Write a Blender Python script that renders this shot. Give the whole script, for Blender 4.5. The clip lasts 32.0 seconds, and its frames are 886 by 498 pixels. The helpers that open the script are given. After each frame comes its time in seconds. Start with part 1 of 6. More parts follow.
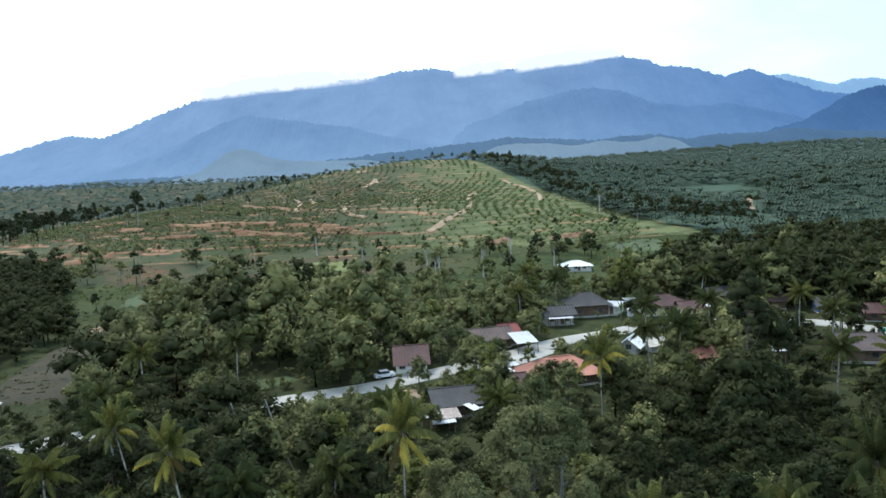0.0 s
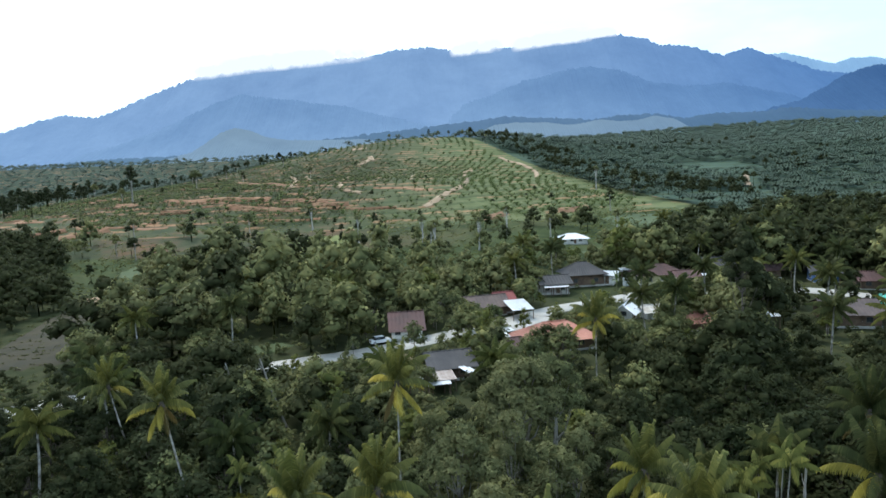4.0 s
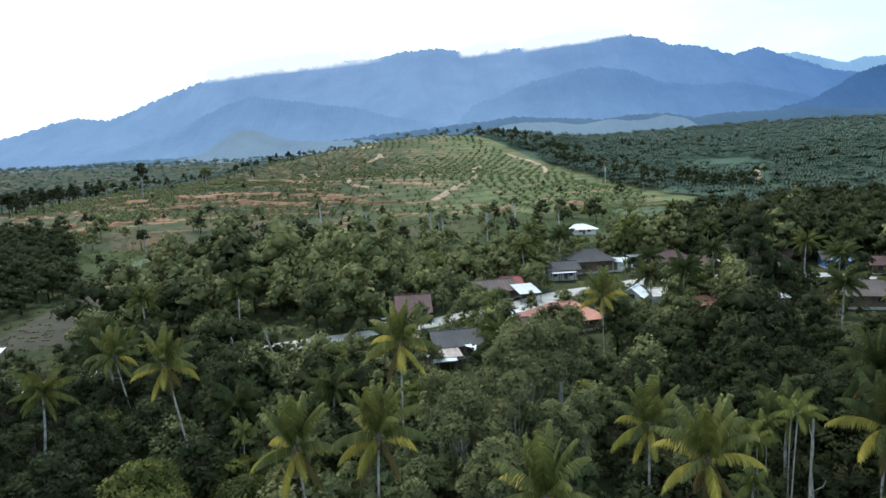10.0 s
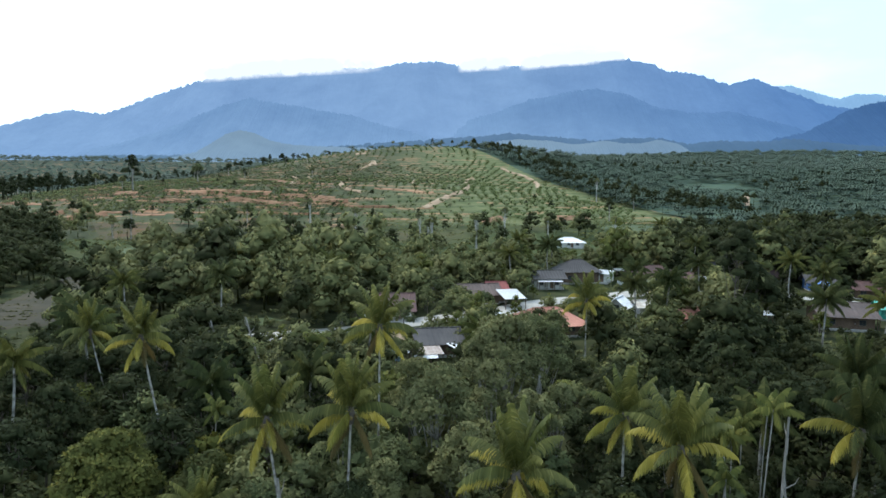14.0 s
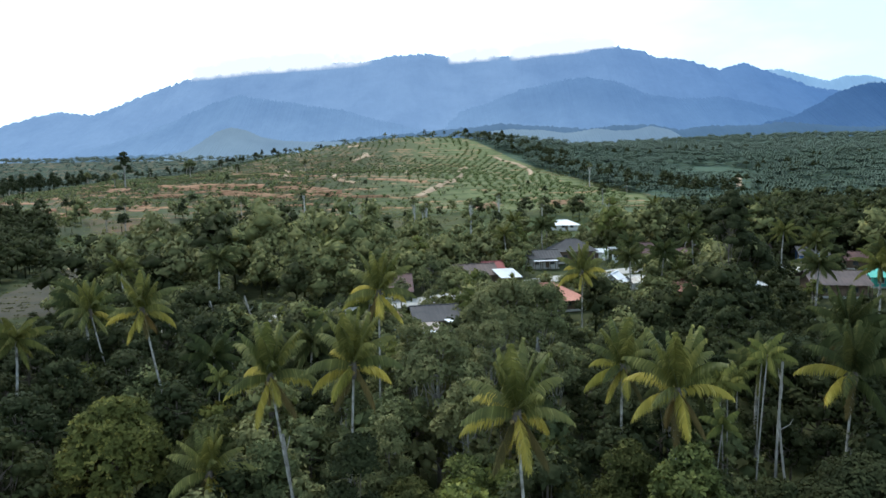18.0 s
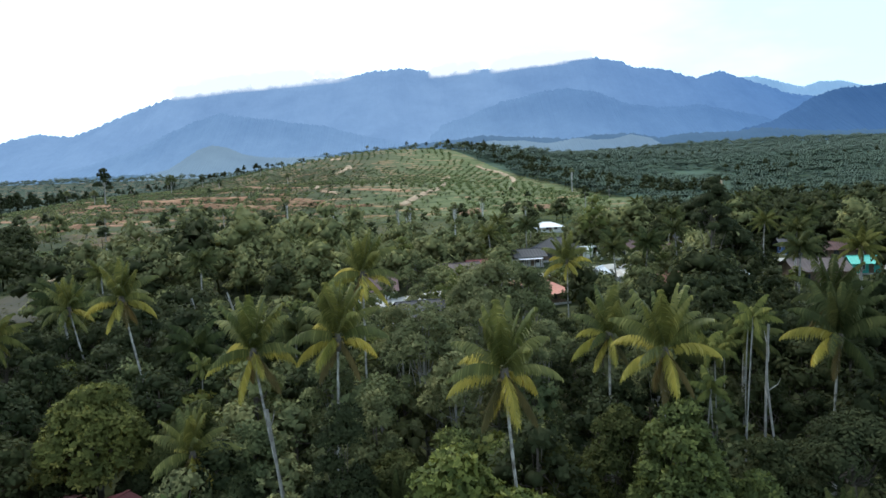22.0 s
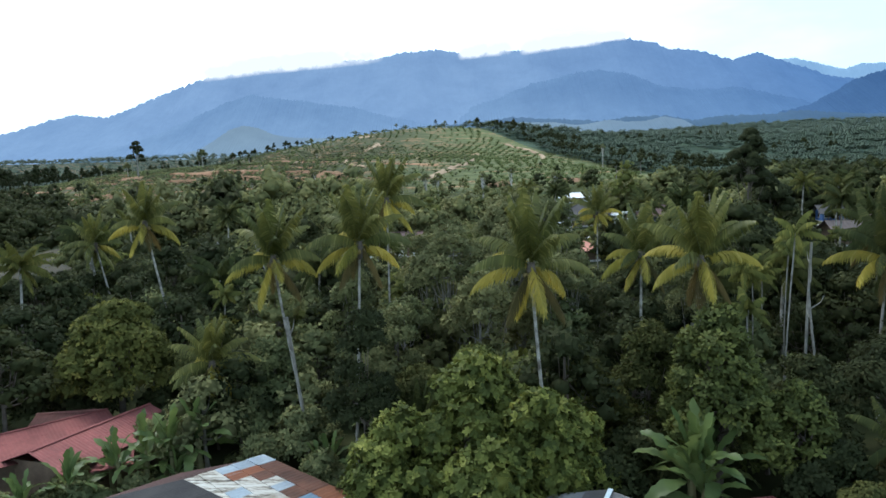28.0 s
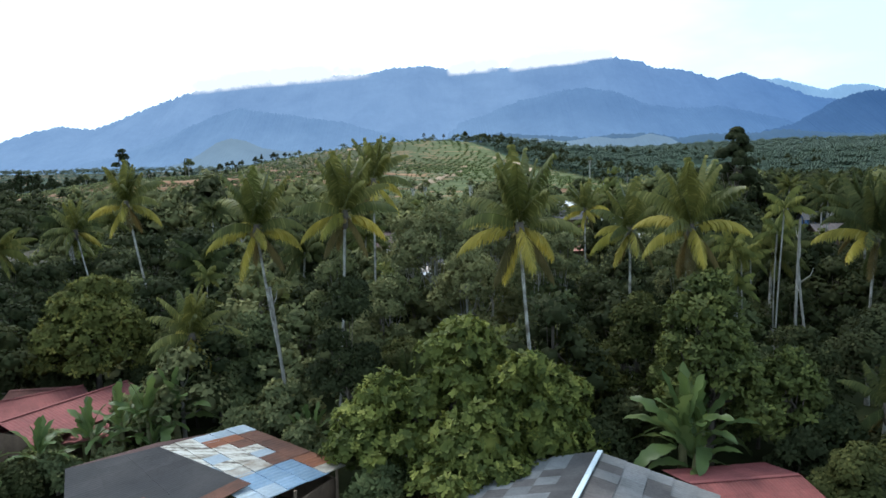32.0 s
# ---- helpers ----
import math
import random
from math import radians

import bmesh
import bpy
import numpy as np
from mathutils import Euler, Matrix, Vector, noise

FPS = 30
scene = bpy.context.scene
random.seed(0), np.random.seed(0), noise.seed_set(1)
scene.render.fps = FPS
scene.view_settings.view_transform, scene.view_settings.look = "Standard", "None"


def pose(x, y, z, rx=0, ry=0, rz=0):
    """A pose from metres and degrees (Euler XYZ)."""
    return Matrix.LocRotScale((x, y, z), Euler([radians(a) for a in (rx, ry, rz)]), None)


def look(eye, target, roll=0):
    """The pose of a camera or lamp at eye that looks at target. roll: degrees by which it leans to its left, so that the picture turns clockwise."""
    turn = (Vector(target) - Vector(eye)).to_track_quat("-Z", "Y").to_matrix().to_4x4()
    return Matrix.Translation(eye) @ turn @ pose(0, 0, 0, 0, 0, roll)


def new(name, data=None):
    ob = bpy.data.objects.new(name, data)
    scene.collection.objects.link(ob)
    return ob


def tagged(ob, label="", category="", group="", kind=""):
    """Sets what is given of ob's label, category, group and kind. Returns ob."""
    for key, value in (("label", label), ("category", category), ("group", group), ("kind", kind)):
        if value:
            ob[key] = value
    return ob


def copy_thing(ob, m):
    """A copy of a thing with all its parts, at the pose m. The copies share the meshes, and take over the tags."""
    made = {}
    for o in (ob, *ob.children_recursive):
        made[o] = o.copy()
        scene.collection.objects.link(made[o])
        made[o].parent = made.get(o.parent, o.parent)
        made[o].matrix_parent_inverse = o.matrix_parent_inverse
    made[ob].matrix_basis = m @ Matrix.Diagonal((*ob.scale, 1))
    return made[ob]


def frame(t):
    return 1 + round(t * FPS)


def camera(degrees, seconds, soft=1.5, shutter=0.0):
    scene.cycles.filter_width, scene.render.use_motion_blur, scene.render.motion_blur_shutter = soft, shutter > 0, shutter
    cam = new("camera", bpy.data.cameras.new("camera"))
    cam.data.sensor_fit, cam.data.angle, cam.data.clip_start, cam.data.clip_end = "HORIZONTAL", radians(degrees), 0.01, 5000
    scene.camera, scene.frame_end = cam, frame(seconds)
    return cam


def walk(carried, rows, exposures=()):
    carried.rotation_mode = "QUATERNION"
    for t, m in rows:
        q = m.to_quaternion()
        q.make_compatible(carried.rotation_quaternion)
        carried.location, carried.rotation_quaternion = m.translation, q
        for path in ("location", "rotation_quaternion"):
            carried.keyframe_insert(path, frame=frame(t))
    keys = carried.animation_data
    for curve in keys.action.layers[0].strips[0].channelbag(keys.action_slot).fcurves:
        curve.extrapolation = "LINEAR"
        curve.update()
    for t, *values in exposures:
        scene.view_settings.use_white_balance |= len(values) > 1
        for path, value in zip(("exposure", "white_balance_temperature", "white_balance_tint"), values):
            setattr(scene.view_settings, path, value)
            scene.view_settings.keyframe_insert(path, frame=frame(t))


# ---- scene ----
cam = camera(66.7, 32.0, soft=1.6)
# seconds, place in metres, turn in degrees
PATH = [
    (0.0, -0.71, -1.12, 38.77, 85.68, 2.58, 0.28),
    (0.5, -0.83, -1.04, 38.42, 85.02, 2.98, 0.52),
    (1.0, -0.87, -1.01, 37.96, 84.72, 3.76, 0.72),
    (1.5, -0.78, -0.93, 37.60, 85.06, 3.71, -0.28),
    (2.0, -0.70, -0.84, 37.28, 84.66, 3.61, 0.33),
    (2.5, -0.63, -0.77, 36.88, 84.46, 2.42, -0.01),
    (3.0, -0.62, -0.71, 36.42, 84.14, 1.69, 0.11),
    (3.5, -0.70, -0.68, 36.01, 83.73, 2.43, 0.17),
    (5.5, -0.01, -1.91, 35.41, 85.64, 2.16, -0.59),
    (6.0, -0.02, -1.79, 35.12, 84.86, 1.18, -0.25),
    (6.5, -0.03, -1.71, 34.74, 84.94, 0.91, -0.01),
    (7.0, -0.03, -1.67, 34.44, 84.92, 1.05, -0.57),
    (7.5, -0.02, -1.75, 33.98, 86.00, 2.16, -0.50),
    (8.0, -0.10, -1.71, 33.56, 86.42, 2.44, -0.56),
    (8.5, -0.15, -1.56, 33.17, 86.16, 2.47, 0.12),
    (9.0, -0.19, -1.35, 32.70, 85.71, 2.39, -0.01),
    (9.5, -0.13, -1.10, 32.25, 84.89, 1.76, 0.73),
    (10.0, -0.18, -0.94, 31.77, 84.21, 2.78, 0.80),
    (10.5, -0.19, -0.85, 31.36, 83.67, 2.83, 1.22),
    (11.0, -0.03, -0.91, 30.88, 85.11, 0.86, 0.84),
    (11.5, 0.08, -0.97, 30.64, 86.39, -0.68, 0.46),
    (12.0, 0.14, -0.93, 30.34, 86.42, -1.35, 0.42),
    (12.5, 0.18, -0.80, 29.96, 85.27, -0.71, -0.02),
    (13.0, 0.23, -0.65, 29.55, 84.67, -1.25, 0.39),
    (13.5, 0.14, -0.65, 29.30, 85.29, -0.60, 0.36),
    (15.5, 0.27, -2.15, 28.76, 85.19, -0.19, -0.07),
    (16.0, 0.11, -2.16, 28.20, 84.33, 0.73, 0.13),
    (16.5, 0.09, -2.00, 27.98, 83.52, 1.00, 0.26),
    (17.0, 0.08, -1.88, 27.68, 83.91, 1.15, -0.06),
    (17.5, 0.08, -1.88, 27.12, 84.43, 0.90, -0.16),
    (18.0, 0.00, -1.84, 26.62, 84.69, 1.13, -0.40),
    (18.5, -0.05, -1.73, 26.32, 84.48, 1.77, -0.23),
    (19.0, -0.06, -1.65, 25.96, 84.51, 1.94, 0.40),
    (19.5, -0.07, -1.69, 25.48, 84.72, 1.95, 0.17),
    (20.0, -0.02, -1.66, 25.20, 85.46, 0.93, 0.21),
    (20.5, 0.06, -1.61, 24.74, 85.01, 0.94, -0.13),
    (21.0, 0.10, -1.53, 24.34, 84.69, 0.46, -0.41),
    (21.5, 0.12, -1.60, 23.88, 84.94, 1.38, -1.57),
    (22.0, 0.06, -1.69, 23.40, 85.80, 2.56, -1.78),
    (22.5, -0.00, -1.61, 22.99, 86.29, 2.75, -1.13),
    (23.0, -0.05, -1.51, 22.53, 86.57, 2.77, -0.94),
    (23.5, 0.02, -1.31, 22.10, 85.58, 2.57, -0.75),
    (24.0, 0.08, -1.10, 21.58, 84.28, 2.85, -0.18),
    (24.5, 0.03, -1.04, 21.16, 84.41, 1.42, 0.22),
    (26.5, 0.04, -0.78, 19.45, 84.95, 2.83, 0.89),
    (27.0, 0.05, -0.74, 18.92, 85.20, 2.28, 0.80),
    (27.5, 0.05, -0.60, 18.52, 84.84, 2.01, 0.67),
    (28.0, 0.08, -0.48, 18.08, 84.51, 2.08, 0.65),
    (28.5, 0.14, -0.37, 17.83, 85.17, 1.62, 0.29),
    (29.0, 0.06, -0.40, 17.37, 85.61, 0.80, -0.03),
    (29.5, 0.05, -0.33, 17.00, 86.27, 0.89, 0.44),
    (30.0, -0.05, -0.28, 16.47, 85.41, 3.19, -0.52),
    (30.5, -0.04, -0.14, 16.12, 85.26, 3.25, 0.63),
    (31.0, 0.06, -0.02, 15.79, 85.40, 2.16, -0.74),
    (31.5, 0.00, -0.06, 15.42, 85.81, 1.84, -0.94),
    (32.0, -0.00, 0.01, 15.00, 85.81, 1.58, -0.39),
]
walk(cam, [(t, pose(x, y, z, a, b, c)) for t, x, y, z, a, b, c in PATH], [(0.0, 0.05, 5900, 9), (32.0, 0.05, 5900, 9)])

# ---- sky and light: bright overcast, sun veiled behind the ridge ----
world = bpy.data.worlds.new("overcast_sky")
scene.world = world
world.use_nodes = True
wt = world.node_tree
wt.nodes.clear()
w_out = wt.nodes.new("ShaderNodeOutputWorld")
w_bg = wt.nodes.new("ShaderNodeBackground")
w_sky = wt.nodes.new("ShaderNodeTexSky")
w_sky.sky_type = "NISHITA"
w_sky.sun_disc = False
w_sky.sun_elevation = radians(48)
w_sky.sun_rotation = radians(-25)
w_sky.dust_density = 2.0
w_co = wt.nodes.new("ShaderNodeTexCoord")
w_map = wt.nodes.new("ShaderNodeMapping")
w_map.inputs["Scale"].default_value = (1.0, 1.0, 3.0)
w_noise = wt.nodes.new("ShaderNodeTexNoise")
w_noise.inputs["Scale"].default_value = 2.3
w_noise.inputs["Detail"].default_value = 5.0
w_noise.inputs["Roughness"].default_value = 0.55
w_ramp = wt.nodes.new("ShaderNodeValToRGB")
w_ramp.color_ramp.elements[0].position = 0.44
w_ramp.color_ramp.elements[0].color = (0.69, 0.91, 1.04, 1)
w_ramp.color_ramp.elements[1].position = 0.66
w_ramp.color_ramp.elements[1].color = (0.95, 1.05, 1.12, 1)
w_gain = wt.nodes.new("ShaderNodeMix")
w_gain.data_type = "RGBA"
w_gain.blend_type = "ADD"
w_gain.inputs["Factor"].default_value = 1.0
w_dim = wt.nodes.new("ShaderNodeVectorMath")
w_dim.operation = "SCALE"
w_dim.inputs["Scale"].default_value = 0.05
wt.links.new(w_co.outputs["Generated"], w_map.inputs["Vector"])
wt.links.new(w_map.outputs["Vector"], w_noise.inputs["Vector"])
wt.links.new(w_noise.outputs["Fac"], w_ramp.inputs["Fac"])
wt.links.new(w_sky.outputs["Color"], w_dim.inputs[0])
wt.links.new(w_dim.outputs["Vector"], w_gain.inputs["A"])
wt.links.new(w_ramp.outputs["Color"], w_gain.inputs["B"])
wt.links.new(w_gain.outputs["Result"], w_bg.inputs["Color"])
w_bg.inputs["Strength"].default_value = 1.0
wt.links.new(w_bg.outputs["Background"], w_out.inputs["Surface"])

sun = new("sun", bpy.data.lights.new("sun", "SUN"))
sun.data.energy = 2.6
sun.data.angle = radians(16)
sun.data.color = (1.0, 0.95, 0.84)
sun.matrix_world = look((-40, 60, 110), (0, 0, 0))
scene.view_settings.exposure = 0.0

# ---- materials ----
def mat_base(name):
    m = bpy.data.materials.new(name)
    m.use_nodes = True
    nt = m.node_tree
    return m, nt, nt.nodes["Principled BSDF"], nt.nodes["Material Output"]


def add_noise(nt, scale, detail=4.0, rough=0.55, vec=None):
    n = nt.nodes.new("ShaderNodeTexNoise")
    n.inputs["Scale"].default_value = scale
    n.inputs["Detail"].default_value = detail
    n.inputs["Roughness"].default_value = rough
    if vec is not None:
        nt.links.new(vec, n.inputs["Vector"])
    return n.outputs["Fac"]


def add_ramp(nt, fac, stops):
    r = nt.nodes.new("ShaderNodeValToRGB")
    e = r.color_ramp.elements
    while len(e) < len(stops):
        e.new(0.5)
    for k, (p, c) in zip(e, stops):
        k.position, k.color = p, (*c, 1)
    nt.links.new(fac, r.inputs["Fac"])
    return r.outputs["Color"]


def add_mix(nt, fac, a, b, mode="MIX"):
    n = nt.nodes.new("ShaderNodeMix")
    n.data_type = "RGBA"
    n.blend_type = mode
    for sock, v in (("Factor", fac), ("A", a), ("B", b)):
        if isinstance(v, bpy.types.NodeSocket):
            nt.links.new(v, n.inputs[sock])
        elif isinstance(v, (int, float)):
            n.inputs[sock].default_value = v
        else:
            n.inputs[sock].default_value = (*v, 1)
    return n.outputs["Result"]


def add_math(nt, op, a, b=0.0):
    n = nt.nodes.new("ShaderNodeMath")
    n.operation = op
    for k, v in enumerate((a, b)):
        if isinstance(v, bpy.types.NodeSocket):
            nt.links.new(v, n.inputs[k])
        else:
            n.inputs[k].default_value = v
    return n.outputs[0]


def add_bump(nt, bsdf, height, strength, distance):
    b = nt.nodes.new("ShaderNodeBump")
    b.inputs["Strength"].default_value = strength
    b.inputs["Distance"].default_value = distance
    nt.links.new(height, b.inputs["Height"])
    nt.links.new(b.outputs["Normal"], bsdf.inputs["Normal"])


def coords(nt, kind="Object"):
    return nt.nodes.new("ShaderNodeTexCoord").outputs[kind]


def leaf_mat(name, dark, light, tip=None, through_amount=0.3, rough=0.75, gloss=0.08, calm=0.5):
    """Foliage: each leaf its own tone, each plant its own cast."""
    m, nt, bsdf, out = mat_base(name)
    geo = nt.nodes.new("ShaderNodeNewGeometry")
    info = nt.nodes.new("ShaderNodeObjectInfo")
    per_leaf = geo.outputs["Random Per Island"]
    mean = [0.5 * a + 0.5 * b for a, b in zip(dark, light)]
    stops = [(0.0, [(1 - calm) * a + calm * b for a, b in zip(dark, mean)]), (0.82, [(1 - calm) * a + calm * b for a, b in zip(light, mean)])]
    if tip:
        stops.append((1.0, [0.6 * a + 0.4 * b for a, b in zip(tip, light)]))
    col = add_ramp(nt, per_leaf, stops)
    clump = add_noise(nt, 0.55, 3.0, vec=geo.outputs["Position"])
    col = add_mix(nt, 1.0, col, add_ramp(nt, clump, [(0.30, (0.66, 0.70, 0.72)), (0.70, (1.30, 1.26, 1.16))]), "MULTIPLY")
    patch = add_noise(nt, 0.045, 4.0, vec=geo.outputs["Position"])
    col = add_mix(nt, add_math(nt, "MULTIPLY", patch, 0.55), col, (0.045, 0.06, 0.022))
    cast = add_ramp(nt, info.outputs["Random"], [(0.0, (0.70, 0.74, 0.68)), (0.5, (1.06, 1.01, 0.99)), (1.0, (1.16, 1.07, 0.93))])
    col = add_mix(nt, 1.0, col, cast, "MULTIPLY")
    nt.links.new(col, bsdf.inputs["Base Color"])
    bsdf.inputs["Roughness"].default_value = rough
    bsdf.inputs["Specular IOR Level"].default_value = gloss
    tr = nt.nodes.new("ShaderNodeBsdfTranslucent")
    nt.links.new(col, tr.inputs["Color"])
    mx = nt.nodes.new("ShaderNodeMixShader")
    mx.inputs["Fac"].default_value = through_amount
    nt.links.new(bsdf.outputs[0], mx.inputs[1])
    nt.links.new(tr.outputs[0], mx.inputs[2])
    nt.links.new(mx.outputs[0], out.inputs["Surface"])
    return m


def plain_mat(name, a, b, scale=3.0, rough=0.7, metal=0.0, bump=0.0, fine=None):
    """Two tones mixed by large stains, with a fine grain over them."""
    m, nt, bsdf, out = mat_base(name)
    co = coords(nt)
    big = add_noise(nt, scale, 5.0, 0.6, co)
    col = add_ramp(nt, big, [(0.32, a), (0.68, b)])
    grain = add_noise(nt, fine or scale * 14, 3.0, 0.6, co)
    col = add_mix(nt, 0.35, col, add_ramp(nt, grain, [(0.3, (0.55, 0.55, 0.55)), (0.7, (1.2, 1.2, 1.2))]), "MULTIPLY")
    info = nt.nodes.new("ShaderNodeObjectInfo")
    col = add_mix(nt, 0.5, col, add_ramp(nt, info.outputs["Random"], [(0.0, (0.75, 0.75, 0.75)), (1.0, (1.15, 1.15, 1.15))]), "MULTIPLY")
    nt.links.new(col, bsdf.inputs["Base Color"])
    bsdf.inputs["Roughness"].default_value = rough
    bsdf.inputs["Metallic"].default_value = metal
    if bump:
        add_bump(nt, bsdf, grain, bump, 0.02)
    return m


# LEAF_MID and LEAF_OLIVE include extra blue, painted in for mid-distance haze.
LEAF_MID = leaf_mat("leaf_mid_green", (0.090, 0.111, 0.056), (0.252, 0.270, 0.129), (0.43, 0.41, 0.185))
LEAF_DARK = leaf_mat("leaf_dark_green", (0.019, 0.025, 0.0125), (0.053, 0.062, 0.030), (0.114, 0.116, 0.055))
LEAF_LIGHT = leaf_mat("leaf_light_green", (0.100, 0.118, 0.034), (0.240, 0.248, 0.070), (0.38, 0.355, 0.110))
LEAF_OLIVE = leaf_mat("leaf_olive", (0.114, 0.124, 0.062), (0.250, 0.258, 0.120), (0.37, 0.36, 0.18))
FROND = leaf_mat("palm_frond_green", (0.106, 0.118, 0.030), (0.240, 0.242, 0.069), (0.46, 0.43, 0.15), 0.3, 0.45, 0.22, 0.35)
# Darker copy of FROND with the shade painted into its colour.
FROND_SHADED = leaf_mat("palm_frond_shaded", (0.046, 0.058, 0.023), (0.098, 0.108, 0.040), (0.17, 0.17, 0.06))
LEAF_FRUIT = leaf_mat("leaf_fruit_tree", (0.100, 0.122, 0.032), (0.320, 0.332, 0.084), (0.66, 0.62, 0.17), 0.3, 0.6, 0.12, 0.1)
LEAF_SHRUB = leaf_mat("leaf_dull_olive", (0.036, 0.043, 0.014), (0.100, 0.106, 0.034), (0.19, 0.18, 0.06))
LEAF_GOLD = leaf_mat("leaf_yellow_green", (0.064, 0.076, 0.022), (0.195, 0.200, 0.054), (0.44, 0.40, 0.11))
LEAF_LUSH = leaf_mat("leaf_lush_green", (0.050, 0.066, 0.022), (0.150, 0.178, 0.052), (0.29, 0.31, 0.092), 0.3, 0.65, 0.1, 0.2)
FROND_YELLOW = leaf_mat("palm_frond_yellowing", (0.36, 0.31, 0.05), (0.60, 0.50, 0.10), (0.74, 0.64, 0.22), 0.3, 0.6, 0.12)
FROND_DRY = leaf_mat("palm_frond_dry", (0.10, 0.075, 0.03), (0.19, 0.14, 0.06))
BANANA_LEAF = leaf_mat("banana_leaf", (0.085, 0.138, 0.046), (0.165, 0.230, 0.080), (0.30, 0.36, 0.14), 0.3, 0.45, 0.25, 0.1)
# Far canopy: haze is painted into these two bluish, paler base colours.
FOREST_HAZED = leaf_mat("hazed_distant_forest", (0.056, 0.090, 0.078), (0.098, 0.140, 0.120), None, 0.15)
FOREST_HAZED_PALE = leaf_mat("distant_hazy_forest", (0.078, 0.115, 0.106), (0.112, 0.152, 0.138), None, 0.1)
BARK_PALE = plain_mat("pale_bark", (0.20, 0.185, 0.16), (0.36, 0.34, 0.30), 1.6, 0.9, bump=0.4)
BARK_WHITE = plain_mat("whitish_bark", (0.34, 0.32, 0.29), (0.56, 0.54, 0.50), 1.6, 0.9, bump=0.4)
PALM_BARK = plain_mat("palm_bark", (0.12, 0.105, 0.085), (0.52, 0.50, 0.45), 1.7, 0.9, bump=0.4)
BARK_DARK = plain_mat("dark_bark", (0.08, 0.065, 0.05), (0.19, 0.16, 0.13), 1.6, 0.9, bump=0.4)
COCONUT = plain_mat("coconut_husk", (0.16, 0.13, 0.04), (0.30, 0.21, 0.07), 3.0, 0.6)
CONCRETE = plain_mat("weathered_concrete", (0.42, 0.41, 0.38), (0.58, 0.56, 0.52), 0.5, 0.85)
ROAD = plain_mat("pale_road", (0.40, 0.38, 0.34), (0.55, 0.52, 0.47), 0.25, 0.9)
DIRT = plain_mat("red_dirt", (0.24, 0.115, 0.06), (0.40, 0.23, 0.13), 0.06, 0.95)
TRACK = plain_mat("pale_track", (0.34, 0.22, 0.13), (0.50, 0.37, 0.24), 0.1, 0.95)
SAND = plain_mat("bare_field", (0.028, 0.026, 0.010), (0.060, 0.048, 0.021), 0.2, 0.95)
WHITE_WALL = plain_mat("white_render", (0.62, 0.61, 0.57), (0.80, 0.80, 0.77), 0.6, 0.8)
CREAM_WALL = plain_mat("cream_render", (0.66, 0.60, 0.33), (0.78, 0.72, 0.45), 0.6, 0.8)
WOOD_WALL = plain_mat("brown_boards", (0.10, 0.065, 0.045), (0.22, 0.15, 0.10), 0.8, 0.8)
BLUE_WALL = plain_mat("blue_boards", (0.06, 0.14, 0.38), (0.12, 0.25, 0.55), 0.8, 0.7)
TEAL_WALL = plain_mat("teal_boards", (0.05, 0.40, 0.33), (0.10, 0.52, 0.44), 0.8, 0.7)
GLASS_DARK = plain_mat("dark_window", (0.03, 0.035, 0.04), (0.06, 0.07, 0.08), 1.0, 0.15)
ROOF_DARK = plain_mat("dark_grey_roof", (0.034, 0.034, 0.038), (0.066, 0.063, 0.064), 0.3, 0.9, bump=0.3)
ROOF_RED = plain_mat("red_painted_roof", (0.165, 0.042, 0.040), (0.245, 0.072, 0.066), 0.25, 0.85, bump=0.2)
ROOF_MAROON = plain_mat("maroon_roof", (0.050, 0.025, 0.024), (0.098, 0.045, 0.041), 0.3, 0.8, bump=0.2)
ROOF_ORANGE = plain_mat("orange_tile_roof", (0.32, 0.125, 0.085), (0.43, 0.20, 0.145), 0.3, 0.75, bump=0.2)
ZINC = plain_mat("bright_zinc", (0.62, 0.66, 0.70), (0.80, 0.83, 0.86), 0.4, 0.45, 0.2)
ZINC_BLUE = plain_mat("bluish_zinc", (0.19, 0.32, 0.48), (0.32, 0.46, 0.62), 0.4, 0.5, 0.2)
ZINC_PALE = plain_mat("pale_bluish_zinc", (0.38, 0.48, 0.58), (0.58, 0.67, 0.75), 0.5, 0.5, 0.2)
ZINC_WORN = plain_mat("worn_zinc", (0.33, 0.27, 0.21), (0.68, 0.68, 0.64), 1.3, 0.6, 0.1)


def streak_mat(name, stops, turn, rough=0.6):
    """Sheet metal with rust and dirt washed down in streaks along the fall of the roof."""
    m, nt, bsdf, out = mat_base(name)
    mp = nt.nodes.new("ShaderNodeMapping")
    mp.inputs["Rotation"].default_value = (0, 0, radians(turn))
    mp.inputs["Scale"].default_value = (0.35, 3.4, 1.0)
    nt.links.new(coords(nt), mp.inputs["Vector"])
    n = add_noise(nt, 1.6, 6.0, 0.65, mp.outputs["Vector"])
    col = add_ramp(nt, n, stops)
    nt.links.new(col, bsdf.inputs["Base Color"])
    bsdf.inputs["Roughness"].default_value = rough
    bsdf.inputs["Metallic"].default_value = 0.1
    return m


ZINC_STREAK = streak_mat("streaked_zinc", [(0.32, (0.055, 0.050, 0.042)), (0.43, (0.30, 0.27, 0.22)), (0.52, (0.66, 0.65, 0.60)), (0.75, (0.76, 0.78, 0.78))], 39)
ZINC_RUST = plain_mat("rusty_zinc", (0.10, 0.045, 0.030), (0.20, 0.085, 0.052), 0.8, 0.85)
ZINC_ORANGE = plain_mat("orange_rusty_zinc", (0.22, 0.075, 0.036), (0.34, 0.13, 0.06), 0.8, 0.85)
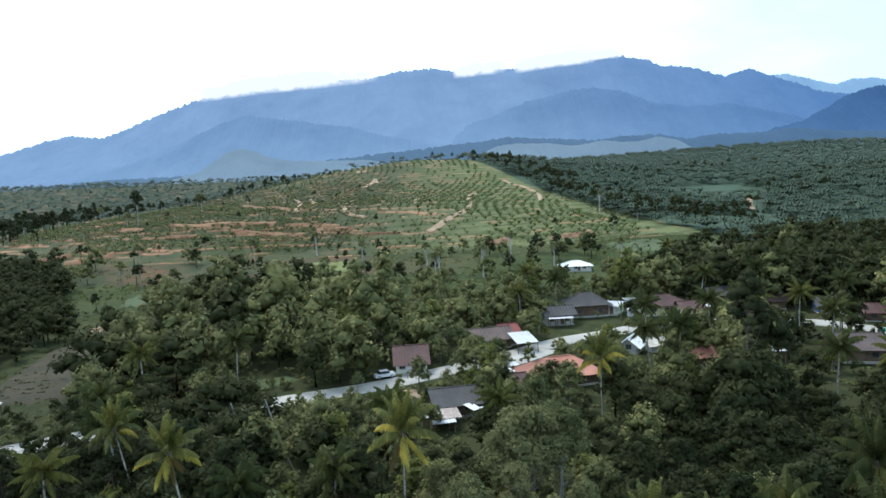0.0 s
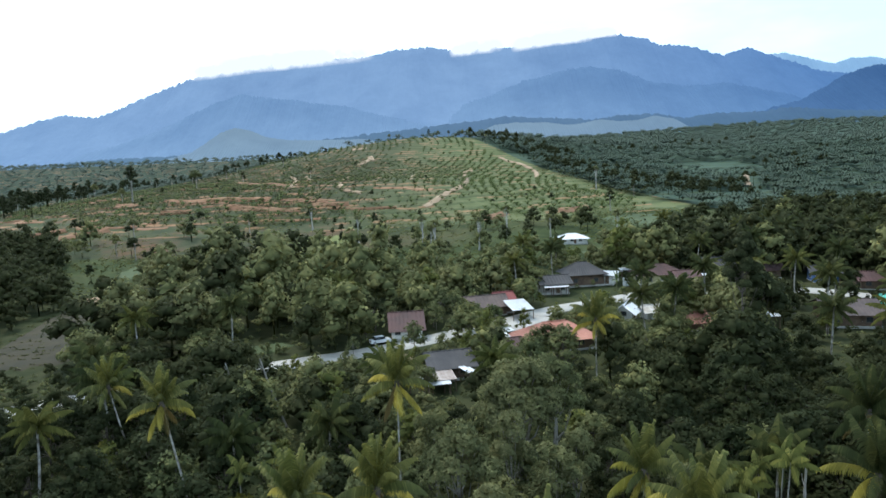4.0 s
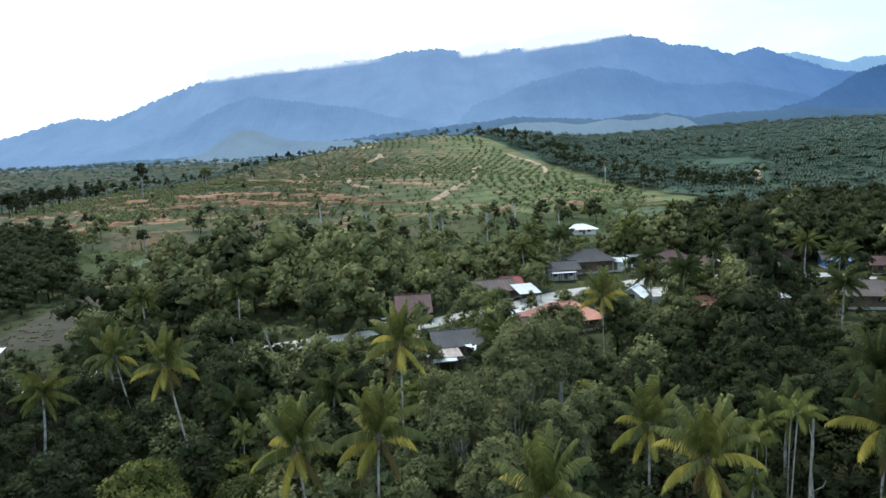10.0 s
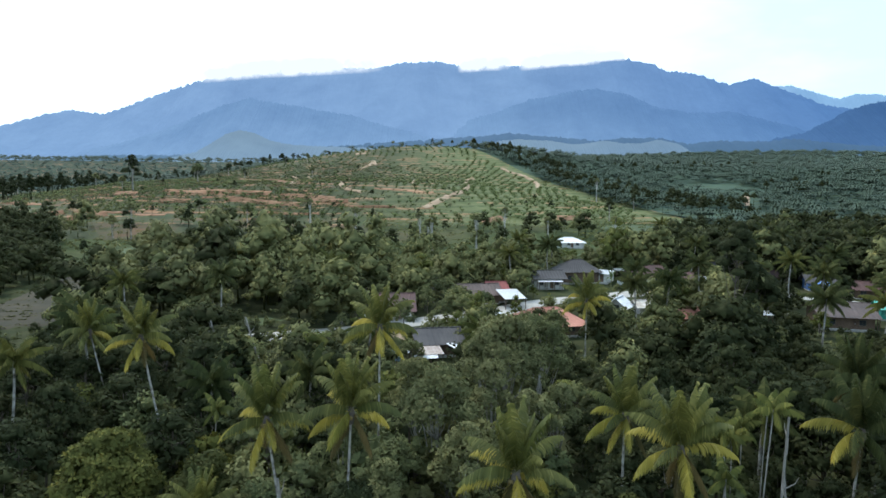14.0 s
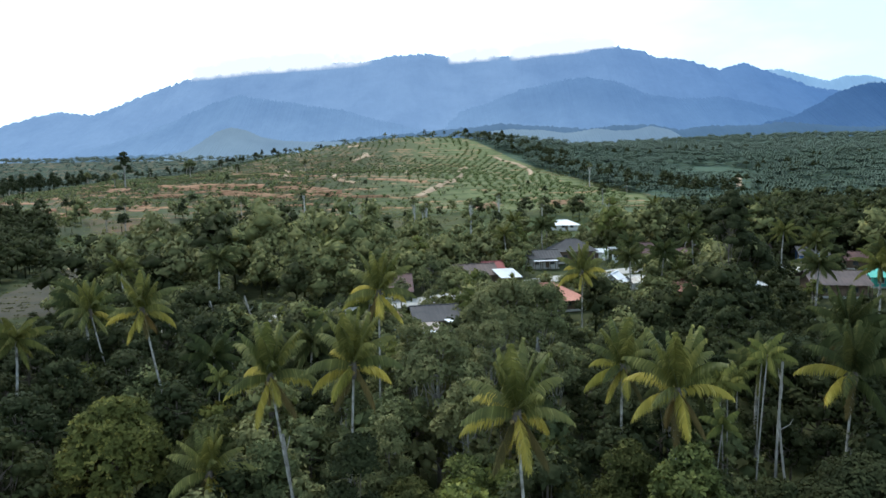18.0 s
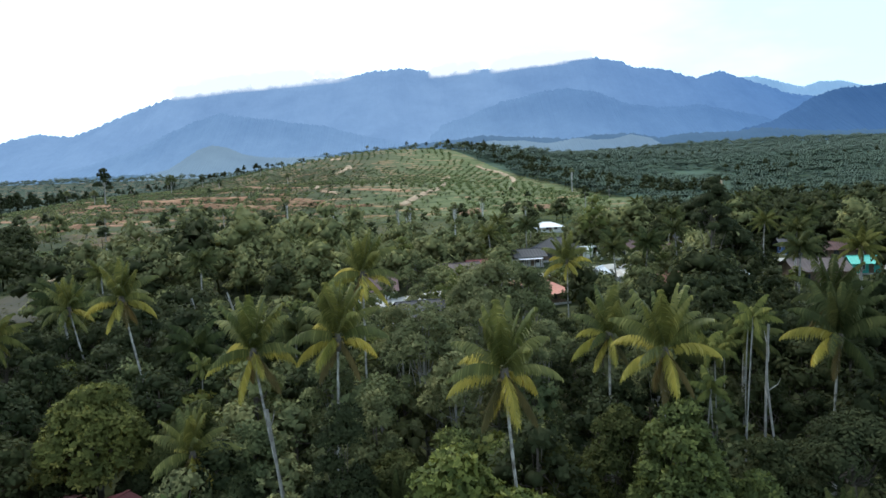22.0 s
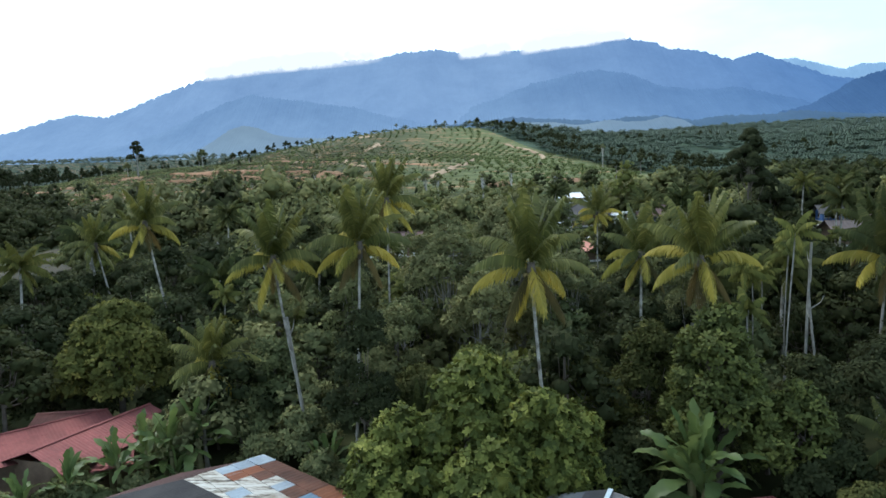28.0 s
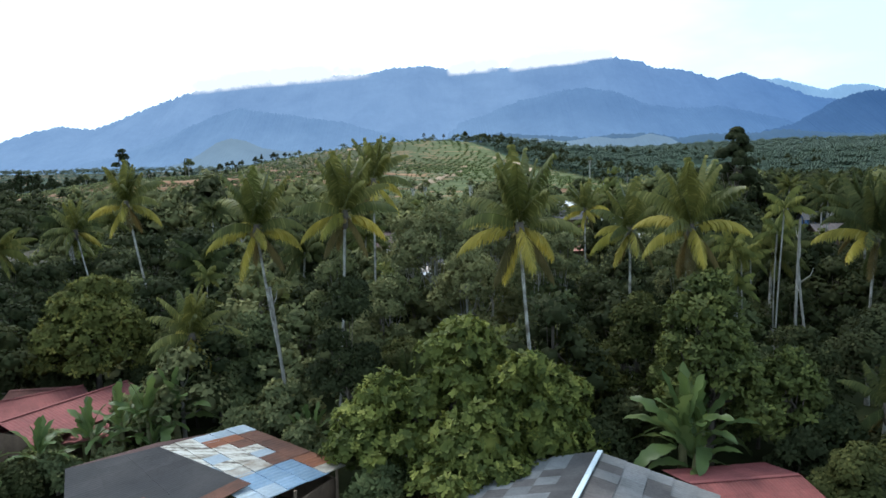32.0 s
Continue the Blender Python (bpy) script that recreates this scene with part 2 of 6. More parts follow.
WHITE_PAINT = plain_mat("white_paint", (0.66, 0.69, 0.72), (0.82, 0.84, 0.86), 0.6, 0.5)


def ground_mat():
    """Grass, scrub and bare red soil; terraces cut along the hill's contours."""
    m, nt, bsdf, out = mat_base("grass_and_soil")
    pos = nt.nodes.new("ShaderNodeNewGeometry").outputs["Position"]
    sep = nt.nodes.new("ShaderNodeSeparateXYZ")
    nt.links.new(pos, sep.inputs[0])
    n1 = add_noise(nt, 0.018, 5.0, 0.6, pos)
    n2 = add_noise(nt, 0.25, 4.0, 0.6, pos)
    n3 = add_noise(nt, 0.05, 5.0, 0.65, pos)
    grass = add_ramp(nt, n1, [(0.3, (0.034, 0.050, 0.020)), (0.5, (0.056, 0.074, 0.027)), (0.7, (0.095, 0.092, 0.042))])
    grass = add_mix(nt, 0.7, grass, add_ramp(nt, n2, [(0.3, (0.5, 0.55, 0.5)), (0.7, (1.3, 1.25, 1.2))]), "MULTIPLY")
    floor = nt.nodes.new("ShaderNodeMapRange")
    floor.inputs["From Min"].default_value, floor.inputs["From Max"].default_value = 150, 240
    nt.links.new(sep.outputs["Y"], floor.inputs["Value"])
    litter = add_ramp(nt, n2, [(0.3, (0.022, 0.030, 0.012)), (0.7, (0.060, 0.058, 0.028))])
    grass = add_mix(nt, add_math(nt, "SUBTRACT", 0.75, add_math(nt, "MULTIPLY", floor.outputs[0], 0.75)), grass, litter)
    hill = add_math(nt, "GREATER_THAN", sep.outputs["Z"], 15.0)
    pale = add_ramp(nt, n3, [(0.30, (0.138, 0.162, 0.070)), (0.5, (0.222, 0.240, 0.110)), (0.70, (0.30, 0.288, 0.158))])
    open_hill = add_math(nt, "MULTIPLY", hill, add_math(nt, "LESS_THAN", sep.outputs["Y"], 812.0))
    grass = add_mix(nt, add_math(nt, "MULTIPLY", open_hill, 0.55), grass, pale)
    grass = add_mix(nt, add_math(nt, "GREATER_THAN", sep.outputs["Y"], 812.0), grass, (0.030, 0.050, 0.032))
    west = nt.nodes.new("ShaderNodeMapRange")
    west.inputs["From Min"].default_value, west.inputs["From Max"].default_value = 25, -60
    nt.links.new(sep.outputs["X"], west.inputs["Value"])
    rough_land = add_ramp(nt, n3, [(0.30, (0.034, 0.046, 0.024)), (0.46, (0.066, 0.072, 0.038)), (0.56, (0.098, 0.076, 0.046)), (0.66, (0.160, 0.086, 0.048)), (0.74, (0.066, 0.076, 0.036))])
    grass = add_mix(nt, add_math(nt, "MULTIPLY", add_math(nt, "MULTIPLY", west.outputs[0], add_math(nt, "GREATER_THAN", sep.outputs["Z"], 10.5)), 0.88), grass, rough_land)
    grass = add_mix(nt, add_math(nt, "LESS_THAN", sep.outputs["X"], -338.0), grass, (0.045, 0.064, 0.040))
    # Under the far palms: lightened towards the canopy's painted-haze colours, lowering contrast.
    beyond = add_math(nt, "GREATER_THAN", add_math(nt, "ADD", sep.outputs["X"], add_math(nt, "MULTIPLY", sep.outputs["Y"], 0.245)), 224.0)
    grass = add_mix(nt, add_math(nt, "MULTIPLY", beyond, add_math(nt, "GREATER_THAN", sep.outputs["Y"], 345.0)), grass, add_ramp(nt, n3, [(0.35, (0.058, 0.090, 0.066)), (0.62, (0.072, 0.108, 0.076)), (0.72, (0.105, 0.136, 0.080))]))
    soil = add_ramp(nt, n2, [(0.3, (0.26, 0.135, 0.07)), (0.7, (0.42, 0.25, 0.14))])
    # contour terraces
    step = add_math(nt, "FRACT", add_math(nt, "ADD", add_math(nt, "MULTIPLY", sep.outputs["Z"], 0.42), add_math(nt, "MULTIPLY", n1, 1.4)))
    band = add_math(nt, "GREATER_THAN", step, 0.72)
    bare = add_math(nt, "GREATER_THAN", n3, 0.53)
    fac = add_math(nt, "MULTIPLY", add_math(nt, "MULTIPLY", band, hill), add_math(nt, "MULTIPLY", bare, add_math(nt, "SUBTRACT", 1.0, beyond)))
    verge = add_math(nt, "MULTIPLY", add_math(nt, "MULTIPLY", add_math(nt, "LESS_THAN", step, 0.34), open_hill), add_math(nt, "GREATER_THAN", n2, 0.44))
    grass = add_mix(nt, add_math(nt, "MULTIPLY", verge, 0.7), grass, (0.060, 0.082, 0.036))
    col = add_mix(nt, add_math(nt, "MULTIPLY", fac, 0.75), grass, soil)
    nt.links.new(col, bsdf.inputs["Base Color"])
    bsdf.inputs["Roughness"].default_value = 0.95
    bsdf.inputs["Specular IOR Level"].default_value = 0.1
    return m


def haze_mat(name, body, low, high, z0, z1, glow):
    """Far hills: dim forest, with the air's bluish haze painted over it as emission."""
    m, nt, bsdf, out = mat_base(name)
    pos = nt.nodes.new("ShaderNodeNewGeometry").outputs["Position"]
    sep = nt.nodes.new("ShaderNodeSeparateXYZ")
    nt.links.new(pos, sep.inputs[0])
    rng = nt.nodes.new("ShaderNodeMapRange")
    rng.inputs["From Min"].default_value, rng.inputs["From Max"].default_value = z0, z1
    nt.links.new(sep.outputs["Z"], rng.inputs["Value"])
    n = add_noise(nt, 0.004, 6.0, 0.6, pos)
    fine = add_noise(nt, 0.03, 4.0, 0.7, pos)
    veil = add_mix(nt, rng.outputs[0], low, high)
    # The painted haze turns dimmer and bluer towards positive X.
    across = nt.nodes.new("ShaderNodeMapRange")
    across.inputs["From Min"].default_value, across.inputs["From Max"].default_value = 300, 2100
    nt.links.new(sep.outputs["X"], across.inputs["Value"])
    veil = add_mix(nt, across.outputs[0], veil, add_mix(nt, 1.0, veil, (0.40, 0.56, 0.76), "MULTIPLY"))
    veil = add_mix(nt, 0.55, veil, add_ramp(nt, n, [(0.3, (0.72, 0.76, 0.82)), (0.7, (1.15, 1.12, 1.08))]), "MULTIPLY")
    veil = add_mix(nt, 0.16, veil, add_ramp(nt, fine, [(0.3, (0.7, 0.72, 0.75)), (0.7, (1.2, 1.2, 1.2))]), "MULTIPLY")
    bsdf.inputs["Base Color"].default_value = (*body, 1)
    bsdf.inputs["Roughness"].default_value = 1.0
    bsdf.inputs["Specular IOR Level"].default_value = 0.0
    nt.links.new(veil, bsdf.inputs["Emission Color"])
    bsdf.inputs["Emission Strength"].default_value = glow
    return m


GROUND = ground_mat()
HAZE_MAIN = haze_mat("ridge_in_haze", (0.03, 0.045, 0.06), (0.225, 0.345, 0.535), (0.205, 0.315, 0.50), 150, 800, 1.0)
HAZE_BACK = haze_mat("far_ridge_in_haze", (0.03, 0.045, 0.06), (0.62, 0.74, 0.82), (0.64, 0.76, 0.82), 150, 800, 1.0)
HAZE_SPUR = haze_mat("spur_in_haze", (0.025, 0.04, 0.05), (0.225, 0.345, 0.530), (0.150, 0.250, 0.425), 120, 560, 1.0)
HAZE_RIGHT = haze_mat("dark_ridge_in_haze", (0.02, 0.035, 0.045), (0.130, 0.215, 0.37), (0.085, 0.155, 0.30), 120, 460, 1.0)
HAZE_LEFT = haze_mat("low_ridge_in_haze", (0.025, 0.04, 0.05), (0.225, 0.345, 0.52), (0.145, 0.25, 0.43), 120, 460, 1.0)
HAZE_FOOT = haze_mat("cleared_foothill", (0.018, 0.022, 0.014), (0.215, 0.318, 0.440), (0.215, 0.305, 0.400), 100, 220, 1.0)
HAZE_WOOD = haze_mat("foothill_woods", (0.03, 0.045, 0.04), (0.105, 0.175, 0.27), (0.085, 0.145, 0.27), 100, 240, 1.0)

# ---- mesh helpers ----
def mesh_from(name, verts, faces, material, smooth=False, normals=None):
    me = bpy.data.meshes.new(name)
    verts = np.asarray(verts, dtype=np.float32)
    faces = np.asarray(faces, dtype=np.int32)
    n = faces.shape[1]
    me.vertices.add(len(verts))
    me.vertices.foreach_set("co", verts.ravel())
    me.loops.add(faces.size)
    me.loops.foreach_set("vertex_index", faces.ravel())
    me.polygons.add(len(faces))
    me.polygons.foreach_set("loop_start", np.arange(0, faces.size, n, dtype=np.int32))
    me.polygons.foreach_set("loop_total", np.full(len(faces), n, dtype=np.int32))
    if smooth:
        me.polygons.foreach_set("use_smooth", np.ones(len(faces), dtype=bool))
    me.update(calc_edges=True)
    me.materials.append(material)
    if normals is not None:
        me.normals_split_custom_set_from_vertices(np.asarray(normals, dtype=np.float32))
    return me


def part(name, me, parent, label="", m=None):
    """Links a mesh as one object under a thing or a part."""
    ob = new(name, me)
    ob.parent = parent
    if m is not None:
        ob.matrix_basis = m
    if label:
        tagged(ob, label)
    return ob


def bm_mesh(name, bm, material, smooth=False):
    me = bpy.data.meshes.new(name)
    bm.normal_update()
    bm.to_mesh(me)
    bm.free()
    if smooth:
        for p in me.polygons:
            p.use_smooth = True
    me.materials.append(material)
    return me


def grid_faces(nx, ny):
    i = np.arange(nx - 1)[None, :] + np.arange(ny - 1)[:, None] * nx
    i = i.ravel()
    return np.stack([i, i + 1, i + 1 + nx, i + nx], -1)


def unit(v):
    return v / np.maximum(np.linalg.norm(v, axis=-1, keepdims=True), 1e-6)


def gather(bits):
    vs, fs, o = [], [], 0
    for v, f in bits:
        vs.append(v)
        fs.append(f + o)
        o += len(v)
    return np.concatenate(vs), np.concatenate(fs)


def tube(points, radii, sides=7):
    """A bent, tapering stem through the points."""
    P = np.asarray(points, float)
    t = unit(np.gradient(P, axis=0))
    ref = np.array([0.31, 0.95, 0.05])
    u = unit(np.cross(t, ref))
    w = np.cross(t, u)
    a = np.linspace(0, 2 * math.pi, sides, endpoint=False)
    ring = np.cos(a)[None, :, None] * u[:, None] + np.sin(a)[None, :, None] * w[:, None]
    v = (P[:, None] + ring * np.asarray(radii)[:, None, None]).reshape(-1, 3)
    n = len(P)
    i = np.arange(n - 1)[:, None] * sides
    j = np.arange(sides)[None, :]
    k = (j + 1) % sides
    return v, np.stack([i + j, i + k, i + sides + k, i + sides + j], -1).reshape(-1, 4)


def blob(rng, centre, radii, rings=5, sides=8):
    """The shaded, leafy heart of one lobe of a crown, closed and lumpy."""
    th = np.linspace(0.02, math.pi - 0.02, rings)
    ph = np.linspace(0, 2 * math.pi, sides, endpoint=False)
    T, Pp = np.meshgrid(th, ph, indexing="ij")
    d = np.stack([np.sin(T) * np.cos(Pp), np.sin(T) * np.sin(Pp), np.cos(T)], -1)
    r = 1 + 0.16 * rng.randn(rings, sides, 1)
    v = np.asarray(centre) + d * r * np.asarray(radii)
    i = np.arange(rings - 1)[:, None] * sides
    j = np.arange(sides)[None, :]
    k = (j + 1) % sides
    f = np.stack([i + j, i + sides + j, i + sides + k, i + k], -1).reshape(-1, 4)
    return v.reshape(-1, 3), f


# ---- the lie of the land ----
GROUND_Y = (-200, 40, 60, 120, 240, 330, 450, 600, 800, 1000, 1500, 2600, 5000)
GROUND_Z = (-1.5, -1.5, -0.5, 3.0, 9, 15, 25, 40, 58, 72, 98, 140, 180)


def ground(x, y):
    """Height of the ground: a valley floor that rises to a planted hill and the foothills."""
    x, y = np.asarray(x, float), np.asarray(y, float)

    def bump(cx, cy, sx, sy):
        return np.exp(-((x - cx) / sx) ** 2 - ((y - cy) / sy) ** 2)

    h = np.interp(y, GROUND_Y, GROUND_Z)
    h = h + 5 * bump(-235, 520, 60, 80) + 12 * bump(-90, 430, 150, 110) + 28 * bump(-30, 790, 190, 170) - 8 * bump(-420, 900, 220, 500) - 34 * bump(-620, 1000, 330, 420)
    return h - 6 * bump(230, 420, 120, 150) + 22 * bump(800, 1500, 520, 380)


gx = np.sinh(np.linspace(-4.6, 4.6, 181)) * 62
gy = np.concatenate([np.arange(-160, 320, 5.0), np.arange(320, 1000, 10.0), np.geomspace(1000, 4300, 40)])
GX, GY = np.meshgrid(gx, gy)
GZ = ground(GX, GY)
near_flat = np.clip((GY - 60) / 200, 0, 1)
wav = np.sin(GX * 0.071 + 1.3) * np.sin(GY * 0.053) + 0.6 * np.sin(GX * 0.17 + GY * 0.11)
GZ = GZ + 0.35 * near_flat * wav
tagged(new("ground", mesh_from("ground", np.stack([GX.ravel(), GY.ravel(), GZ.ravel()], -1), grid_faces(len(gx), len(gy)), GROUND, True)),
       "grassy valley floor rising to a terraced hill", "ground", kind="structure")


# ---- distant ridges ----
def ridge(name, label, profile, at_y, depth, material, shrink=1.0, rough=14.0, seed=0, base=40.0):
    """A mountain range: a crest line with spurs that run down towards the valley."""
    rng = np.random.RandomState(seed)
    px = np.array([p[0] for p in profile], float) * shrink
    pz = 15 + (np.array([p[1] for p in profile], float) - 15) * shrink
    y0 = at_y * shrink
    n, rows = 620, 20
    xs = np.linspace(px[0], px[-1], n)
    crest = np.interp(xs, px, pz)
    for k in range(5):
        f = 2 * math.pi * (6 + 9 * k * k + rng.rand() * 4) / (px[-1] - px[0])
        crest += rough * 0.16 / (1 + 0.5 * k) * np.sin(xs * f + rng.rand() * 9)
    crest += rng.randn(n) * rough * 0.20 + rough * 0.30 * np.abs(np.sin(np.cumsum(rng.uniform(0.1, 1.1, n))))
    v = np.linspace(-0.35, 1, rows)
    X, V = np.meshgrid(xs, v)
    down = np.where(V < 0, -V * 1.2, V)
    Z = base + (crest[None, :] - base) * (1 - down) ** 1.15
    spur = np.zeros_like(Z)
    for k in range(6):
        f = 2 * math.pi * (5 + 6 * k) / (px[-1] - px[0])
        spur += np.sin(X * f + V * (2.5 + k) + rng.rand() * 9) / (1 + 0.6 * k)
    Z = Z + spur * rough * 1.6 * np.clip(V, 0, 1) * (1 - np.clip(V, 0, 1)) * 2.2
    Y = y0 - V * depth * shrink
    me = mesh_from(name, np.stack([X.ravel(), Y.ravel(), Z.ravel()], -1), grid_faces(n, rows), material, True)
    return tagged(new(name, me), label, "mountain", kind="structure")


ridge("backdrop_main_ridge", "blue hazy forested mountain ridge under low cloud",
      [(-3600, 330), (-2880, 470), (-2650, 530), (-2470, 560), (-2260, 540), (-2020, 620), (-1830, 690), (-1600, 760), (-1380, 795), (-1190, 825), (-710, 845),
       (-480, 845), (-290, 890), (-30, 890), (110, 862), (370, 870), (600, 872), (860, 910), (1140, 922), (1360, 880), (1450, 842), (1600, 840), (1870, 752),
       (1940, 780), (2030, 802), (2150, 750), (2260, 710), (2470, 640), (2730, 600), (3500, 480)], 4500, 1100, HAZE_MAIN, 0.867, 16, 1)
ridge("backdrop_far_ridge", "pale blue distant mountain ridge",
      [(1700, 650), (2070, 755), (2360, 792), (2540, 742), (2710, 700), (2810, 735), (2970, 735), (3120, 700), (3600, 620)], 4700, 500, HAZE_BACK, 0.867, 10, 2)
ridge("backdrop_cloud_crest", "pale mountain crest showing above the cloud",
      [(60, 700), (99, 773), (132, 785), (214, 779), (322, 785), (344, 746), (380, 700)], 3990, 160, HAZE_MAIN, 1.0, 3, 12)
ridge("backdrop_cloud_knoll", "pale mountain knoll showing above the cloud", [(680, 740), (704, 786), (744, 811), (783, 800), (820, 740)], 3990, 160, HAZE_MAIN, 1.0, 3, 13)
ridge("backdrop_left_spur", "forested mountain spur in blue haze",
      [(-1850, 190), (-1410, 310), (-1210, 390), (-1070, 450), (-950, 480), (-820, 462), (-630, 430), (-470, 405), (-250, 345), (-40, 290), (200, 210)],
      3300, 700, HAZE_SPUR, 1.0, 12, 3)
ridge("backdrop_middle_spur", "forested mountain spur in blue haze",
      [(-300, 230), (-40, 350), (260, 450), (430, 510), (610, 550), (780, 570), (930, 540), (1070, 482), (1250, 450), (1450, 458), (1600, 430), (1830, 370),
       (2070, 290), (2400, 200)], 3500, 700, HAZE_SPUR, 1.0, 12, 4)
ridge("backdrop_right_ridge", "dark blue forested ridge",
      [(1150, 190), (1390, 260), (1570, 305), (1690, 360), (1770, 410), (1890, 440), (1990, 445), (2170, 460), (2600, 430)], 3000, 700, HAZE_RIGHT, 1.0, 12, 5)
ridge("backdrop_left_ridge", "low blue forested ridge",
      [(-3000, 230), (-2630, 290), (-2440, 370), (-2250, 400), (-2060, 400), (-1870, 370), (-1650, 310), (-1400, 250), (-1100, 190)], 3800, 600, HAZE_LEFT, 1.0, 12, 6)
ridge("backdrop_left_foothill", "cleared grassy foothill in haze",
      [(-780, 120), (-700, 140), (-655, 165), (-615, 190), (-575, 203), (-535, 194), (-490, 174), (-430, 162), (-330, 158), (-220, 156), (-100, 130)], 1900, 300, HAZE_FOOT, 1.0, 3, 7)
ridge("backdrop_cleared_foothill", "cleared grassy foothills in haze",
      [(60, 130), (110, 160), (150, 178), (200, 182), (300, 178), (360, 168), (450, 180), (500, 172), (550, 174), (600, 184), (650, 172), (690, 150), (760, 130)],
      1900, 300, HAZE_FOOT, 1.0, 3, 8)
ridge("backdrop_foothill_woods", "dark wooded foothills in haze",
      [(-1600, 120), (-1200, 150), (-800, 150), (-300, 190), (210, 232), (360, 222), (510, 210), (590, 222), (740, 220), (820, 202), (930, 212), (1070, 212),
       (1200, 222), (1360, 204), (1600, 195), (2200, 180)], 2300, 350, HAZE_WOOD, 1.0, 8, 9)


def cloud_mat(climb, tall):
    """Thin bright cloud with ragged, fading edges, on a slanting bank."""
    m, nt, bsdf, out = mat_base("ridge_cloud")
    sep = nt.nodes.new("ShaderNodeSeparateXYZ")
    nt.links.new(coords(nt, "Generated"), sep.inputs[0])
    span = climb + tall
    middle = add_math(nt, "ADD", add_math(nt, "MULTIPLY", add_math(nt, "POWER", sep.outputs["X"], 0.7), climb / span), 0.5 * tall / span)
    rise = add_math(nt, "MAXIMUM", 0.0, add_math(nt, "SUBTRACT", 1.0, add_math(nt, "DIVIDE", add_math(nt, "ABSOLUTE", add_math(nt, "SUBTRACT", sep.outputs["Z"], middle)), 0.5 * tall / span)))
    ends = add_math(nt, "SUBTRACT", 1.0, add_math(nt, "POWER", add_math(nt, "ABSOLUTE", add_math(nt, "SUBTRACT", add_math(nt, "MULTIPLY", sep.outputs["X"], 2.0), 1.0)), 3.0))
    n = add_math(nt, "MAXIMUM", 0.0, add_math(nt, "SUBTRACT", add_math(nt, "MULTIPLY", add_noise(nt, 0.010, 6.0, 0.62, coords(nt)), 3.6), 0.75))
    a = add_math(nt, "MULTIPLY", add_math(nt, "MULTIPLY", rise, ends), n)
    ramp = add_ramp(nt, a, [(0.08, (0, 0, 0)), (0.50, (1, 1, 1))])
    # Emission stands in for daylight on the cloud.
    em = nt.nodes.new("ShaderNodeEmission")
    em.inputs["Color"].default_value = (0.95, 1.0, 1.04, 1)
    tr = nt.nodes.new("ShaderNodeBsdfTransparent")
    mx = nt.nodes.new("ShaderNodeMixShader")
    nt.links.new(ramp, mx.inputs["Fac"])
    nt.links.new(tr.outputs[0], mx.inputs[1])
    nt.links.new(em.outputs[0], mx.inputs[2])
    nt.links.new(mx.outputs[0], out.inputs["Surface"])
    return m


for x0, x1, z0, z1, tall in ((-1450, -330, 672, 752, 120), (60, 380, 735, 758, 95), (400, 880, 748, 796, 100), (820, 1020, 788, 800, 65)):
    n = 24
    s = np.linspace(0, 1, n)
    xs = x0 + (x1 - x0) * s
    zs = z0 + (z1 - z0) * s ** 0.7
    v = np.concatenate([np.stack([xs, 3840 - 40 * np.sin(s * 3.14), zs + tall * (k - 0.5)], -1) for k in np.linspace(0, 1, 6)])
    tagged(new("backdrop_cloud", mesh_from("backdrop_cloud", v, grid_faces(n, 6), cloud_mat(z1 - z0, tall), True)), "white cloud lying along the mountain ridge", "cloud", kind="structure")

# ---- road, tracks and fields ----
def ribbon(name, label, line, width, material, lift=0.05, category="road", step=4.0, ragged=0.0, seed=0, bank=0.0):
    """A strip that follows the ground along a line."""
    rng = np.random.RandomState(seed)
    P = np.array(line, float)
    seg = np.concatenate([[0], np.cumsum(np.linalg.norm(np.diff(P, axis=0), axis=1))])
    s = np.linspace(0, seg[-1], max(8, int(seg[-1] / step)))
    xy = np.stack([np.interp(s, seg, P[:, k]) for k in range(2)], -1)
    for _ in range(3):
        xy[1:-1] = (xy[:-2] + 2 * xy[1:-1] + xy[2:]) / 4
    t = np.gradient(xy, axis=0)
    nrm = unit2(np.stack([-t[:, 1], t[:, 0]], -1))
    cols = []
    for q in (-0.5, -0.46, -0.2, 0.2, 0.46, 0.5):
        off = width * q * (1 + ragged * rng.uniform(-1, 1, len(s)))
        p = xy + nrm * off[:, None]
        edge = -0.25 if abs(q) == 0.5 else 0.0
        cols.append(np.stack([p[:, 0], p[:, 1], ground(p[:, 0], p[:, 1]) + land_wave(p[:, 0], p[:, 1]) + lift + edge + bank * (q + 0.5)], -1))
    v = np.stack(cols, 1).reshape(-1, 3)
    return tagged(new(name, mesh_from(name, v, grid_faces(6, len(s)), material)), label, category, kind="structure")


def unit2(v):
    return v / np.maximum(np.linalg.norm(v, axis=-1, keepdims=True), 1e-6)


def land_wave(x, y):
    return 0.35 * np.clip((y - 60) / 200, 0, 1) * (np.sin(x * 0.071 + 1.3) * np.sin(y * 0.053) + 0.6 * np.sin(x * 0.17 + y * 0.11))


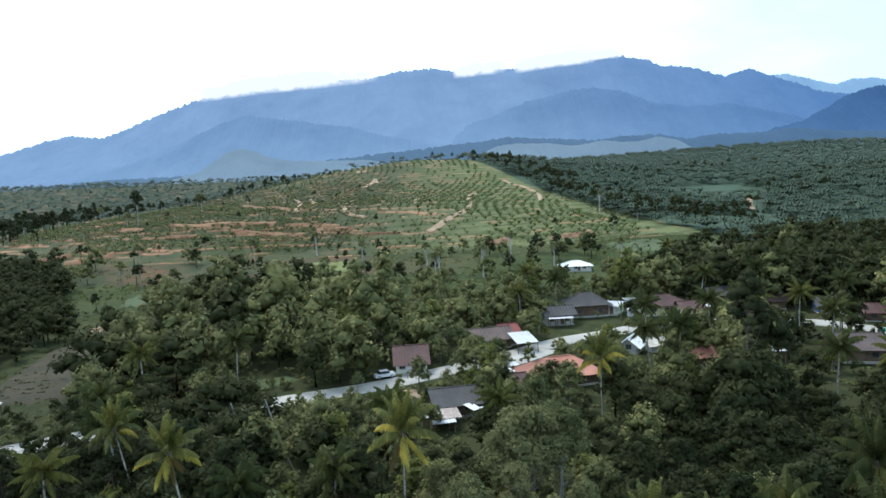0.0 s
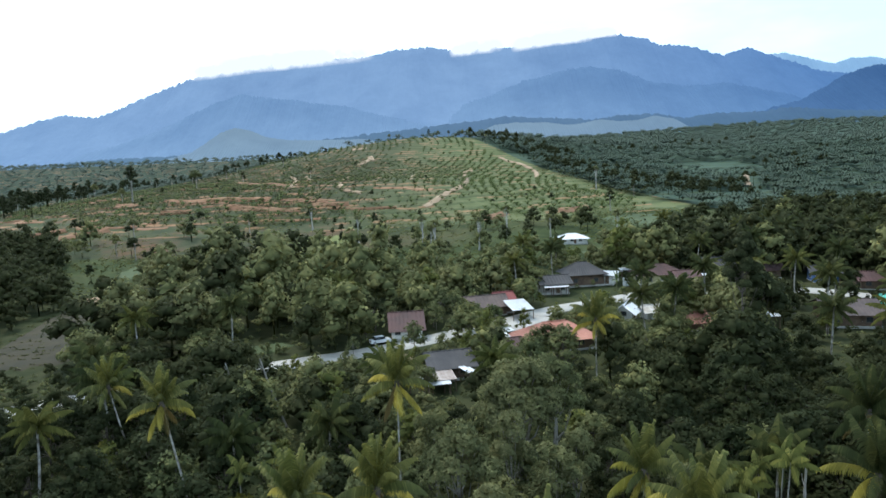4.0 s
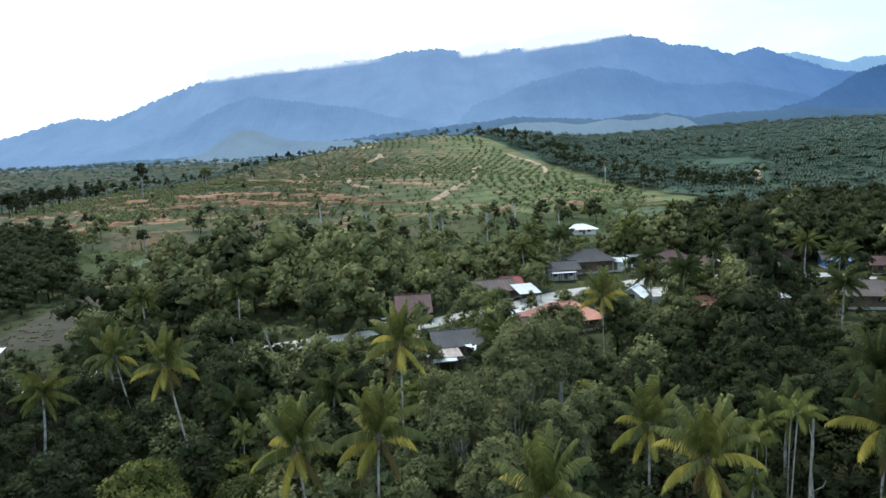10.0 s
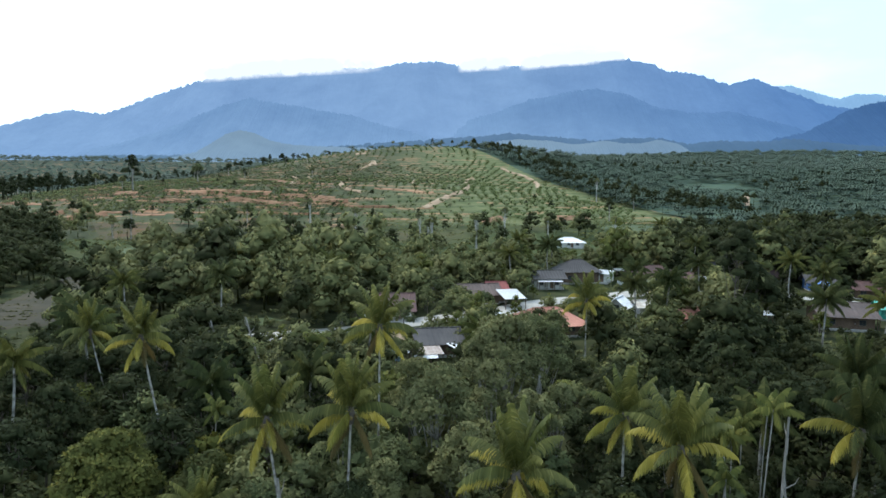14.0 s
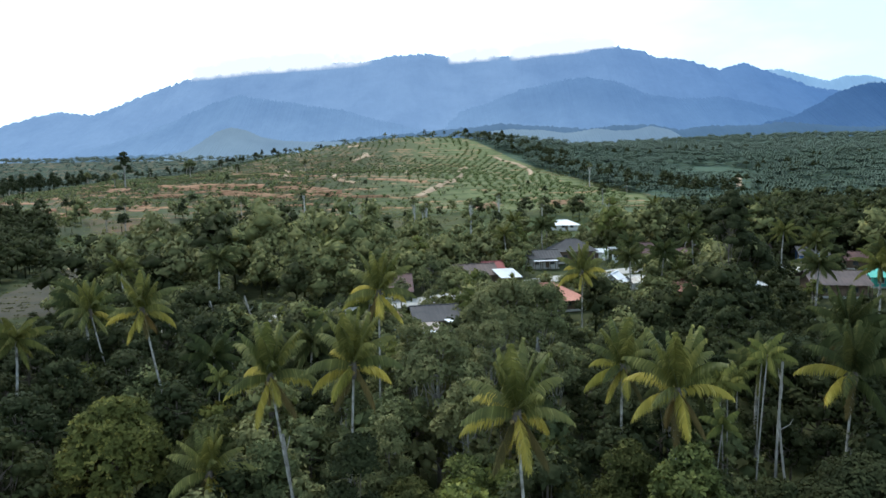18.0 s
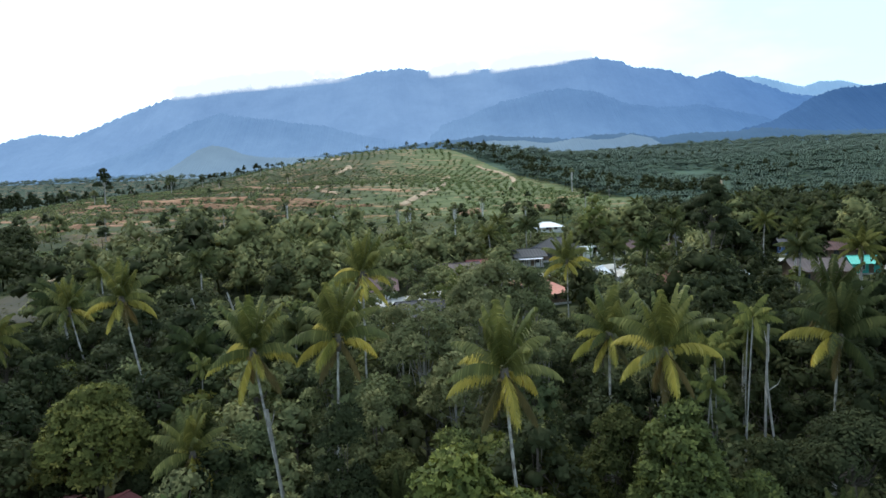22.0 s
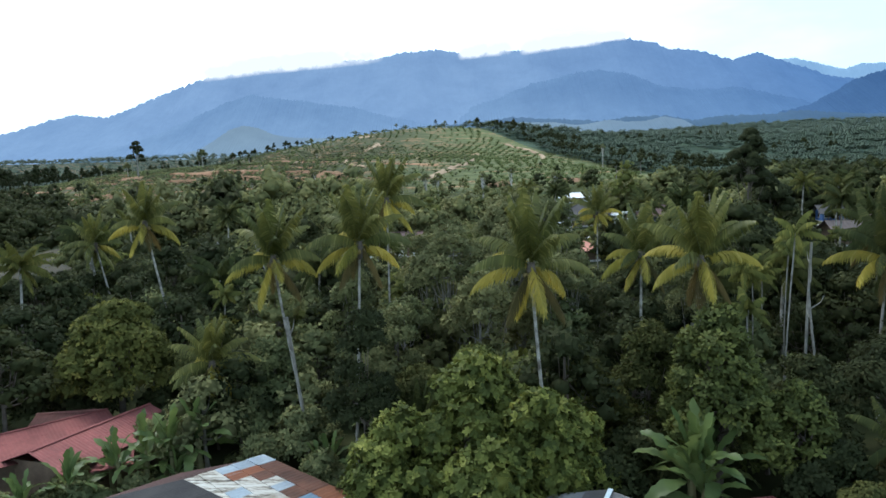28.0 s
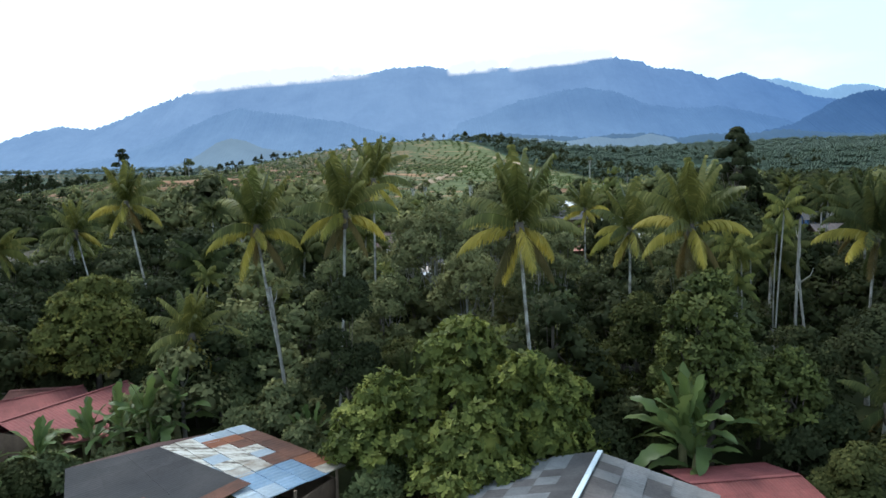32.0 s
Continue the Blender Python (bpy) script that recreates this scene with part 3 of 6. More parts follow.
def patch(name, label, centre, half, turn, material, lift=0.06, n=14, category="field", seed=0):
    """A bare or grassy plot with a ragged outline, laid on the ground."""
    rng = np.random.RandomState(seed)
    rings = np.linspace(0, 1, 6)
    a = np.linspace(0, 2 * math.pi, 40, endpoint=False)
    wob = 1 + 0.10 * np.sin(a * 3 + seed) + 0.06 * np.sin(a * 7 + 2 * seed) + 0.04 * rng.randn(40)
    sq = 1 / np.maximum(np.abs(np.cos(a)), np.abs(np.sin(a))) ** 0.6
    X = rings[:, None] * (np.cos(a) * half[0] * wob * sq)
    Y = rings[:, None] * (np.sin(a) * half[1] * wob * sq)
    c, s = math.cos(radians(turn)), math.sin(radians(turn))
    x, y = centre[0] + X * c - Y * s, centre[1] + X * s + Y * c
    z = ground(x, y) + land_wave(x, y) + lift
    z[-1] -= 0.3
    i = np.arange(5)[:, None] * 40
    j = np.arange(40)[None, :]
    k = (j + 1) % 40
    f = np.stack([i + j, i + 40 + j, i + 40 + k, i + k], -1).reshape(-1, 4)
    return tagged(new(name, mesh_from(name, np.stack([x.ravel(), y.ravel(), z.ravel()], -1), f, material)), label, category, kind="structure")


ribbon("road", "pale concrete village road", [(-95, 92), (-60, 108), (-32.6, 119.5), (-15.3, 126.3), (-2.4, 133.0), (10.8, 142.0), (26.2, 153.5), (48.2, 164.0), (68, 165), (87.2, 159.2), (97, 149), (112, 128), (135, 100)], 6.0, ROAD, 0.10, step=2.5)
patch("pavement_forecourt", "pale concrete forecourt beside the road", (15.5, 141.5), (7, 3.2), 38, ROAD, 0.14, category="pavement", seed=2)
GRASS_LIGHT = plain_mat("mown_grass", (0.12, 0.15, 0.035), (0.20, 0.22, 0.06), 0.05, 0.95)
FIELD_GREEN = plain_mat("green_crop", (0.048, 0.072, 0.024), (0.090, 0.118, 0.040), 0.08, 0.95)
patch("ground_bare_field", "bare brown tilled field", (-94, 157), (6.0, 31), 10, SAND, 0.1, seed=3)
patch("ground_bare_plot", "bare brown tilled plot below the field", (-85.5, 134), (8.5, 12), 12, SAND, 0.13, seed=9)
patch("ground_field_track", "pale bare strip beside the field", (-101, 186), (2.4, 5), 12, TRACK, 0.12, seed=4)
patch("ground_crop_plot", "bright green crop plot", (-104, 228), (9, 13), 0, FIELD_GREEN, 0.12, seed=5)
patch("ground_meadow", "light green mown meadow", (-49, 272), (13, 16), 8, GRASS_LIGHT, 0.12, seed=6)
patch("ground_lawn", "green verge beside the road", (-40, 130), (8, 4), 18, FIELD_GREEN, 0.12, seed=7)
patch("ground_garden", "grass plot below the white house", (58, 222), (15, 10), 5, FIELD_GREEN, 0.12, seed=8)
patch("ground_yard", "bare earth yard between the trees", (7, 84), (5, 5), 5, SAND, 0.1, seed=9)
patch("ground_slope_meadow", "light grassy slope at the foot of the hill", (90, 305), (20, 20), 15, FIELD_GREEN, 0.15, seed=10)

# ---- houses ----
def box_mesh(name, size, at, material, taper=0.0):
    sx, sy, sz = (s / 2 for s in size)
    x, y, z = at
    k = 1 - taper
    v = [(x - sx, y - sy, z - sz), (x + sx, y - sy, z - sz), (x + sx, y + sy, z - sz), (x - sx, y + sy, z - sz),
         (x - sx * k, y - sy * k, z + sz), (x + sx * k, y - sy * k, z + sz), (x + sx * k, y + sy * k, z + sz), (x - sx * k, y + sy * k, z + sz)]
    bm = bmesh.new()
    vs = [bm.verts.new(p) for p in v]
    for f in ((0, 3, 2, 1), (4, 5, 6, 7), (0, 1, 5, 4), (1, 2, 6, 5), (2, 3, 7, 6), (3, 0, 4, 7)):
        bm.faces.new([vs[i] for i in f])
    if min(size) > 0.05:
        bmesh.ops.bevel(bm, geom=bm.edges[:], offset=min(size) * 0.08, segments=1, affect="EDGES")
    return bm_mesh(name, bm, material)


def sheet_mesh(name, corners, ribs, material, lift=0.0, thick=0.025, rib=0.022):
    """A ribbed roofing sheet over four corners: eave left, eave right, ridge right, ridge left."""
    a, b, c, d = (np.array(p, float) for p in corners)
    n = unit(np.cross(b - a, d - a))
    n = n if n[2] > 0 else -n
    s = np.linspace(0, 1, ribs * 4 + 1)
    hgt = np.array([(0, 0, 1, 1)[k % 4] for k in range(ribs * 4)] + [0]) * rib
    rows = []
    for p, q in ((a, b), (d, c)):
        base = p + (q - p) * s[:, None] + n * lift
        top = base + n * hgt[:, None]
        rows.append(np.concatenate([top, (top - n * thick)[::-1]]))
    m = len(rows[0])
    v = np.concatenate(rows)
    i = np.arange(m)
    j = (i + 1) % m
    f = np.stack([i, j, j + m, i + m], -1)
    k = np.arange(ribs * 4)
    ends = np.concatenate([np.stack([o + k, o + k + 1, o + m - 2 - k, o + m - 1 - k], -1) for o in (0, m)])
    return mesh_from(name, v, np.concatenate([f, ends]), material)


def roof_sheets(parent, corners, across, down, pick, rng, jag=0.0, ribs=4, slip=0.02):
    """Lays a slope with single sheets, each row lapping the one below."""
    a, b, c, d = (np.array(p, float) for p in corners)

    def at(u, v):
        return (a * (1 - u) + b * u) * (1 - v) + (d * (1 - u) + c * u) * v
    for i in range(across):
        for j in range(down):
            u0, u1 = i / across, (i + 1) / across + 0.015
            v0, v1 = j / down - (0.03 if j else jag * rng.uniform(0, 1)), (j + 1) / down
            if slip >= 0.03:
                u1, v1 = u1 + rng.uniform(0, 0.03), v1 + rng.uniform(-0.02, 0.05) * (j < down - 1)
            lift = (0.03 if slip > 0.01 else 0.006) * j + rng.uniform(0, slip)
            part("roof_sheet", sheet_mesh("roof_sheet", (at(u0, v0), at(u1, v0), at(u1, v1), at(u0, v1)), ribs, pick(i, j, rng), lift), parent)


def window(parent, at, size, turn, frame_m=None):
    """A framed window, proud of the wall: frame with two leaves of dark glass."""
    w, h = size
    m = pose(*at, 0, 0, turn)
    win = part("window", box_mesh("window", (w + 0.16, 0.08, h + 0.16), (0, 0, 0), frame_m or WHITE_PAINT), parent, "", m)
    for s in (-1, 1):
        part("pane", box_mesh("pane", (w * 0.47, 0.02, h * 0.94), (s * w * 0.25, -0.045, 0), GLASS_DARK), win)
    part("sill", box_mesh("sill", (w + 0.3, 0.16, 0.06), (0, -0.05, -h / 2 - 0.1), frame_m or WHITE_PAINT), win)


def house(label, x, y, turn, w, d, wall_h, rise, roof_m, wall_m, style="gable", over=1.0, lift=0.0, windows=3, sheets=0, roof_label=""):
    """A village house: four walls, a pitched roof of sheets, ridge cap, door and windows. The ridge runs along its width."""
    h = tagged(new("house"), label, "house")
    h.matrix_basis = pose(x, y, float(ground(x, y) + land_wave(x, y)) + lift, 0, 0, turn)
    t = 0.15
    wall_h -= 0.25
    frame_m = BARK_DARK if wall_m is WOOD_WALL else CONCRETE
    part("plinth", box_mesh("plinth", (w + 0.3, d + 0.3, 0.5), (0, 0, -0.05), CONCRETE), h)
    for nm, size, at in (("wall_front", (w, t, wall_h), (0, -d / 2 + t / 2, wall_h / 2 + 0.2)), ("wall_back", (w, t, wall_h), (0, d / 2 - t / 2, wall_h / 2 + 0.2)),
                         ("wall_side", (t, d - 2 * t, wall_h), (-w / 2 + t / 2, 0, wall_h / 2 + 0.2)), ("wall_side", (t, d - 2 * t, wall_h), (w / 2 - t / 2, 0, wall_h / 2 + 0.2))):
        part(nm, box_mesh(nm, size, at, wall_m), h)
    z0, z1 = wall_h + 0.2, wall_h + 0.2 + rise
    W, D = w / 2 + over, d / 2 + over
    e = z0 - rise * over / (d / 2)
    run = 0.0 if style == "gable" else min(D, W * 0.75)
    ridge_a, ridge_b = (-W + run, 0, z1), (W - run, 0, z1)
    slopes = [[(-W, -D, e), (W, -D, e), ridge_b, ridge_a], [(W, D, e), (-W, D, e), ridge_a, ridge_b]]
    if style == "hip":
        slopes += [[(W, -D, e), (W, D, e), ridge_b, ridge_b], [(-W, D, e), (-W, -D, e), ridge_a, ridge_a]]
    for s in slopes:
        n = max(4, int(np.linalg.norm(np.array(s[1]) - np.array(s[0])) / 0.8))
        part("roof_slope", sheet_mesh("roof_slope", s, n, roof_m, 0.02, 0.05, 0.06), h, roof_label)
    part("ridge_cap", box_mesh("ridge_cap", (max(0.4, 2 * (W - run)), 0.35, 0.10), (0, 0, z1 + 0.06), roof_m), h)
    if style == "gable":
        for s in (-1, 1):
            bm = bmesh.new()
            q = s * (w / 2 - t / 2)
            vs = [bm.verts.new((q + dx, yy, zz)) for dx in (-t / 2, t / 2) for yy, zz in ((-d / 2, z0), (d / 2, z0), (0, z1 - 0.08))]
            bm.faces.new(vs[:3])
            bm.faces.new(vs[3:])
            for k in range(3):
                bm.faces.new((vs[k], vs[(k + 1) % 3], vs[3 + (k + 1) % 3], vs[3 + k]))
            bmesh.ops.recalc_face_normals(bm, faces=bm.faces[:])
            part("gable", bm_mesh("gable", bm, wall_m), h)
    door = part("door", box_mesh("door", (0.95, 0.07, 2.05), (w * 0.08, -d / 2 - 0.02, 1.25), WOOD_WALL), h)
    part("handle", box_mesh("handle", (0.05, 0.06, 0.14), (w * 0.08 + 0.36, -d / 2 - 0.08, 1.2), ZINC), door)
    for k in range(windows):
        px = -w / 2 + w * (k + 0.6) / (windows + 0.4)
        if abs(px - w * 0.08) > 1.1:
            window(h, (px, -d / 2 - 0.03, 1.5), (1.1, 1.0), 0, frame_m)
    window(h, (-w / 2 - 0.03, 0, 1.5), (1.1, 1.0), -90, frame_m)
    window(h, (w / 2 + 0.03, 0, 1.5), (1.1, 1.0), 90, frame_m)
    return h


def lean_to(label, x, y, turn, w, d, high, low, roof_m, lift=0.0, posts=2, category="shed"):
    """An open lean-to roof on posts, falling towards the front."""
    h = tagged(new("lean_to"), label, category)
    h.matrix_basis = pose(x, y, float(ground(x, y) + land_wave(x, y)) + lift, 0, 0, turn)
    part("roof_slope", sheet_mesh("roof_slope", [(-w / 2, -d / 2, low), (w / 2, -d / 2, low), (w / 2, d / 2, high), (-w / 2, d / 2, high)], max(4, int(w / 0.6)), roof_m, 0, 0.04, 0.05), h)
    for px in np.linspace(-w / 2 + 0.2, w / 2 - 0.2, posts):
        part("post", box_mesh("post", (0.14, 0.14, low + 0.3), (px, -d / 2 + 0.2, low / 2 - 0.15), WOOD_WALL), h)
        part("post", box_mesh("post", (0.14, 0.14, high + 0.3), (px, d / 2 - 0.2, high / 2 - 0.15), WOOD_WALL), h)
    part("beam", box_mesh("beam", (w - 0.2, 0.12, 0.16), (0, -d / 2 + 0.2, low - 0.06), WOOD_WALL), h)
    return h


house("low house with a dark grey sheet roof", -1.2, 112.2, 12, 6.6, 8.0, 2.5, 1.5, ROOF_DARK, WOOD_WALL)
lean_to("worn pinkish grey lean-to roof beside the dark house", -2.2, 105.0, 12, 4.2, 4.0, 2.5, 2.0, plain_mat("pinkish_rust_roof", (0.26, 0.20, 0.17), (0.52, 0.46, 0.42), 0.9, 0.8), posts=3)
lean_to("small bright zinc awning beside the dark house", 2.0, 107.2, 40, 1.7, 2.6, 2.6, 2.1, ZINC)
lean_to("narrow white sheet porch below the lean-to", -2.6, 102.4, 12, 3.8, 1.1, 2.1, 1.8, ZINC, posts=2)
lean_to("small white sheet shelter in a yard", -5.6, 104.6, 20, 0.9, 1.2, 2.2, 1.9, WHITE_PAINT)
lean_to("small blue-grey sheet awning", -8.2, 104.0, 20, 1.8, 2.0, 2.2, 1.8, ZINC_BLUE)
house("brown boarded house with a maroon roof", -9.6, 136.8, 6, 6.0, 9.2, 2.2, 2.6, ROOF_MAROON, WHITE_WALL, over=0.8)
house("long house with a dark roof beside the road", 7.2, 151.0, 14, 9.2, 6.4, 2.6, 1.7, plain_mat("brownish_roof", (0.070, 0.054, 0.050), (0.130, 0.092, 0.082), 0.3, 0.85), WOOD_WALL)
house("small house with a red roof end", 12.0, 153.2, 14, 3.2, 6.0, 2.7, 1.7, ROOF_RED, WOOD_WALL, windows=1)
lean_to("broad bright zinc awning in front of a house", 14.9, 146.6, 14, 5.0, 6.6, 3.4, 2.2, ZINC, posts=3)
house("house with a dark grey roof and white walls", 26.4, 171.0, 6, 6.8, 6.8, 3.0, 1.4, ROOF_DARK, WHITE_WALL)
house("large house with a dark grey hipped roof", 35.6, 179.0, 6, 9.4, 9.0, 3.5, 2.4, ROOF_DARK, WOOD_WALL, style="hip")
lean_to("bright zinc porch roof in front of a house", 26.6, 166.4, 6, 6.2, 2.4, 2.6, 2.3, ZINC, posts=4)
house("cream house with a maroon hipped roof", 55.6, 177.5, 4, 11.5, 8.6, 3.0, 1.9, ROOF_MAROON, CREAM_WALL, style="hip")
house("cream house wing with a maroon roof", 60.8, 172.0, 4, 5.0, 5.0, 3.0, 1.1, ROOF_MAROON, CREAM_WALL, windows=2)
house("small white-walled outbuilding with a pale flat roof", 43.0, 178.5, -28, 3.4, 7.0, 2.6, 0.5, ZINC, WHITE_WALL, windows=1)
lean_to("pale flat roof beside the cream house", 49.5, 183.0, 4, 5.5, 3.4, 2.8, 2.6, ZINC)
lean_to("pale carport beside the cream house", 67.5, 172.5, 4, 4.4, 3.2, 2.6, 2.4, ZINC)
house("bungalow with a white hipped roof on the slope", 46.6, 251.0, -3, 10.6, 7.6, 2.3, 1.5, WHITE_PAINT, WHITE_WALL, style="hip")
house("small house with a dark grey roof among trees", 75.0, 187.5, 8, 7.6, 6.4, 2.6, 1.6, ROOF_DARK, WOOD_WALL)
house("house with a dark roof and blue front", 95.2, 169.5, -12, 5.6, 5.6, 2.6, 1.5, ROOF_DARK, BLUE_WALL)
lean_to("blue sheet awning in front of the house", 94.6, 165.2, -12, 4.2, 2.8, 2.6, 2.1, plain_mat("blue_sheet", (0.10, 0.22, 0.55), (0.18, 0.36, 0.72), 0.5, 0.5), posts=3)
house("small house with a maroon roof", 84.5, 177.0, -8, 5.6, 5.0, 2.6, 1.2, ROOF_MAROON, WOOD_WALL, windows=2)
house("low brown house with a rusty roof", 103.0, 160.0, -16, 8.4, 6.8, 2.6, 1.4, ROOF_MAROON, WOOD_WALL)
house("large low house with a dark brown roof", 79.2, 132.5, -14, 9.0, 11.5, 2.8, 1.8, plain_mat("dark_brown_roof", (0.060, 0.046, 0.044), (0.115, 0.085, 0.078), 0.3, 0.85), WOOD_WALL)
house("building with a teal sheet roof", 93.2, 137.5, -14, 5.4, 4.0, 2.8, 1.0, plain_mat("teal_sheet", (0.08, 0.38, 0.30), (0.14, 0.52, 0.42), 0.4, 0.5), TEAL_WALL, windows=2)
lean_to("small white sheet awning", 83.4, 128.2, -14, 2.2, 1.6, 2.9, 2.6, WHITE_PAINT)
house("house with an orange tiled hipped roof", 19.2, 124.8, 14, 13.6, 8.6, 2.5, 2.3, ROOF_ORANGE, WOOD_WALL, style="hip", over=0.9)
house("small outbuilding with a rusty maroon roof", 9.9, 120.3, 16, 3.6, 4.4, 2.3, 0.9, ROOF_MAROON, WHITE_WALL, windows=1)
lean_to("bright zinc roof beside the orange house", 9.0, 125.4, 16, 3.0, 3.6, 2.7, 2.2, ZINC, posts=2)
lean_to("bright zinc roof beside the orange house", 10.6, 128.8, 30, 2.0, 3.0, 2.8, 2.3, ZINC, posts=2)
house("white shed with a steep bright roof", 37.6, 142.0, 60, 3.8, 3.4, 2.2, 1.3, ZINC, WHITE_WALL, windows=1)
house("small shed with a worn zinc roof under palms", 43.4, 142.4, 10, 4.0, 2.8, 2.1, 0.8, ZINC_WORN, WHITE_WALL, windows=1)
house("little house with a red roof under palms", 48.4, 132.0, 12, 3.6, 3.6, 2.4, 1.2, ROOF_ORANGE, WOOD_WALL, windows=1)
lean_to("bright roof edge among the trees", 63.0, 130.5, -6, 3.4, 2.6, 3.0, 2.5, ZINC)
lean_to("bright zinc roof by the wood", -84.6, 117.0, 16, 3.4, 3.0, 2.6, 2.2, ZINC)
lean_to("small pale shed among the trees", 4.6, 176.5, 10, 4.6, 3.0, 2.6, 2.2, ZINC)


# ---- parked car by the maroon house ----
def car(x, y, turn):
    c = tagged(new("car"), "silver-white parked car beside the road", "car")
    c.matrix_basis = pose(x, y, float(ground(x, y) + land_wave(x, y)) + 0.1, 0, 0, turn)
    part("body", box_mesh("body", (4.2, 1.7, 0.62), (0, 0, 0.62), WHITE_PAINT, 0.04), c)
    part("cabin", box_mesh("cabin", (2.3, 1.5, 0.55), (-0.2, 0, 1.19), GLASS_DARK, 0.18), c, "dark tinted cabin windows")
    part("car_roof", box_mesh("car_roof", (1.8, 1.25, 0.06), (-0.2, 0, 1.48), WHITE_PAINT), c)
    tyre = plain_mat("tyre_rubber", (0.02, 0.02, 0.02), (0.04, 0.04, 0.04), 4.0, 0.9)
    for sx in (-1.3, 1.3):
        for sy in (-0.8, 0.8):
            w = part("wheel", mesh_from("wheel", *tube([(sx, sy - 0.1, 0.32), (sx, sy - 0.09, 0.32), (sx, sy + 0.09, 0.32), (sx, sy + 0.1, 0.32)], [0.2, 0.32, 0.32, 0.2], 12), tyre, True), c)
            part("rim", mesh_from("rim", *tube([(sx, sy + 0.101 * np.sign(sy), 0.32), (sx, sy + 0.112 * np.sign(sy), 0.32), (sx, sy + 0.12 * np.sign(sy), 0.32)], [0.2, 0.19, 0.02], 10), ZINC), w)
    for sx, m in ((2.1, ZINC), (-2.1, ROOF_RED)):
        for sy in (-0.6, 0.6):
            part("lamp", box_mesh("lamp", (0.06, 0.3, 0.16), (sx, sy, 0.72), m), c)


car(-14.6, 131.0, 24)

# ---- clutter in the yards ----
def tank(x, y, r, h, material, label):
    """A ribbed water tank with a domed lid."""
    s = np.linspace(0, 1, 9)
    rad = r * (1 + 0.03 * (np.arange(9) % 2))
    t = tagged(new("water_tank", mesh_from("water_tank", *tube([(0, 0, k * h) for k in s], rad, 14), material, True)), label, "water tank")
    t.matrix_basis = pose(x, y, float(ground(x, y) + land_wave(x, y)))
    part("lid", mesh_from("lid", *tube([(0, 0, h - 0.02), (0, 0, h + 0.10), (0, 0, h + 0.16)], [r * 1.02, r * 0.6, r * 0.05], 14), material, True), t)


tank(3.9, 107.5, 0.7, 1.9, WHITE_PAINT, "white plastic water tank beside a house")
tank(-7.2, 106.6, 0.5, 1.3, ZINC_BLUE, "blue plastic water tank beside a house")
tank(46.2, 174.0, 0.8, 2.0, WHITE_PAINT, "white plastic water tank beside a house")
rng_heap = np.random.RandomState(17)
for x, y, r, h, m, lb in ((-24.6, 113.0, 2.4, 1.5, TRACK, "heap of pale sand beside the road"), (-8.8, 119.0, 3.0, 1.2, TRACK, "heap of pale sand in a yard"), (-22.0, 109.5, 1.6, 1.0, DIRT, "heap of reddish soil in a yard")):
    v, f = blob(rng_heap, (0, 0, 0), (r, r * 0.8, h), 7, 14)
    heap = tagged(new("sand_heap", mesh_from("sand_heap", v, f, m, True)), lb, "sand heap")
    heap.matrix_basis = pose(x, y, float(ground(x, y) + land_wave(x, y)))

# ---- the houses below the end of the flight ----
rng = np.random.RandomState(71)
near = tagged(new("house"), "house with a patched roof of rusty, white and blue zinc sheets", "house")
GZ0 = -1.5
A_, B_, C_, D_ = (-15.9, 36.6, 1.72), (-12.1, 39.7, 1.70), (-5.4, 34.5, 1.15), (-9.2, 30.3, 1.12)


def patched(i, j, r):
    """Far rows rusted, the middle worn white and streaked, the lower end blue."""
    if i >= 6:
        return (ZINC_ORANGE, ZINC_ORANGE, ZINC_WORN)[i - 6] if j == 4 else ZINC_PALE if (i, j) in ((8, 0), (7, 0), (8, 1)) else ZINC_BLUE
    if j == 4:
        return ZINC_RUST if i else ZINC_PALE
    if j == 3:
        return (ZINC_PALE, ZINC_ORANGE, ZINC_RUST, ZINC_STREAK, ZINC_PALE, ZINC_RUST)[i]
    if j == 2:
        return (ZINC_PALE, ZINC_ORANGE, ZINC_STREAK, ZINC_STREAK, ZINC_STREAK, ZINC_WORN)[i]
    return ZINC_PALE if (i, j) in ((3, 1), (4, 0)) else ZINC_WORN if i == 5 else ZINC_STREAK


roof_sheets(near, (A_, D_, C_, B_), 9, 5, patched, rng, 0.0, 4, 0.03)
E_ = (-20.6, 35.6, 1.05)
roof_sheets(near, (E_, (-15.2, 25.5, 0.5), (-9.6, 32.0, 1.47), (-15.9, 36.6, 1.75)), 9, 3, lambda i, j, r: ZINC_RUST if (j == 2 and i >= 8) else ROOF_DARK, rng, 0.0, 6, 0.002)
roof_sheets(near, (E_, (-15.9, 36.6, 1.70), (-12.6, 39.5, 1.62), (-17.0, 38.7, 1.2)), 4, 2, lambda i, j, r: ROOF_MAROON, rng, 0.0, 4, 0.005)
part("roof_patch", sheet_mesh("roof_patch", [(-15.6, 30.0, 1.02), (-15.1, 29.4, 1.0), (-13.9, 30.6, 1.16), (-14.4, 31.2, 1.18)], 3, ZINC_RUST, 0.12), near, "rusty sheet patch on the dark roof")
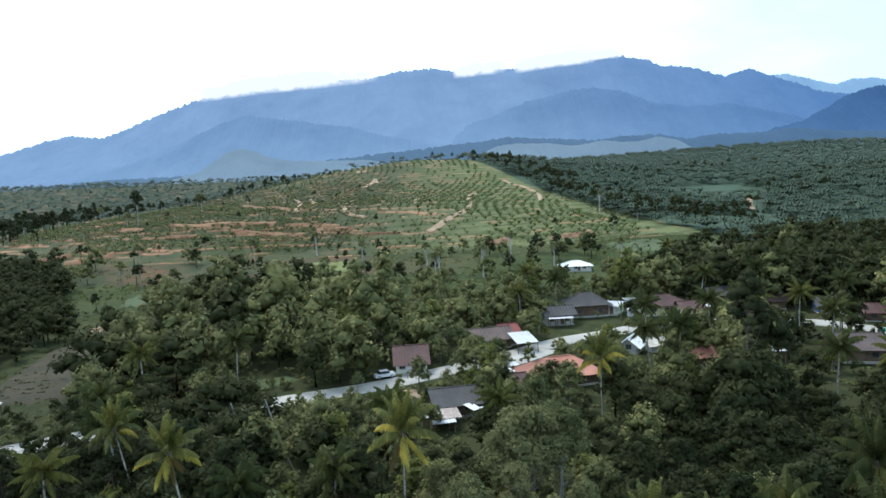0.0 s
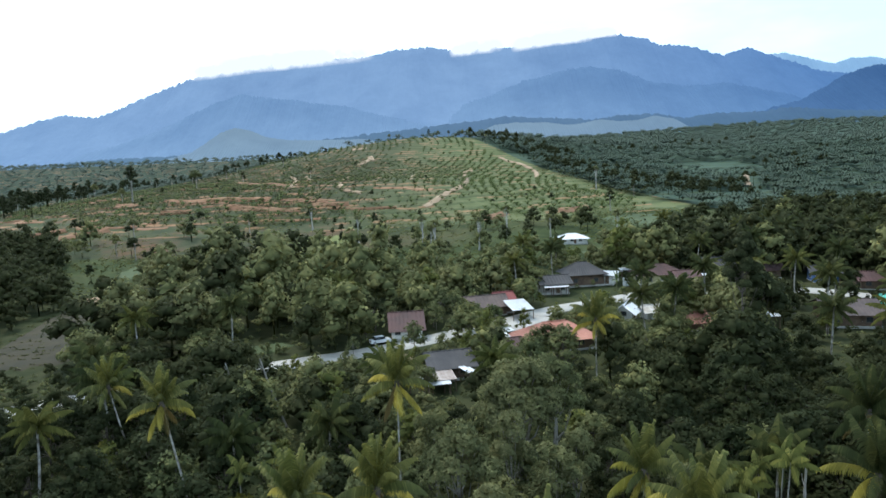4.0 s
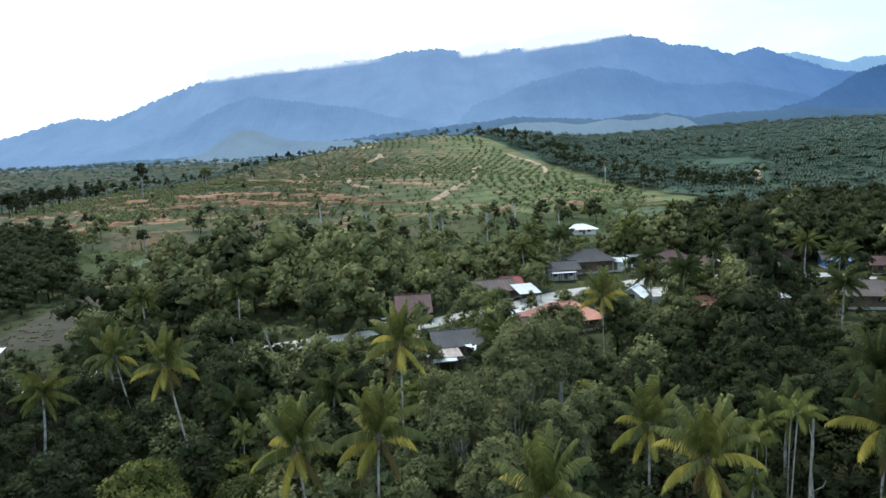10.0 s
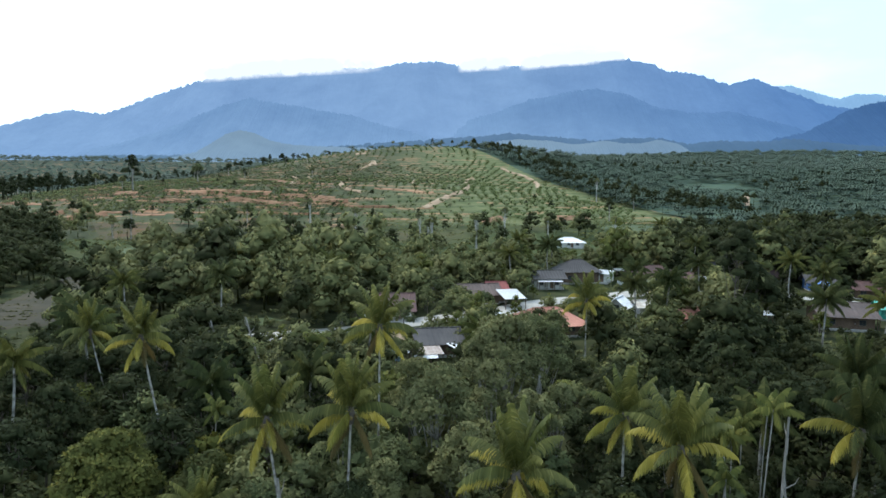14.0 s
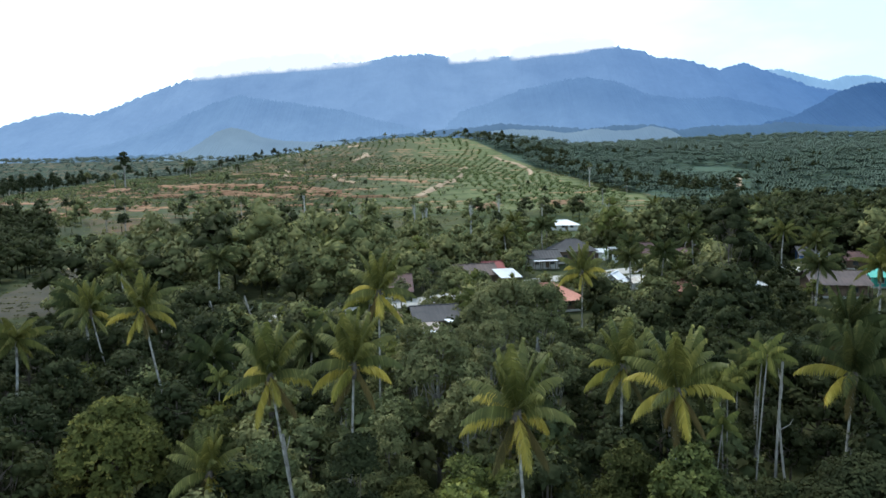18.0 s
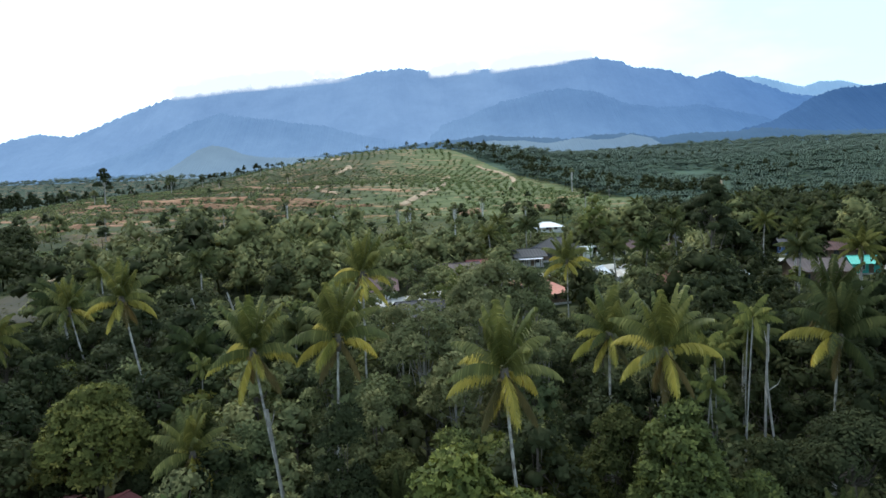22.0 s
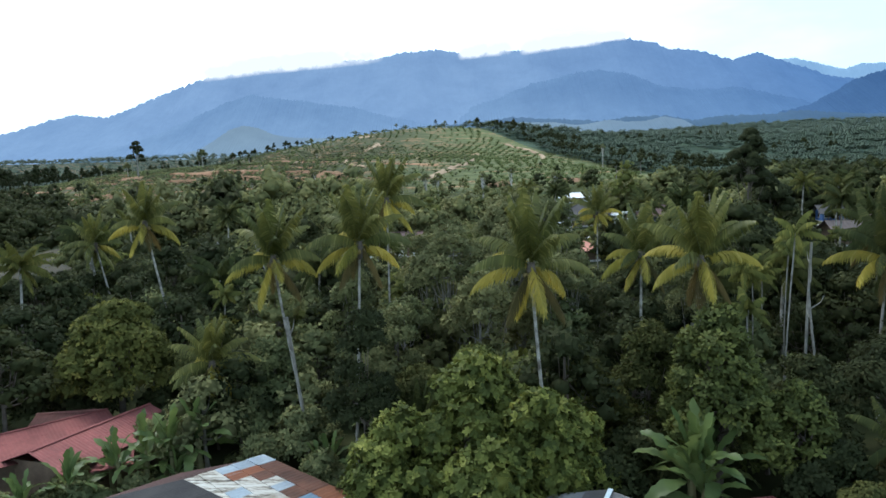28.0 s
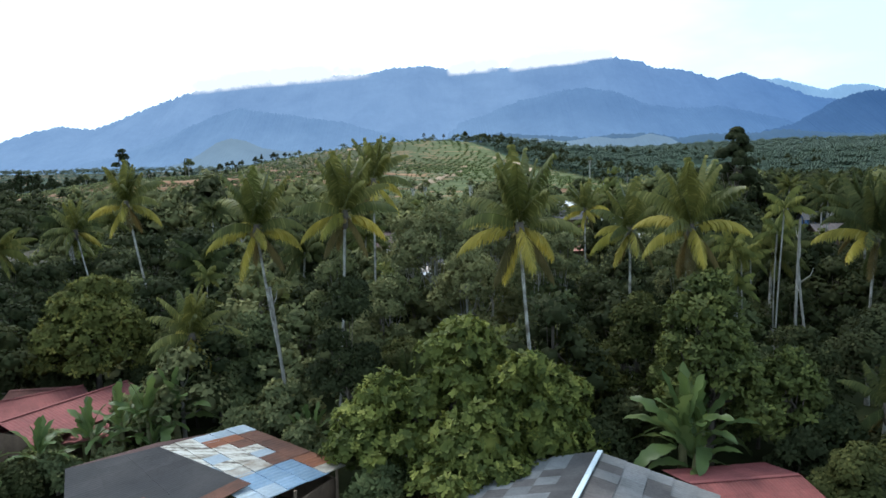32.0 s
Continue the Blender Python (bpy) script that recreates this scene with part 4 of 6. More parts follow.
for nm, p, q in (("wall_side", (-5.9, 34.5), (-7.4, 31.4)), ("wall_back", (-12.0, 39.3), (-6.0, 34.6)), ("wall_front", (-15.4, 27.2), (-9.9, 31.0)), ("wall_side", (-20.0, 35.4), (-15.6, 27.6))):
    dx, dy = q[0] - p[0], q[1] - p[1]
    part(nm, box_mesh(nm, (math.hypot(dx, dy), 0.15, 2.1), (0, 0, 1.05), WOOD_WALL), near, "", pose((p[0] + q[0]) / 2, (p[1] + q[1]) / 2, GZ0, 0, 0, math.degrees(math.atan2(dy, dx))))
for x, y in ((-5.7, 34.2), (-7.3, 31.6), (-12.0, 39.2)):
    part("post", box_mesh("post", (0.14, 0.14, 2.7), (0, 0, 1.35), WOOD_WALL), near, "", pose(x, y, GZ0))

lower = tagged(new("lean_to"), "bright zinc lean-to roof of mixed sheets", "shed")
roof_sheets(lower, ((-13.4, 27.6, 0.30), (-9.4, 27.2, 0.25), (-9.4, 30.2, 0.95), (-11.6, 30.4, 1.00)), 6, 2, lambda i, j, r: (ZINC_BLUE, ZINC_BLUE, ZINC, ZINC_WORN, ZINC, ZINC_BLUE)[i], rng, 0.05, 4, 0.03)
for x, y in ((-13.0, 27.9), (-9.6, 27.6)):
    part("post", box_mesh("post", (0.14, 0.14, 1.9), (0, 0, 0.95), WOOD_WALL), lower, "", pose(x, y, GZ0))

grey = tagged(new("house"), "house with a weathered grey sheet roof and white ridge", "house")
R0, R1 = np.array((7.6, 32.2, 2.30)), np.array((4.6, 25.4, 2.30))
L0, L1 = np.array((2.5, 34.3, 1.10)), np.array((-0.4, 27.6, 1.10))
S0, S1 = np.array((12.6, 30.1, 1.05)), np.array((9.6, 23.3, 1.05))
GREYS = [plain_mat("grey_sheet_" + k, a, b, 0.5, 0.9, bump=0.3) for k, a, b in (("light", (0.165, 0.165, 0.165), (0.27, 0.265, 0.265)), ("mid", (0.140, 0.140, 0.140), (0.235, 0.230, 0.228)), ("dark", (0.080, 0.072, 0.070), (0.150, 0.135, 0.130)))]
roof_sheets(grey, (L1, L0, R0, R1), 8, 5, lambda i, j, r: GREYS[2] if j == 4 else GREYS[r.choice(3, p=(0.5, 0.4, 0.1))], rng, 0.02, 5, 0.015)
roof_sheets(grey, (S0, S1, R1, R0), 8, 5, lambda i, j, r: GREYS[2] if j == 4 and r.rand() < 0.7 else GREYS[r.choice(3, p=(0.25, 0.6, 0.15))], rng, 0.02, 5, 0.015)
for k in range(5):
    a, b = R0 + (R1 - R0) * k / 5, R0 + (R1 - R0) * (k + 1.04) / 5
    mid, ln = (a + b) / 2, float(np.linalg.norm(b - a))
    part("ridge_cap", box_mesh("ridge_cap", (ln, 0.24, 0.07), (0, 0, 0.20 + 0.012 * (k % 2)), plain_mat("ridge_white", (0.60, 0.67, 0.70), (0.74, 0.80, 0.83), 0.8, 0.6)), grey, "white painted ridge cap", pose(*mid, 0, 0, math.degrees(math.atan2(*(b - a)[[1, 0]]))))
turn_g = math.degrees(math.atan2(-6.8, -3.0))
for nm, off, ln, tw in (("wall_side", (-4.6, 0), 6.6, 0), ("wall_side", (4.6, 0), 6.6, 0), ("wall_back", (0, 3.4), 9.2, 90), ("wall_front", (0, -3.4), 9.2, 90)):
    c = (R0 + R1) / 2
    ax, ay = np.array((0.914, -0.405)), np.array((0.405, 0.914))
    p = c[:2] + ax * off[0] + ay * off[1]
    part(nm, box_mesh(nm, (ln, 0.15, 2.45), (0, 0, 1.22), CONCRETE), grey, "", pose(p[0], p[1], GZ0, 0, 0, turn_g + tw))


def gable_roof(label, r0, r1, half, drop, across, down, material, foot=GZ0, wall=WHITE_WALL, cap=None):
    """A house seen from above: two sheeted slopes either side of a ridge, on four walls."""
    h = tagged(new("house"), label, "house")
    r0, r1 = np.array(r0, float), np.array(r1, float)
    ax = unit((r1 - r0) * (1, 1, 0))
    side = np.array((-ax[1], ax[0], 0))
    for s in (-1, 1):
        e0, e1 = r0 + side * s * half - (0, 0, drop), r1 + side * s * half - (0, 0, drop)
        roof_sheets(h, (e0, e1, r1, r0), across, down, lambda i, j, r: material, rng, 0.0, 5, 0.0)
    ln = float(np.linalg.norm((r1 - r0)[:2]))
    mid = (r0 + r1) / 2
    a = math.degrees(math.atan2(ax[1], ax[0]))
    part("ridge_cap", box_mesh("ridge_cap", (ln, 0.26, 0.04), (0, 0, 0.035), cap or material), h, "", pose(*mid, 0, 0, a))
    hgt = float(min(r0[2], r1[2])) - drop * 0.85 - foot
    for nm, off, wl, tw in (("wall_side", (0, half - 0.5), ln - 0.8, 0), ("wall_side", (0, -half + 0.5), ln - 0.8, 0), ("wall_end", (ln / 2 - 0.5, 0), 2 * half - 1.2, 90), ("wall_end", (-ln / 2 + 0.5, 0), 2 * half - 1.2, 90)):
        p = mid + ax * off[0] + side * off[1]
        part(nm, box_mesh(nm, (wl, 0.15, hgt), (0, 0, hgt / 2), wall), h, "", pose(p[0], p[1], foot, 0, 0, a + tw))
    return h


gable_roof("house with a red painted sheet roof among bananas", (-26.2, 48.3, 2.25), (-33.0, 41.6, 2.25), 3.4, 1.15, 9, 3, ROOF_RED, wall=WOOD_WALL)
gable_roof("house with a red painted sheet roof among bananas", (-23.4, 49.2, 2.25), (-27.0, 40.2, 2.25), 3.0, 1.05, 9, 3, ROOF_RED, wall=WOOD_WALL)
gable_roof("lower wing with a red sheet roof", (-31.8, 48.6, 1.9), (-27.6, 49.2, 1.9), 2.8, 0.8, 5, 2, plain_mat("faded_red_roof", (0.33, 0.14, 0.12), (0.44, 0.20, 0.175), 0.3, 0.7))
lean_to("small red sheet porch roof with a white edge", -22.6, 41.6, 24, 2.6, 2.0, 2.5, 2.25, ROOF_RED)
gable_roof("low house with a red sheet roof beside the bananas", (11.6, 31.2, 1.15), (17.2, 31.8, 1.15), 3.0, 0.55, 7, 3, ROOF_RED, wall=WOOD_WALL)
gable_roof("small shed with a red sheet roof under the fruit tree", (-1.6, 30.0, 0.95), (1.0, 30.2, 0.95), 1.6, 0.35, 4, 2, ROOF_RED)

# ---- plants: building blocks ----
def leaf_quads(rng, at, facing, size, slim=0.55):
    """One folded diamond leaf at each place, turned about its facing."""
    n = len(at)
    u = unit(np.cross(facing, rng.randn(n, 3)))
    w = np.cross(unit(facing), u)
    s = (size * rng.uniform(0.65, 1.35, n))[:, None]
    a, c = at - u * s * 0.5, at + u * s * 0.5
    lift = unit(facing) * s * 0.12
    b, d = at + w * s * slim * 0.5 + lift, at - w * s * slim * 0.5 + lift
    v = np.stack([a, b, c, d], 1).reshape(-1, 3)
    return v, np.arange(4 * n).reshape(-1, 4)


def crown_lobes(rng, radius, height, count, base):
    """Lobes of a broadleaf crown: bulges round a rough dome."""
    lobes = []
    for k in range(count):
        a = k * 2.4 + rng.rand() * 0.9
        q = math.sqrt((k + 0.3) / count)
        up = (1 - q ** 1.6) * 0.75 + rng.rand() * 0.22
        r = radius * rng.uniform(0.30, 0.46) * min(1.0, (12 / count) ** 0.4)
        lobes.append(((math.cos(a) * q * radius * 0.72, math.sin(a) * q * radius * 0.72, base + height * (0.18 + 0.66 * up)),
                      (r, r * rng.uniform(0.85, 1.15), r * rng.uniform(0.65, 0.9))))
    return lobes


def whorls(rng, at, facing, size, count):
    """Twig ends: leaves that spread from one point, joined there, so that a whorl has one tone."""
    n = len(at)
    ax = unit(facing)
    u = unit(np.cross(ax, rng.randn(n, 3)))
    w = np.cross(ax, u)
    verts, faces = [at], []
    for k in range(count):
        a = 2 * math.pi * (k + rng.uniform(-0.3, 0.3, (n, 1))) / count
        tan = np.cos(a) * u + np.sin(a) * w
        d = unit(tan * rng.uniform(0.75, 1.0, (n, 1)) + ax * rng.uniform(0.15, 0.75, (n, 1)))
        ln = size * rng.uniform(0.7, 1.3, (n, 1))
        side = unit(np.cross(d, ax)) * ln * 0.27
        mid = at + d * ln * 0.55 + ax * ln * 0.08
        o = n + 3 * n * k
        verts += [mid - side, at + d * ln, mid + side]
        i = np.arange(n)
        faces.append(np.stack([i, o + i, o + n + i, o + 2 * n + i], -1))
    return np.concatenate(verts), np.concatenate(faces)


def crown(rng, lobes, leaves, size, core=0.80, bunch=1, rings=4, sides=7):
    """A crown of many leaves over its lobes, each with a shaded heart; bunch: leaves that spring from one twig."""
    area = np.array([r[0] * r[1] + r[0] * r[2] for c, r in lobes])
    pick = rng.choice(len(lobes), leaves // bunch, p=area / area.sum())
    C = np.array([c for c, r in lobes])[pick]
    R = np.array([r for c, r in lobes])[pick]
    d = unit(rng.randn(len(pick), 3))
    d[:, 2] = np.where(d[:, 2] < -0.35, -d[:, 2], d[:, 2])
    at = C + d * R * rng.uniform(0.80, 1.08, (len(pick), 1))
    face = unit(d + np.array([0, 0, 0.35]) + 0.35 * rng.randn(len(pick), 3))
    bits = [whorls(rng, at, face, size, bunch) if bunch > 1 else leaf_quads(rng, at, face, size, 0.6)]
    if core:
        for c, r in lobes:
            bits.append(blob(rng, c, np.asarray(r) * core * 0.76, rings, sides))
    return gather(bits)


def puffed(verts, faces, lobes, own=0.0):
    """Normals that swell out from the heart of the nearest lobe, so that a clump of leaves shades as one soft body; own: the share of each leaf's own tilt."""
    C = np.array([c for c, r in lobes])
    R = np.array([np.mean(r) for c, r in lobes])
    out = np.empty_like(verts)
    for i in range(0, len(verts), 20000):
        v = verts[i:i + 20000]
        near = np.argmin(np.linalg.norm(v[:, None] - C[None], axis=2) / R[None], axis=1)
        out[i:i + 20000] = unit(v - C[near] + np.array([0, 0, 0.25]) * R[near][:, None])
    way = np.cross(verts[faces[:, 2]] - verts[faces[:, 0]], verts[faces[:, 3]] - verts[faces[:, 1]])
    inward = np.einsum("ij,ij->i", way, out[faces].sum(axis=1)) < 0
    way = unit(np.where(inward[:, None], -way, way))
    for k in (0, 1, 3, 2):
        out[faces[:, k]] += own * way
    return np.where(inward[:, None], faces[:, ::-1], faces), unit(out)


def leafy(rng, name, lobes, material, *args):
    """The mesh of one crown, softly shaded."""
    v, f = crown(rng, lobes, *args)
    f, nrm = puffed(v, f, lobes, 1.1)
    return mesh_from(name, v, f, material, False, nrm)


def trunk_and_limbs(rng, lobes, top, girth, lean=0.0, split=0.45):
    """A tapered trunk whose limbs reach into the lobes."""
    n = 7
    s = np.linspace(0, 1, n)
    bend = rng.uniform(-0.3, 0.3, 2)
    P = np.stack([lean * s * top * 0.3 + bend[0] * np.sin(s * 3) * 0.5, bend[1] * np.sin(s * 2.6) * 0.5, s * top], -1)
    bits = [tube(P, girth * (1 - 0.62 * s) * np.where(s == 0, 1.35, 1))]
    for c, r in lobes:
        a = P[int(n * split) + rng.randint(0, 3)]
        c = np.asarray(c)
        m = (a + c) / 2 + np.array([0, 0, -0.25 * abs(c[2] - a[2])])
        bits.append(tube([a, m, c], [girth * 0.42, girth * 0.26, girth * 0.10], 5))
    return gather(bits)


def spot(x, y, turn=0.0, scale=1.0, sink=0.05):
    return pose(x, y, float(ground(x, y)) - sink, 0, 0, turn) @ Matrix.Diagonal((scale, scale, scale, 1))


def broadleaf(rng, radius, height, base, count, leaves, size, leaf, bark, label, bunch=1, girth=0.2, core=0.80, lean=0.0):
    """A broadleaf tree as one thing: trunk with limbs, and its crown."""
    lobes = crown_lobes(rng, radius, height, count, base)
    tree = tagged(new("tree"), label, "tree")
    part("trunk", mesh_from("trunk", *trunk_and_limbs(rng, lobes, base + height * 0.6, girth, lean), bark, True), tree)
    part("crown", leafy(rng, "crown", lobes, leaf, leaves, size, core * 0.82, bunch), tree)
    return tree


# ---- palms ----
def frond(rng, length, rise, droop, leaflet, stations=24):
    """A feather leaf: an arching stalk with two rows of hanging leaflets."""
    s = np.linspace(0, 1, 11)
    ang = rise - droop * s ** 1.3
    dx = np.cos(ang) * length / 10
    dz = np.sin(ang) * length / 10
    X = np.concatenate([[0], np.cumsum(dx[:-1])])
    Z = np.concatenate([[0], np.cumsum(dz[:-1])])
    sway = rng.uniform(-0.06, 0.06) * length * s ** 2
    P = np.stack([X, sway, Z], -1)
    bits = [tube(P, 0.055 * (1 - 0.85 * s), 4)]
    at = np.linspace(0.13, 0.99, stations)
    base = np.stack([np.interp(at, s, P[:, k]) for k in range(3)], -1)
    T = unit(np.stack([np.interp(at, s, np.gradient(P[:, k])) for k in range(3)], -1))
    up = np.array([0, 0, 1.0])
    for side in (-1, 1):
        out = unit(np.cross(T, up)) * side
        ln = (leaflet * (0.35 + 0.65 * np.sin(np.clip(at * 1.08, 0, 1) * math.pi) ** 0.7) * rng.uniform(0.85, 1.1, stations))[:, None]
        d = unit(out * 0.62 + T * 0.52 - up * rng.uniform(0.55, 0.95, stations)[:, None])
        wd = T * (length / stations) * 0.60
        mid = base + d * ln * 0.55
        tip = base + unit(d - up * 0.45) * ln
        v = np.stack([base - wd * 0.7, base + wd * 0.7, mid + wd, mid - wd, tip], 1).reshape(-1, 3)
        o = np.arange(stations)[:, None] * 5
        f = np.concatenate([o + np.array([0, 1, 2, 3]), o + np.array([3, 2, 4, 4])])
        bits.append((v, f))
    return gather(bits)


def tri_safe(v, f):
    """Splits quads so that pointed leaflets become clean triangles."""
    a = f[:, [0, 1, 2]]
    b = f[f[:, 2] != f[:, 3]][:, [0, 2, 3]]
    return v, np.concatenate([a, b])


rng_palm = np.random.RandomState(7)
FROND_FORMS = {}
for key, rise, droop in (("spear", 1.47, 0.30), ("upper", 1.30, 0.62), ("middle", 1.00, 1.30), ("level", 0.52, 1.45), ("low", 0.0, 1.25), ("hanging", -0.75, 0.6)):
    for tone, m in (("green", FROND), ("shaded", FROND_SHADED), ("yellow", FROND_YELLOW), ("dry", FROND_DRY)):
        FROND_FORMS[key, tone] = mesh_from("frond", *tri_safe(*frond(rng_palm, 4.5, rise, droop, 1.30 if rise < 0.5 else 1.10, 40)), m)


def palm_trunk(rng, height, lean, girth=0.115):
    s = np.linspace(0, 1, 9)
    P = np.stack([lean * (s - 1) * (1 - 0.35 * (s - 1)), 0.25 * np.sin(s * 3), s * height], -1)
    v, f = tube(P, girth * (1.25 - 0.5 * s ** 0.4) * np.where(s == 0, 1.5, 1), 8)
    return v, f, P[-1]


COCONUT_NUT = mesh_from("coconut", *blob(np.random.RandomState(3), (0, 0, 0), (0.13, 0.13, 0.16), 5, 7), COCONUT, True)


def coconut_palm(x, y, crown_z, rng, scale=1.0, lean=0.0, yellow=0.35, count=21, label="tall coconut palm with yellowing lower fronds", turn=0.0):
    """A coconut palm whose crown stands at the height crown_z over the datum."""
    z0 = float(ground(x, y))
    h = crown_z - z0
    palm = tagged(new("coconut_palm"), label, "palm tree")
    palm.matrix_basis = pose(x, y, z0 - 0.05, 0, 0, turn)
    v, f, top = palm_trunk(rng, h, lean)
    part("trunk", mesh_from("trunk", v, f, PALM_BARK, True), palm)
    for k in range(count):
        q = k / (count - 1)
        key = "spear" if q < 0.20 else "upper" if q < 0.38 else "middle" if q < 0.54 else "level" if q < 0.72 else "low" if q < 0.88 else "hanging"
        # Palms with hardly any yellow take the frond copy with painted shade.
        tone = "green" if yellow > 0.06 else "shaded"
        if q > 0.55 and rng.rand() < yellow * (0.5 + 1.9 * (q > 0.66)):
            tone = "yellow"
        if q > 0.88 and rng.rand() < 0.55:
            tone = "dry"
        s = scale * rng.uniform(0.92, 1.14) * (0.85 if key == "hanging" else 1.0)
        m = Matrix.Translation(Vector(top) + Vector((0, 0, 0.25 * (1 - q)))) @ pose(0, 0, 0, rng.uniform(-14, 14), rng.uniform(-7, 7), k * 137.5 + rng.uniform(-14, 14))
        part("frond", FROND_FORMS[key, tone], palm, "" if tone in ("green", "shaded") else "yellowed palm frond" if tone == "yellow" else "dry brown palm frond", m @ Matrix.Diagonal((s, s, s, 1)))
    sheath = [tube([np.array(top) + (0, 0, -0.9), np.array(top) + (0, 0, -0.4), np.array(top) + (0, 0, 0.35)], [0.13, 0.30, 0.20], 8)]
    part("fibre_sheath", mesh_from("fibre_sheath", *gather(sheath), BARK_DARK, True), palm, "brown fibrous sheath below the fronds")
    for k in range(8):
        a = k * 0.9 + rng.rand()
        part("coconut", COCONUT_NUT, palm, "", Matrix.Translation(Vector(top) + Vector((0.34 * math.cos(a), 0.34 * math.sin(a), -0.30 - 0.25 * rng.rand()))))
    return palm


def palm_crown_mesh(rng, material, count=18, length=3.9, stations=13, leaflet=0.95):
    bits = []
    for k in range(count):
        q = k / (count - 1)
        v, f = frond(rng, length * rng.uniform(0.85, 1.1), 1.4 - 1.9 * q, 1.2 - 0.3 * q, leaflet, stations)
        a = k * 2.4 + rng.rand() * 0.4
        c, s = math.cos(a), math.sin(a)
        bits.append((v @ np.array([[c, s, 0], [-s, c, 0], [0, 0, 1]]), f))
    return mesh_from("crown", *tri_safe(*gather(bits)), material)


# ---- palms that stand out by themselves: place, crown height, scale, lean, share of yellow ----
rng = np.random.RandomState(11)
for x, y, cz, s, lean, yel in (
        (4.3, 36.0, 13.4, 0.86, -0.9, 1.0), (-12.2, 45.0, 13.4, 0.84, -1.6, 0.75), (-6.2, 44.5, 14.2, 0.84, 0.7, 0.42), (14.1, 49.5, 12.3, 0.80, 0.0, 0.3),
        (15.6, 41.6, 12.8, 0.92, 0.2, 0.45), (-17.1, 45.6, 6.1, 0.70, -2.4, 0.15), (-5.8, 60.9, 16.8, 0.86, 0.2, 0.5), (-28.6, 62.0, 15.4, 0.80, -2.2, 0.75),
        (32.0, 49.0, 11.4, 0.95, 0.5, 0.05), (38.5, 60.5, 12.2, 0.95, -0.5, 0.05), (-42.5, 79.0, 12.4, 0.80, -1.8, 0.1), (22.4, 103.0, 12.8, 0.95, 0.0, 0.5)):
    coconut_palm(x, y, cz, rng, s, lean, yel, 21, "tall coconut palm with yellowing lower fronds" if yel > 0.2 else "coconut palm with green feathery fronds", turn=rng.uniform(0, 20))
coconut_palm(-2.4, 41.5, 2.6, rng, 0.62, 0.0, 0.0, 15, "young coconut palm among the undergrowth")
coconut_palm(23.4, 34.6, 3.4, rng, 0.6, 0.0, 0.0, 13, "young palm with dark green fronds", 40)

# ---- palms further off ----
PALM_FAR = [palm_crown_mesh(rng, FROND_SHADED, 20, 3.7, 14, 1.1), palm_crown_mesh(rng, FROND_SHADED, 20, 3.7, 14, 1.1), palm_crown_mesh(rng, leaf_mat("palm_frond_olive", (0.075, 0.085, 0.02), (0.17, 0.17, 0.05), (0.25, 0.22, 0.07)))]
far_palms = [(35.3, 122.4, 10), (41.5, 121.4, 11), (16.4, 168.4, 9), (28.8, 185.6, 9), (-41.2, 123.5, 11), (-24.7, 145, 10), (53.3, 113.9, 11), (54.1, 141.4, 11), (74, 229, 11), (-45, 82, 12),
             (-24.4, 69.2, 9), (-46, 70, 11), (20.8, 55, 10.2), (28.9, 58, 10.4), (-35.3, 181, 10), (46.0, 136, 8.0), (67.0, 156, 9.5), (63.9, 141, 11), (43.4, 150, 8.5), (-52.2, 94.4, 11), (72.5, 139, 12),
             (102, 212, 12), (108.5, 210, 12), (89, 203, 11), (82, 180, 11), (120, 190, 12), (62, 92, 13), (76, 112, 12), (-29, 150, 10.5), (-22, 140, 9.5), (71, 124, 12), (-14, 70, 10), (-10, 92, 9), (58, 100, 12),
             (88, 150, 12), (22, 196, 9.5), (-20, 172, 10.5), (33.2, 203.5, 7.4), (5.7, 93.5, 8.5), (18.6, 180.6, 8.5), (43, 64, 11), (-58, 120, 10), (66, 175, 11), (96, 190, 12)]
for k, (x, y, h) in enumerate(far_palms):
    palm = tagged(new("coconut_palm"), "coconut palm standing among broadleaf trees", "palm tree", "palms of the village")
    palm.matrix_basis = spot(x, y, rng.uniform(0, 360))
    v, f, top = palm_trunk(rng, h, rng.uniform(-1.2, 1.2), 0.16)
    part("trunk", mesh_from("trunk", v, f, PALM_BARK, True), palm)
    part("crown", PALM_FAR[k % 3], palm, "", Matrix.Translation(Vector(top)))

# ---- slender betel palms ----
ARECA = palm_crown_mesh(rng, LEAF_LIGHT, 9, 1.9, 10, 0.7)
for x, y, h in ((24.2, 47.0, 15.0), (22.0, 50.5, 12.0), (23.2, 51.5, 11.0), (21.2, 47.5, 9.5), (26.5, 52.5, 12.8), (-21.5, 62.0, 9.0), (-18.0, 64.5, 8.5), (25.5, 55.0, 10.5)):
    palm = tagged(new("betel_palm"), "slender pale-stemmed betel palm with a small crown", "palm tree", "betel palms by the gardens")
    palm.matrix_basis = spot(x, y, rng.uniform(0, 360))
    v, f, top = palm_trunk(rng, h, rng.uniform(-0.8, 0.8), 0.065)
    part("trunk", mesh_from("trunk", v, f, BARK_PALE, True), palm)
    part("crown", ARECA, palm, "", Matrix.Translation(Vector(top)))


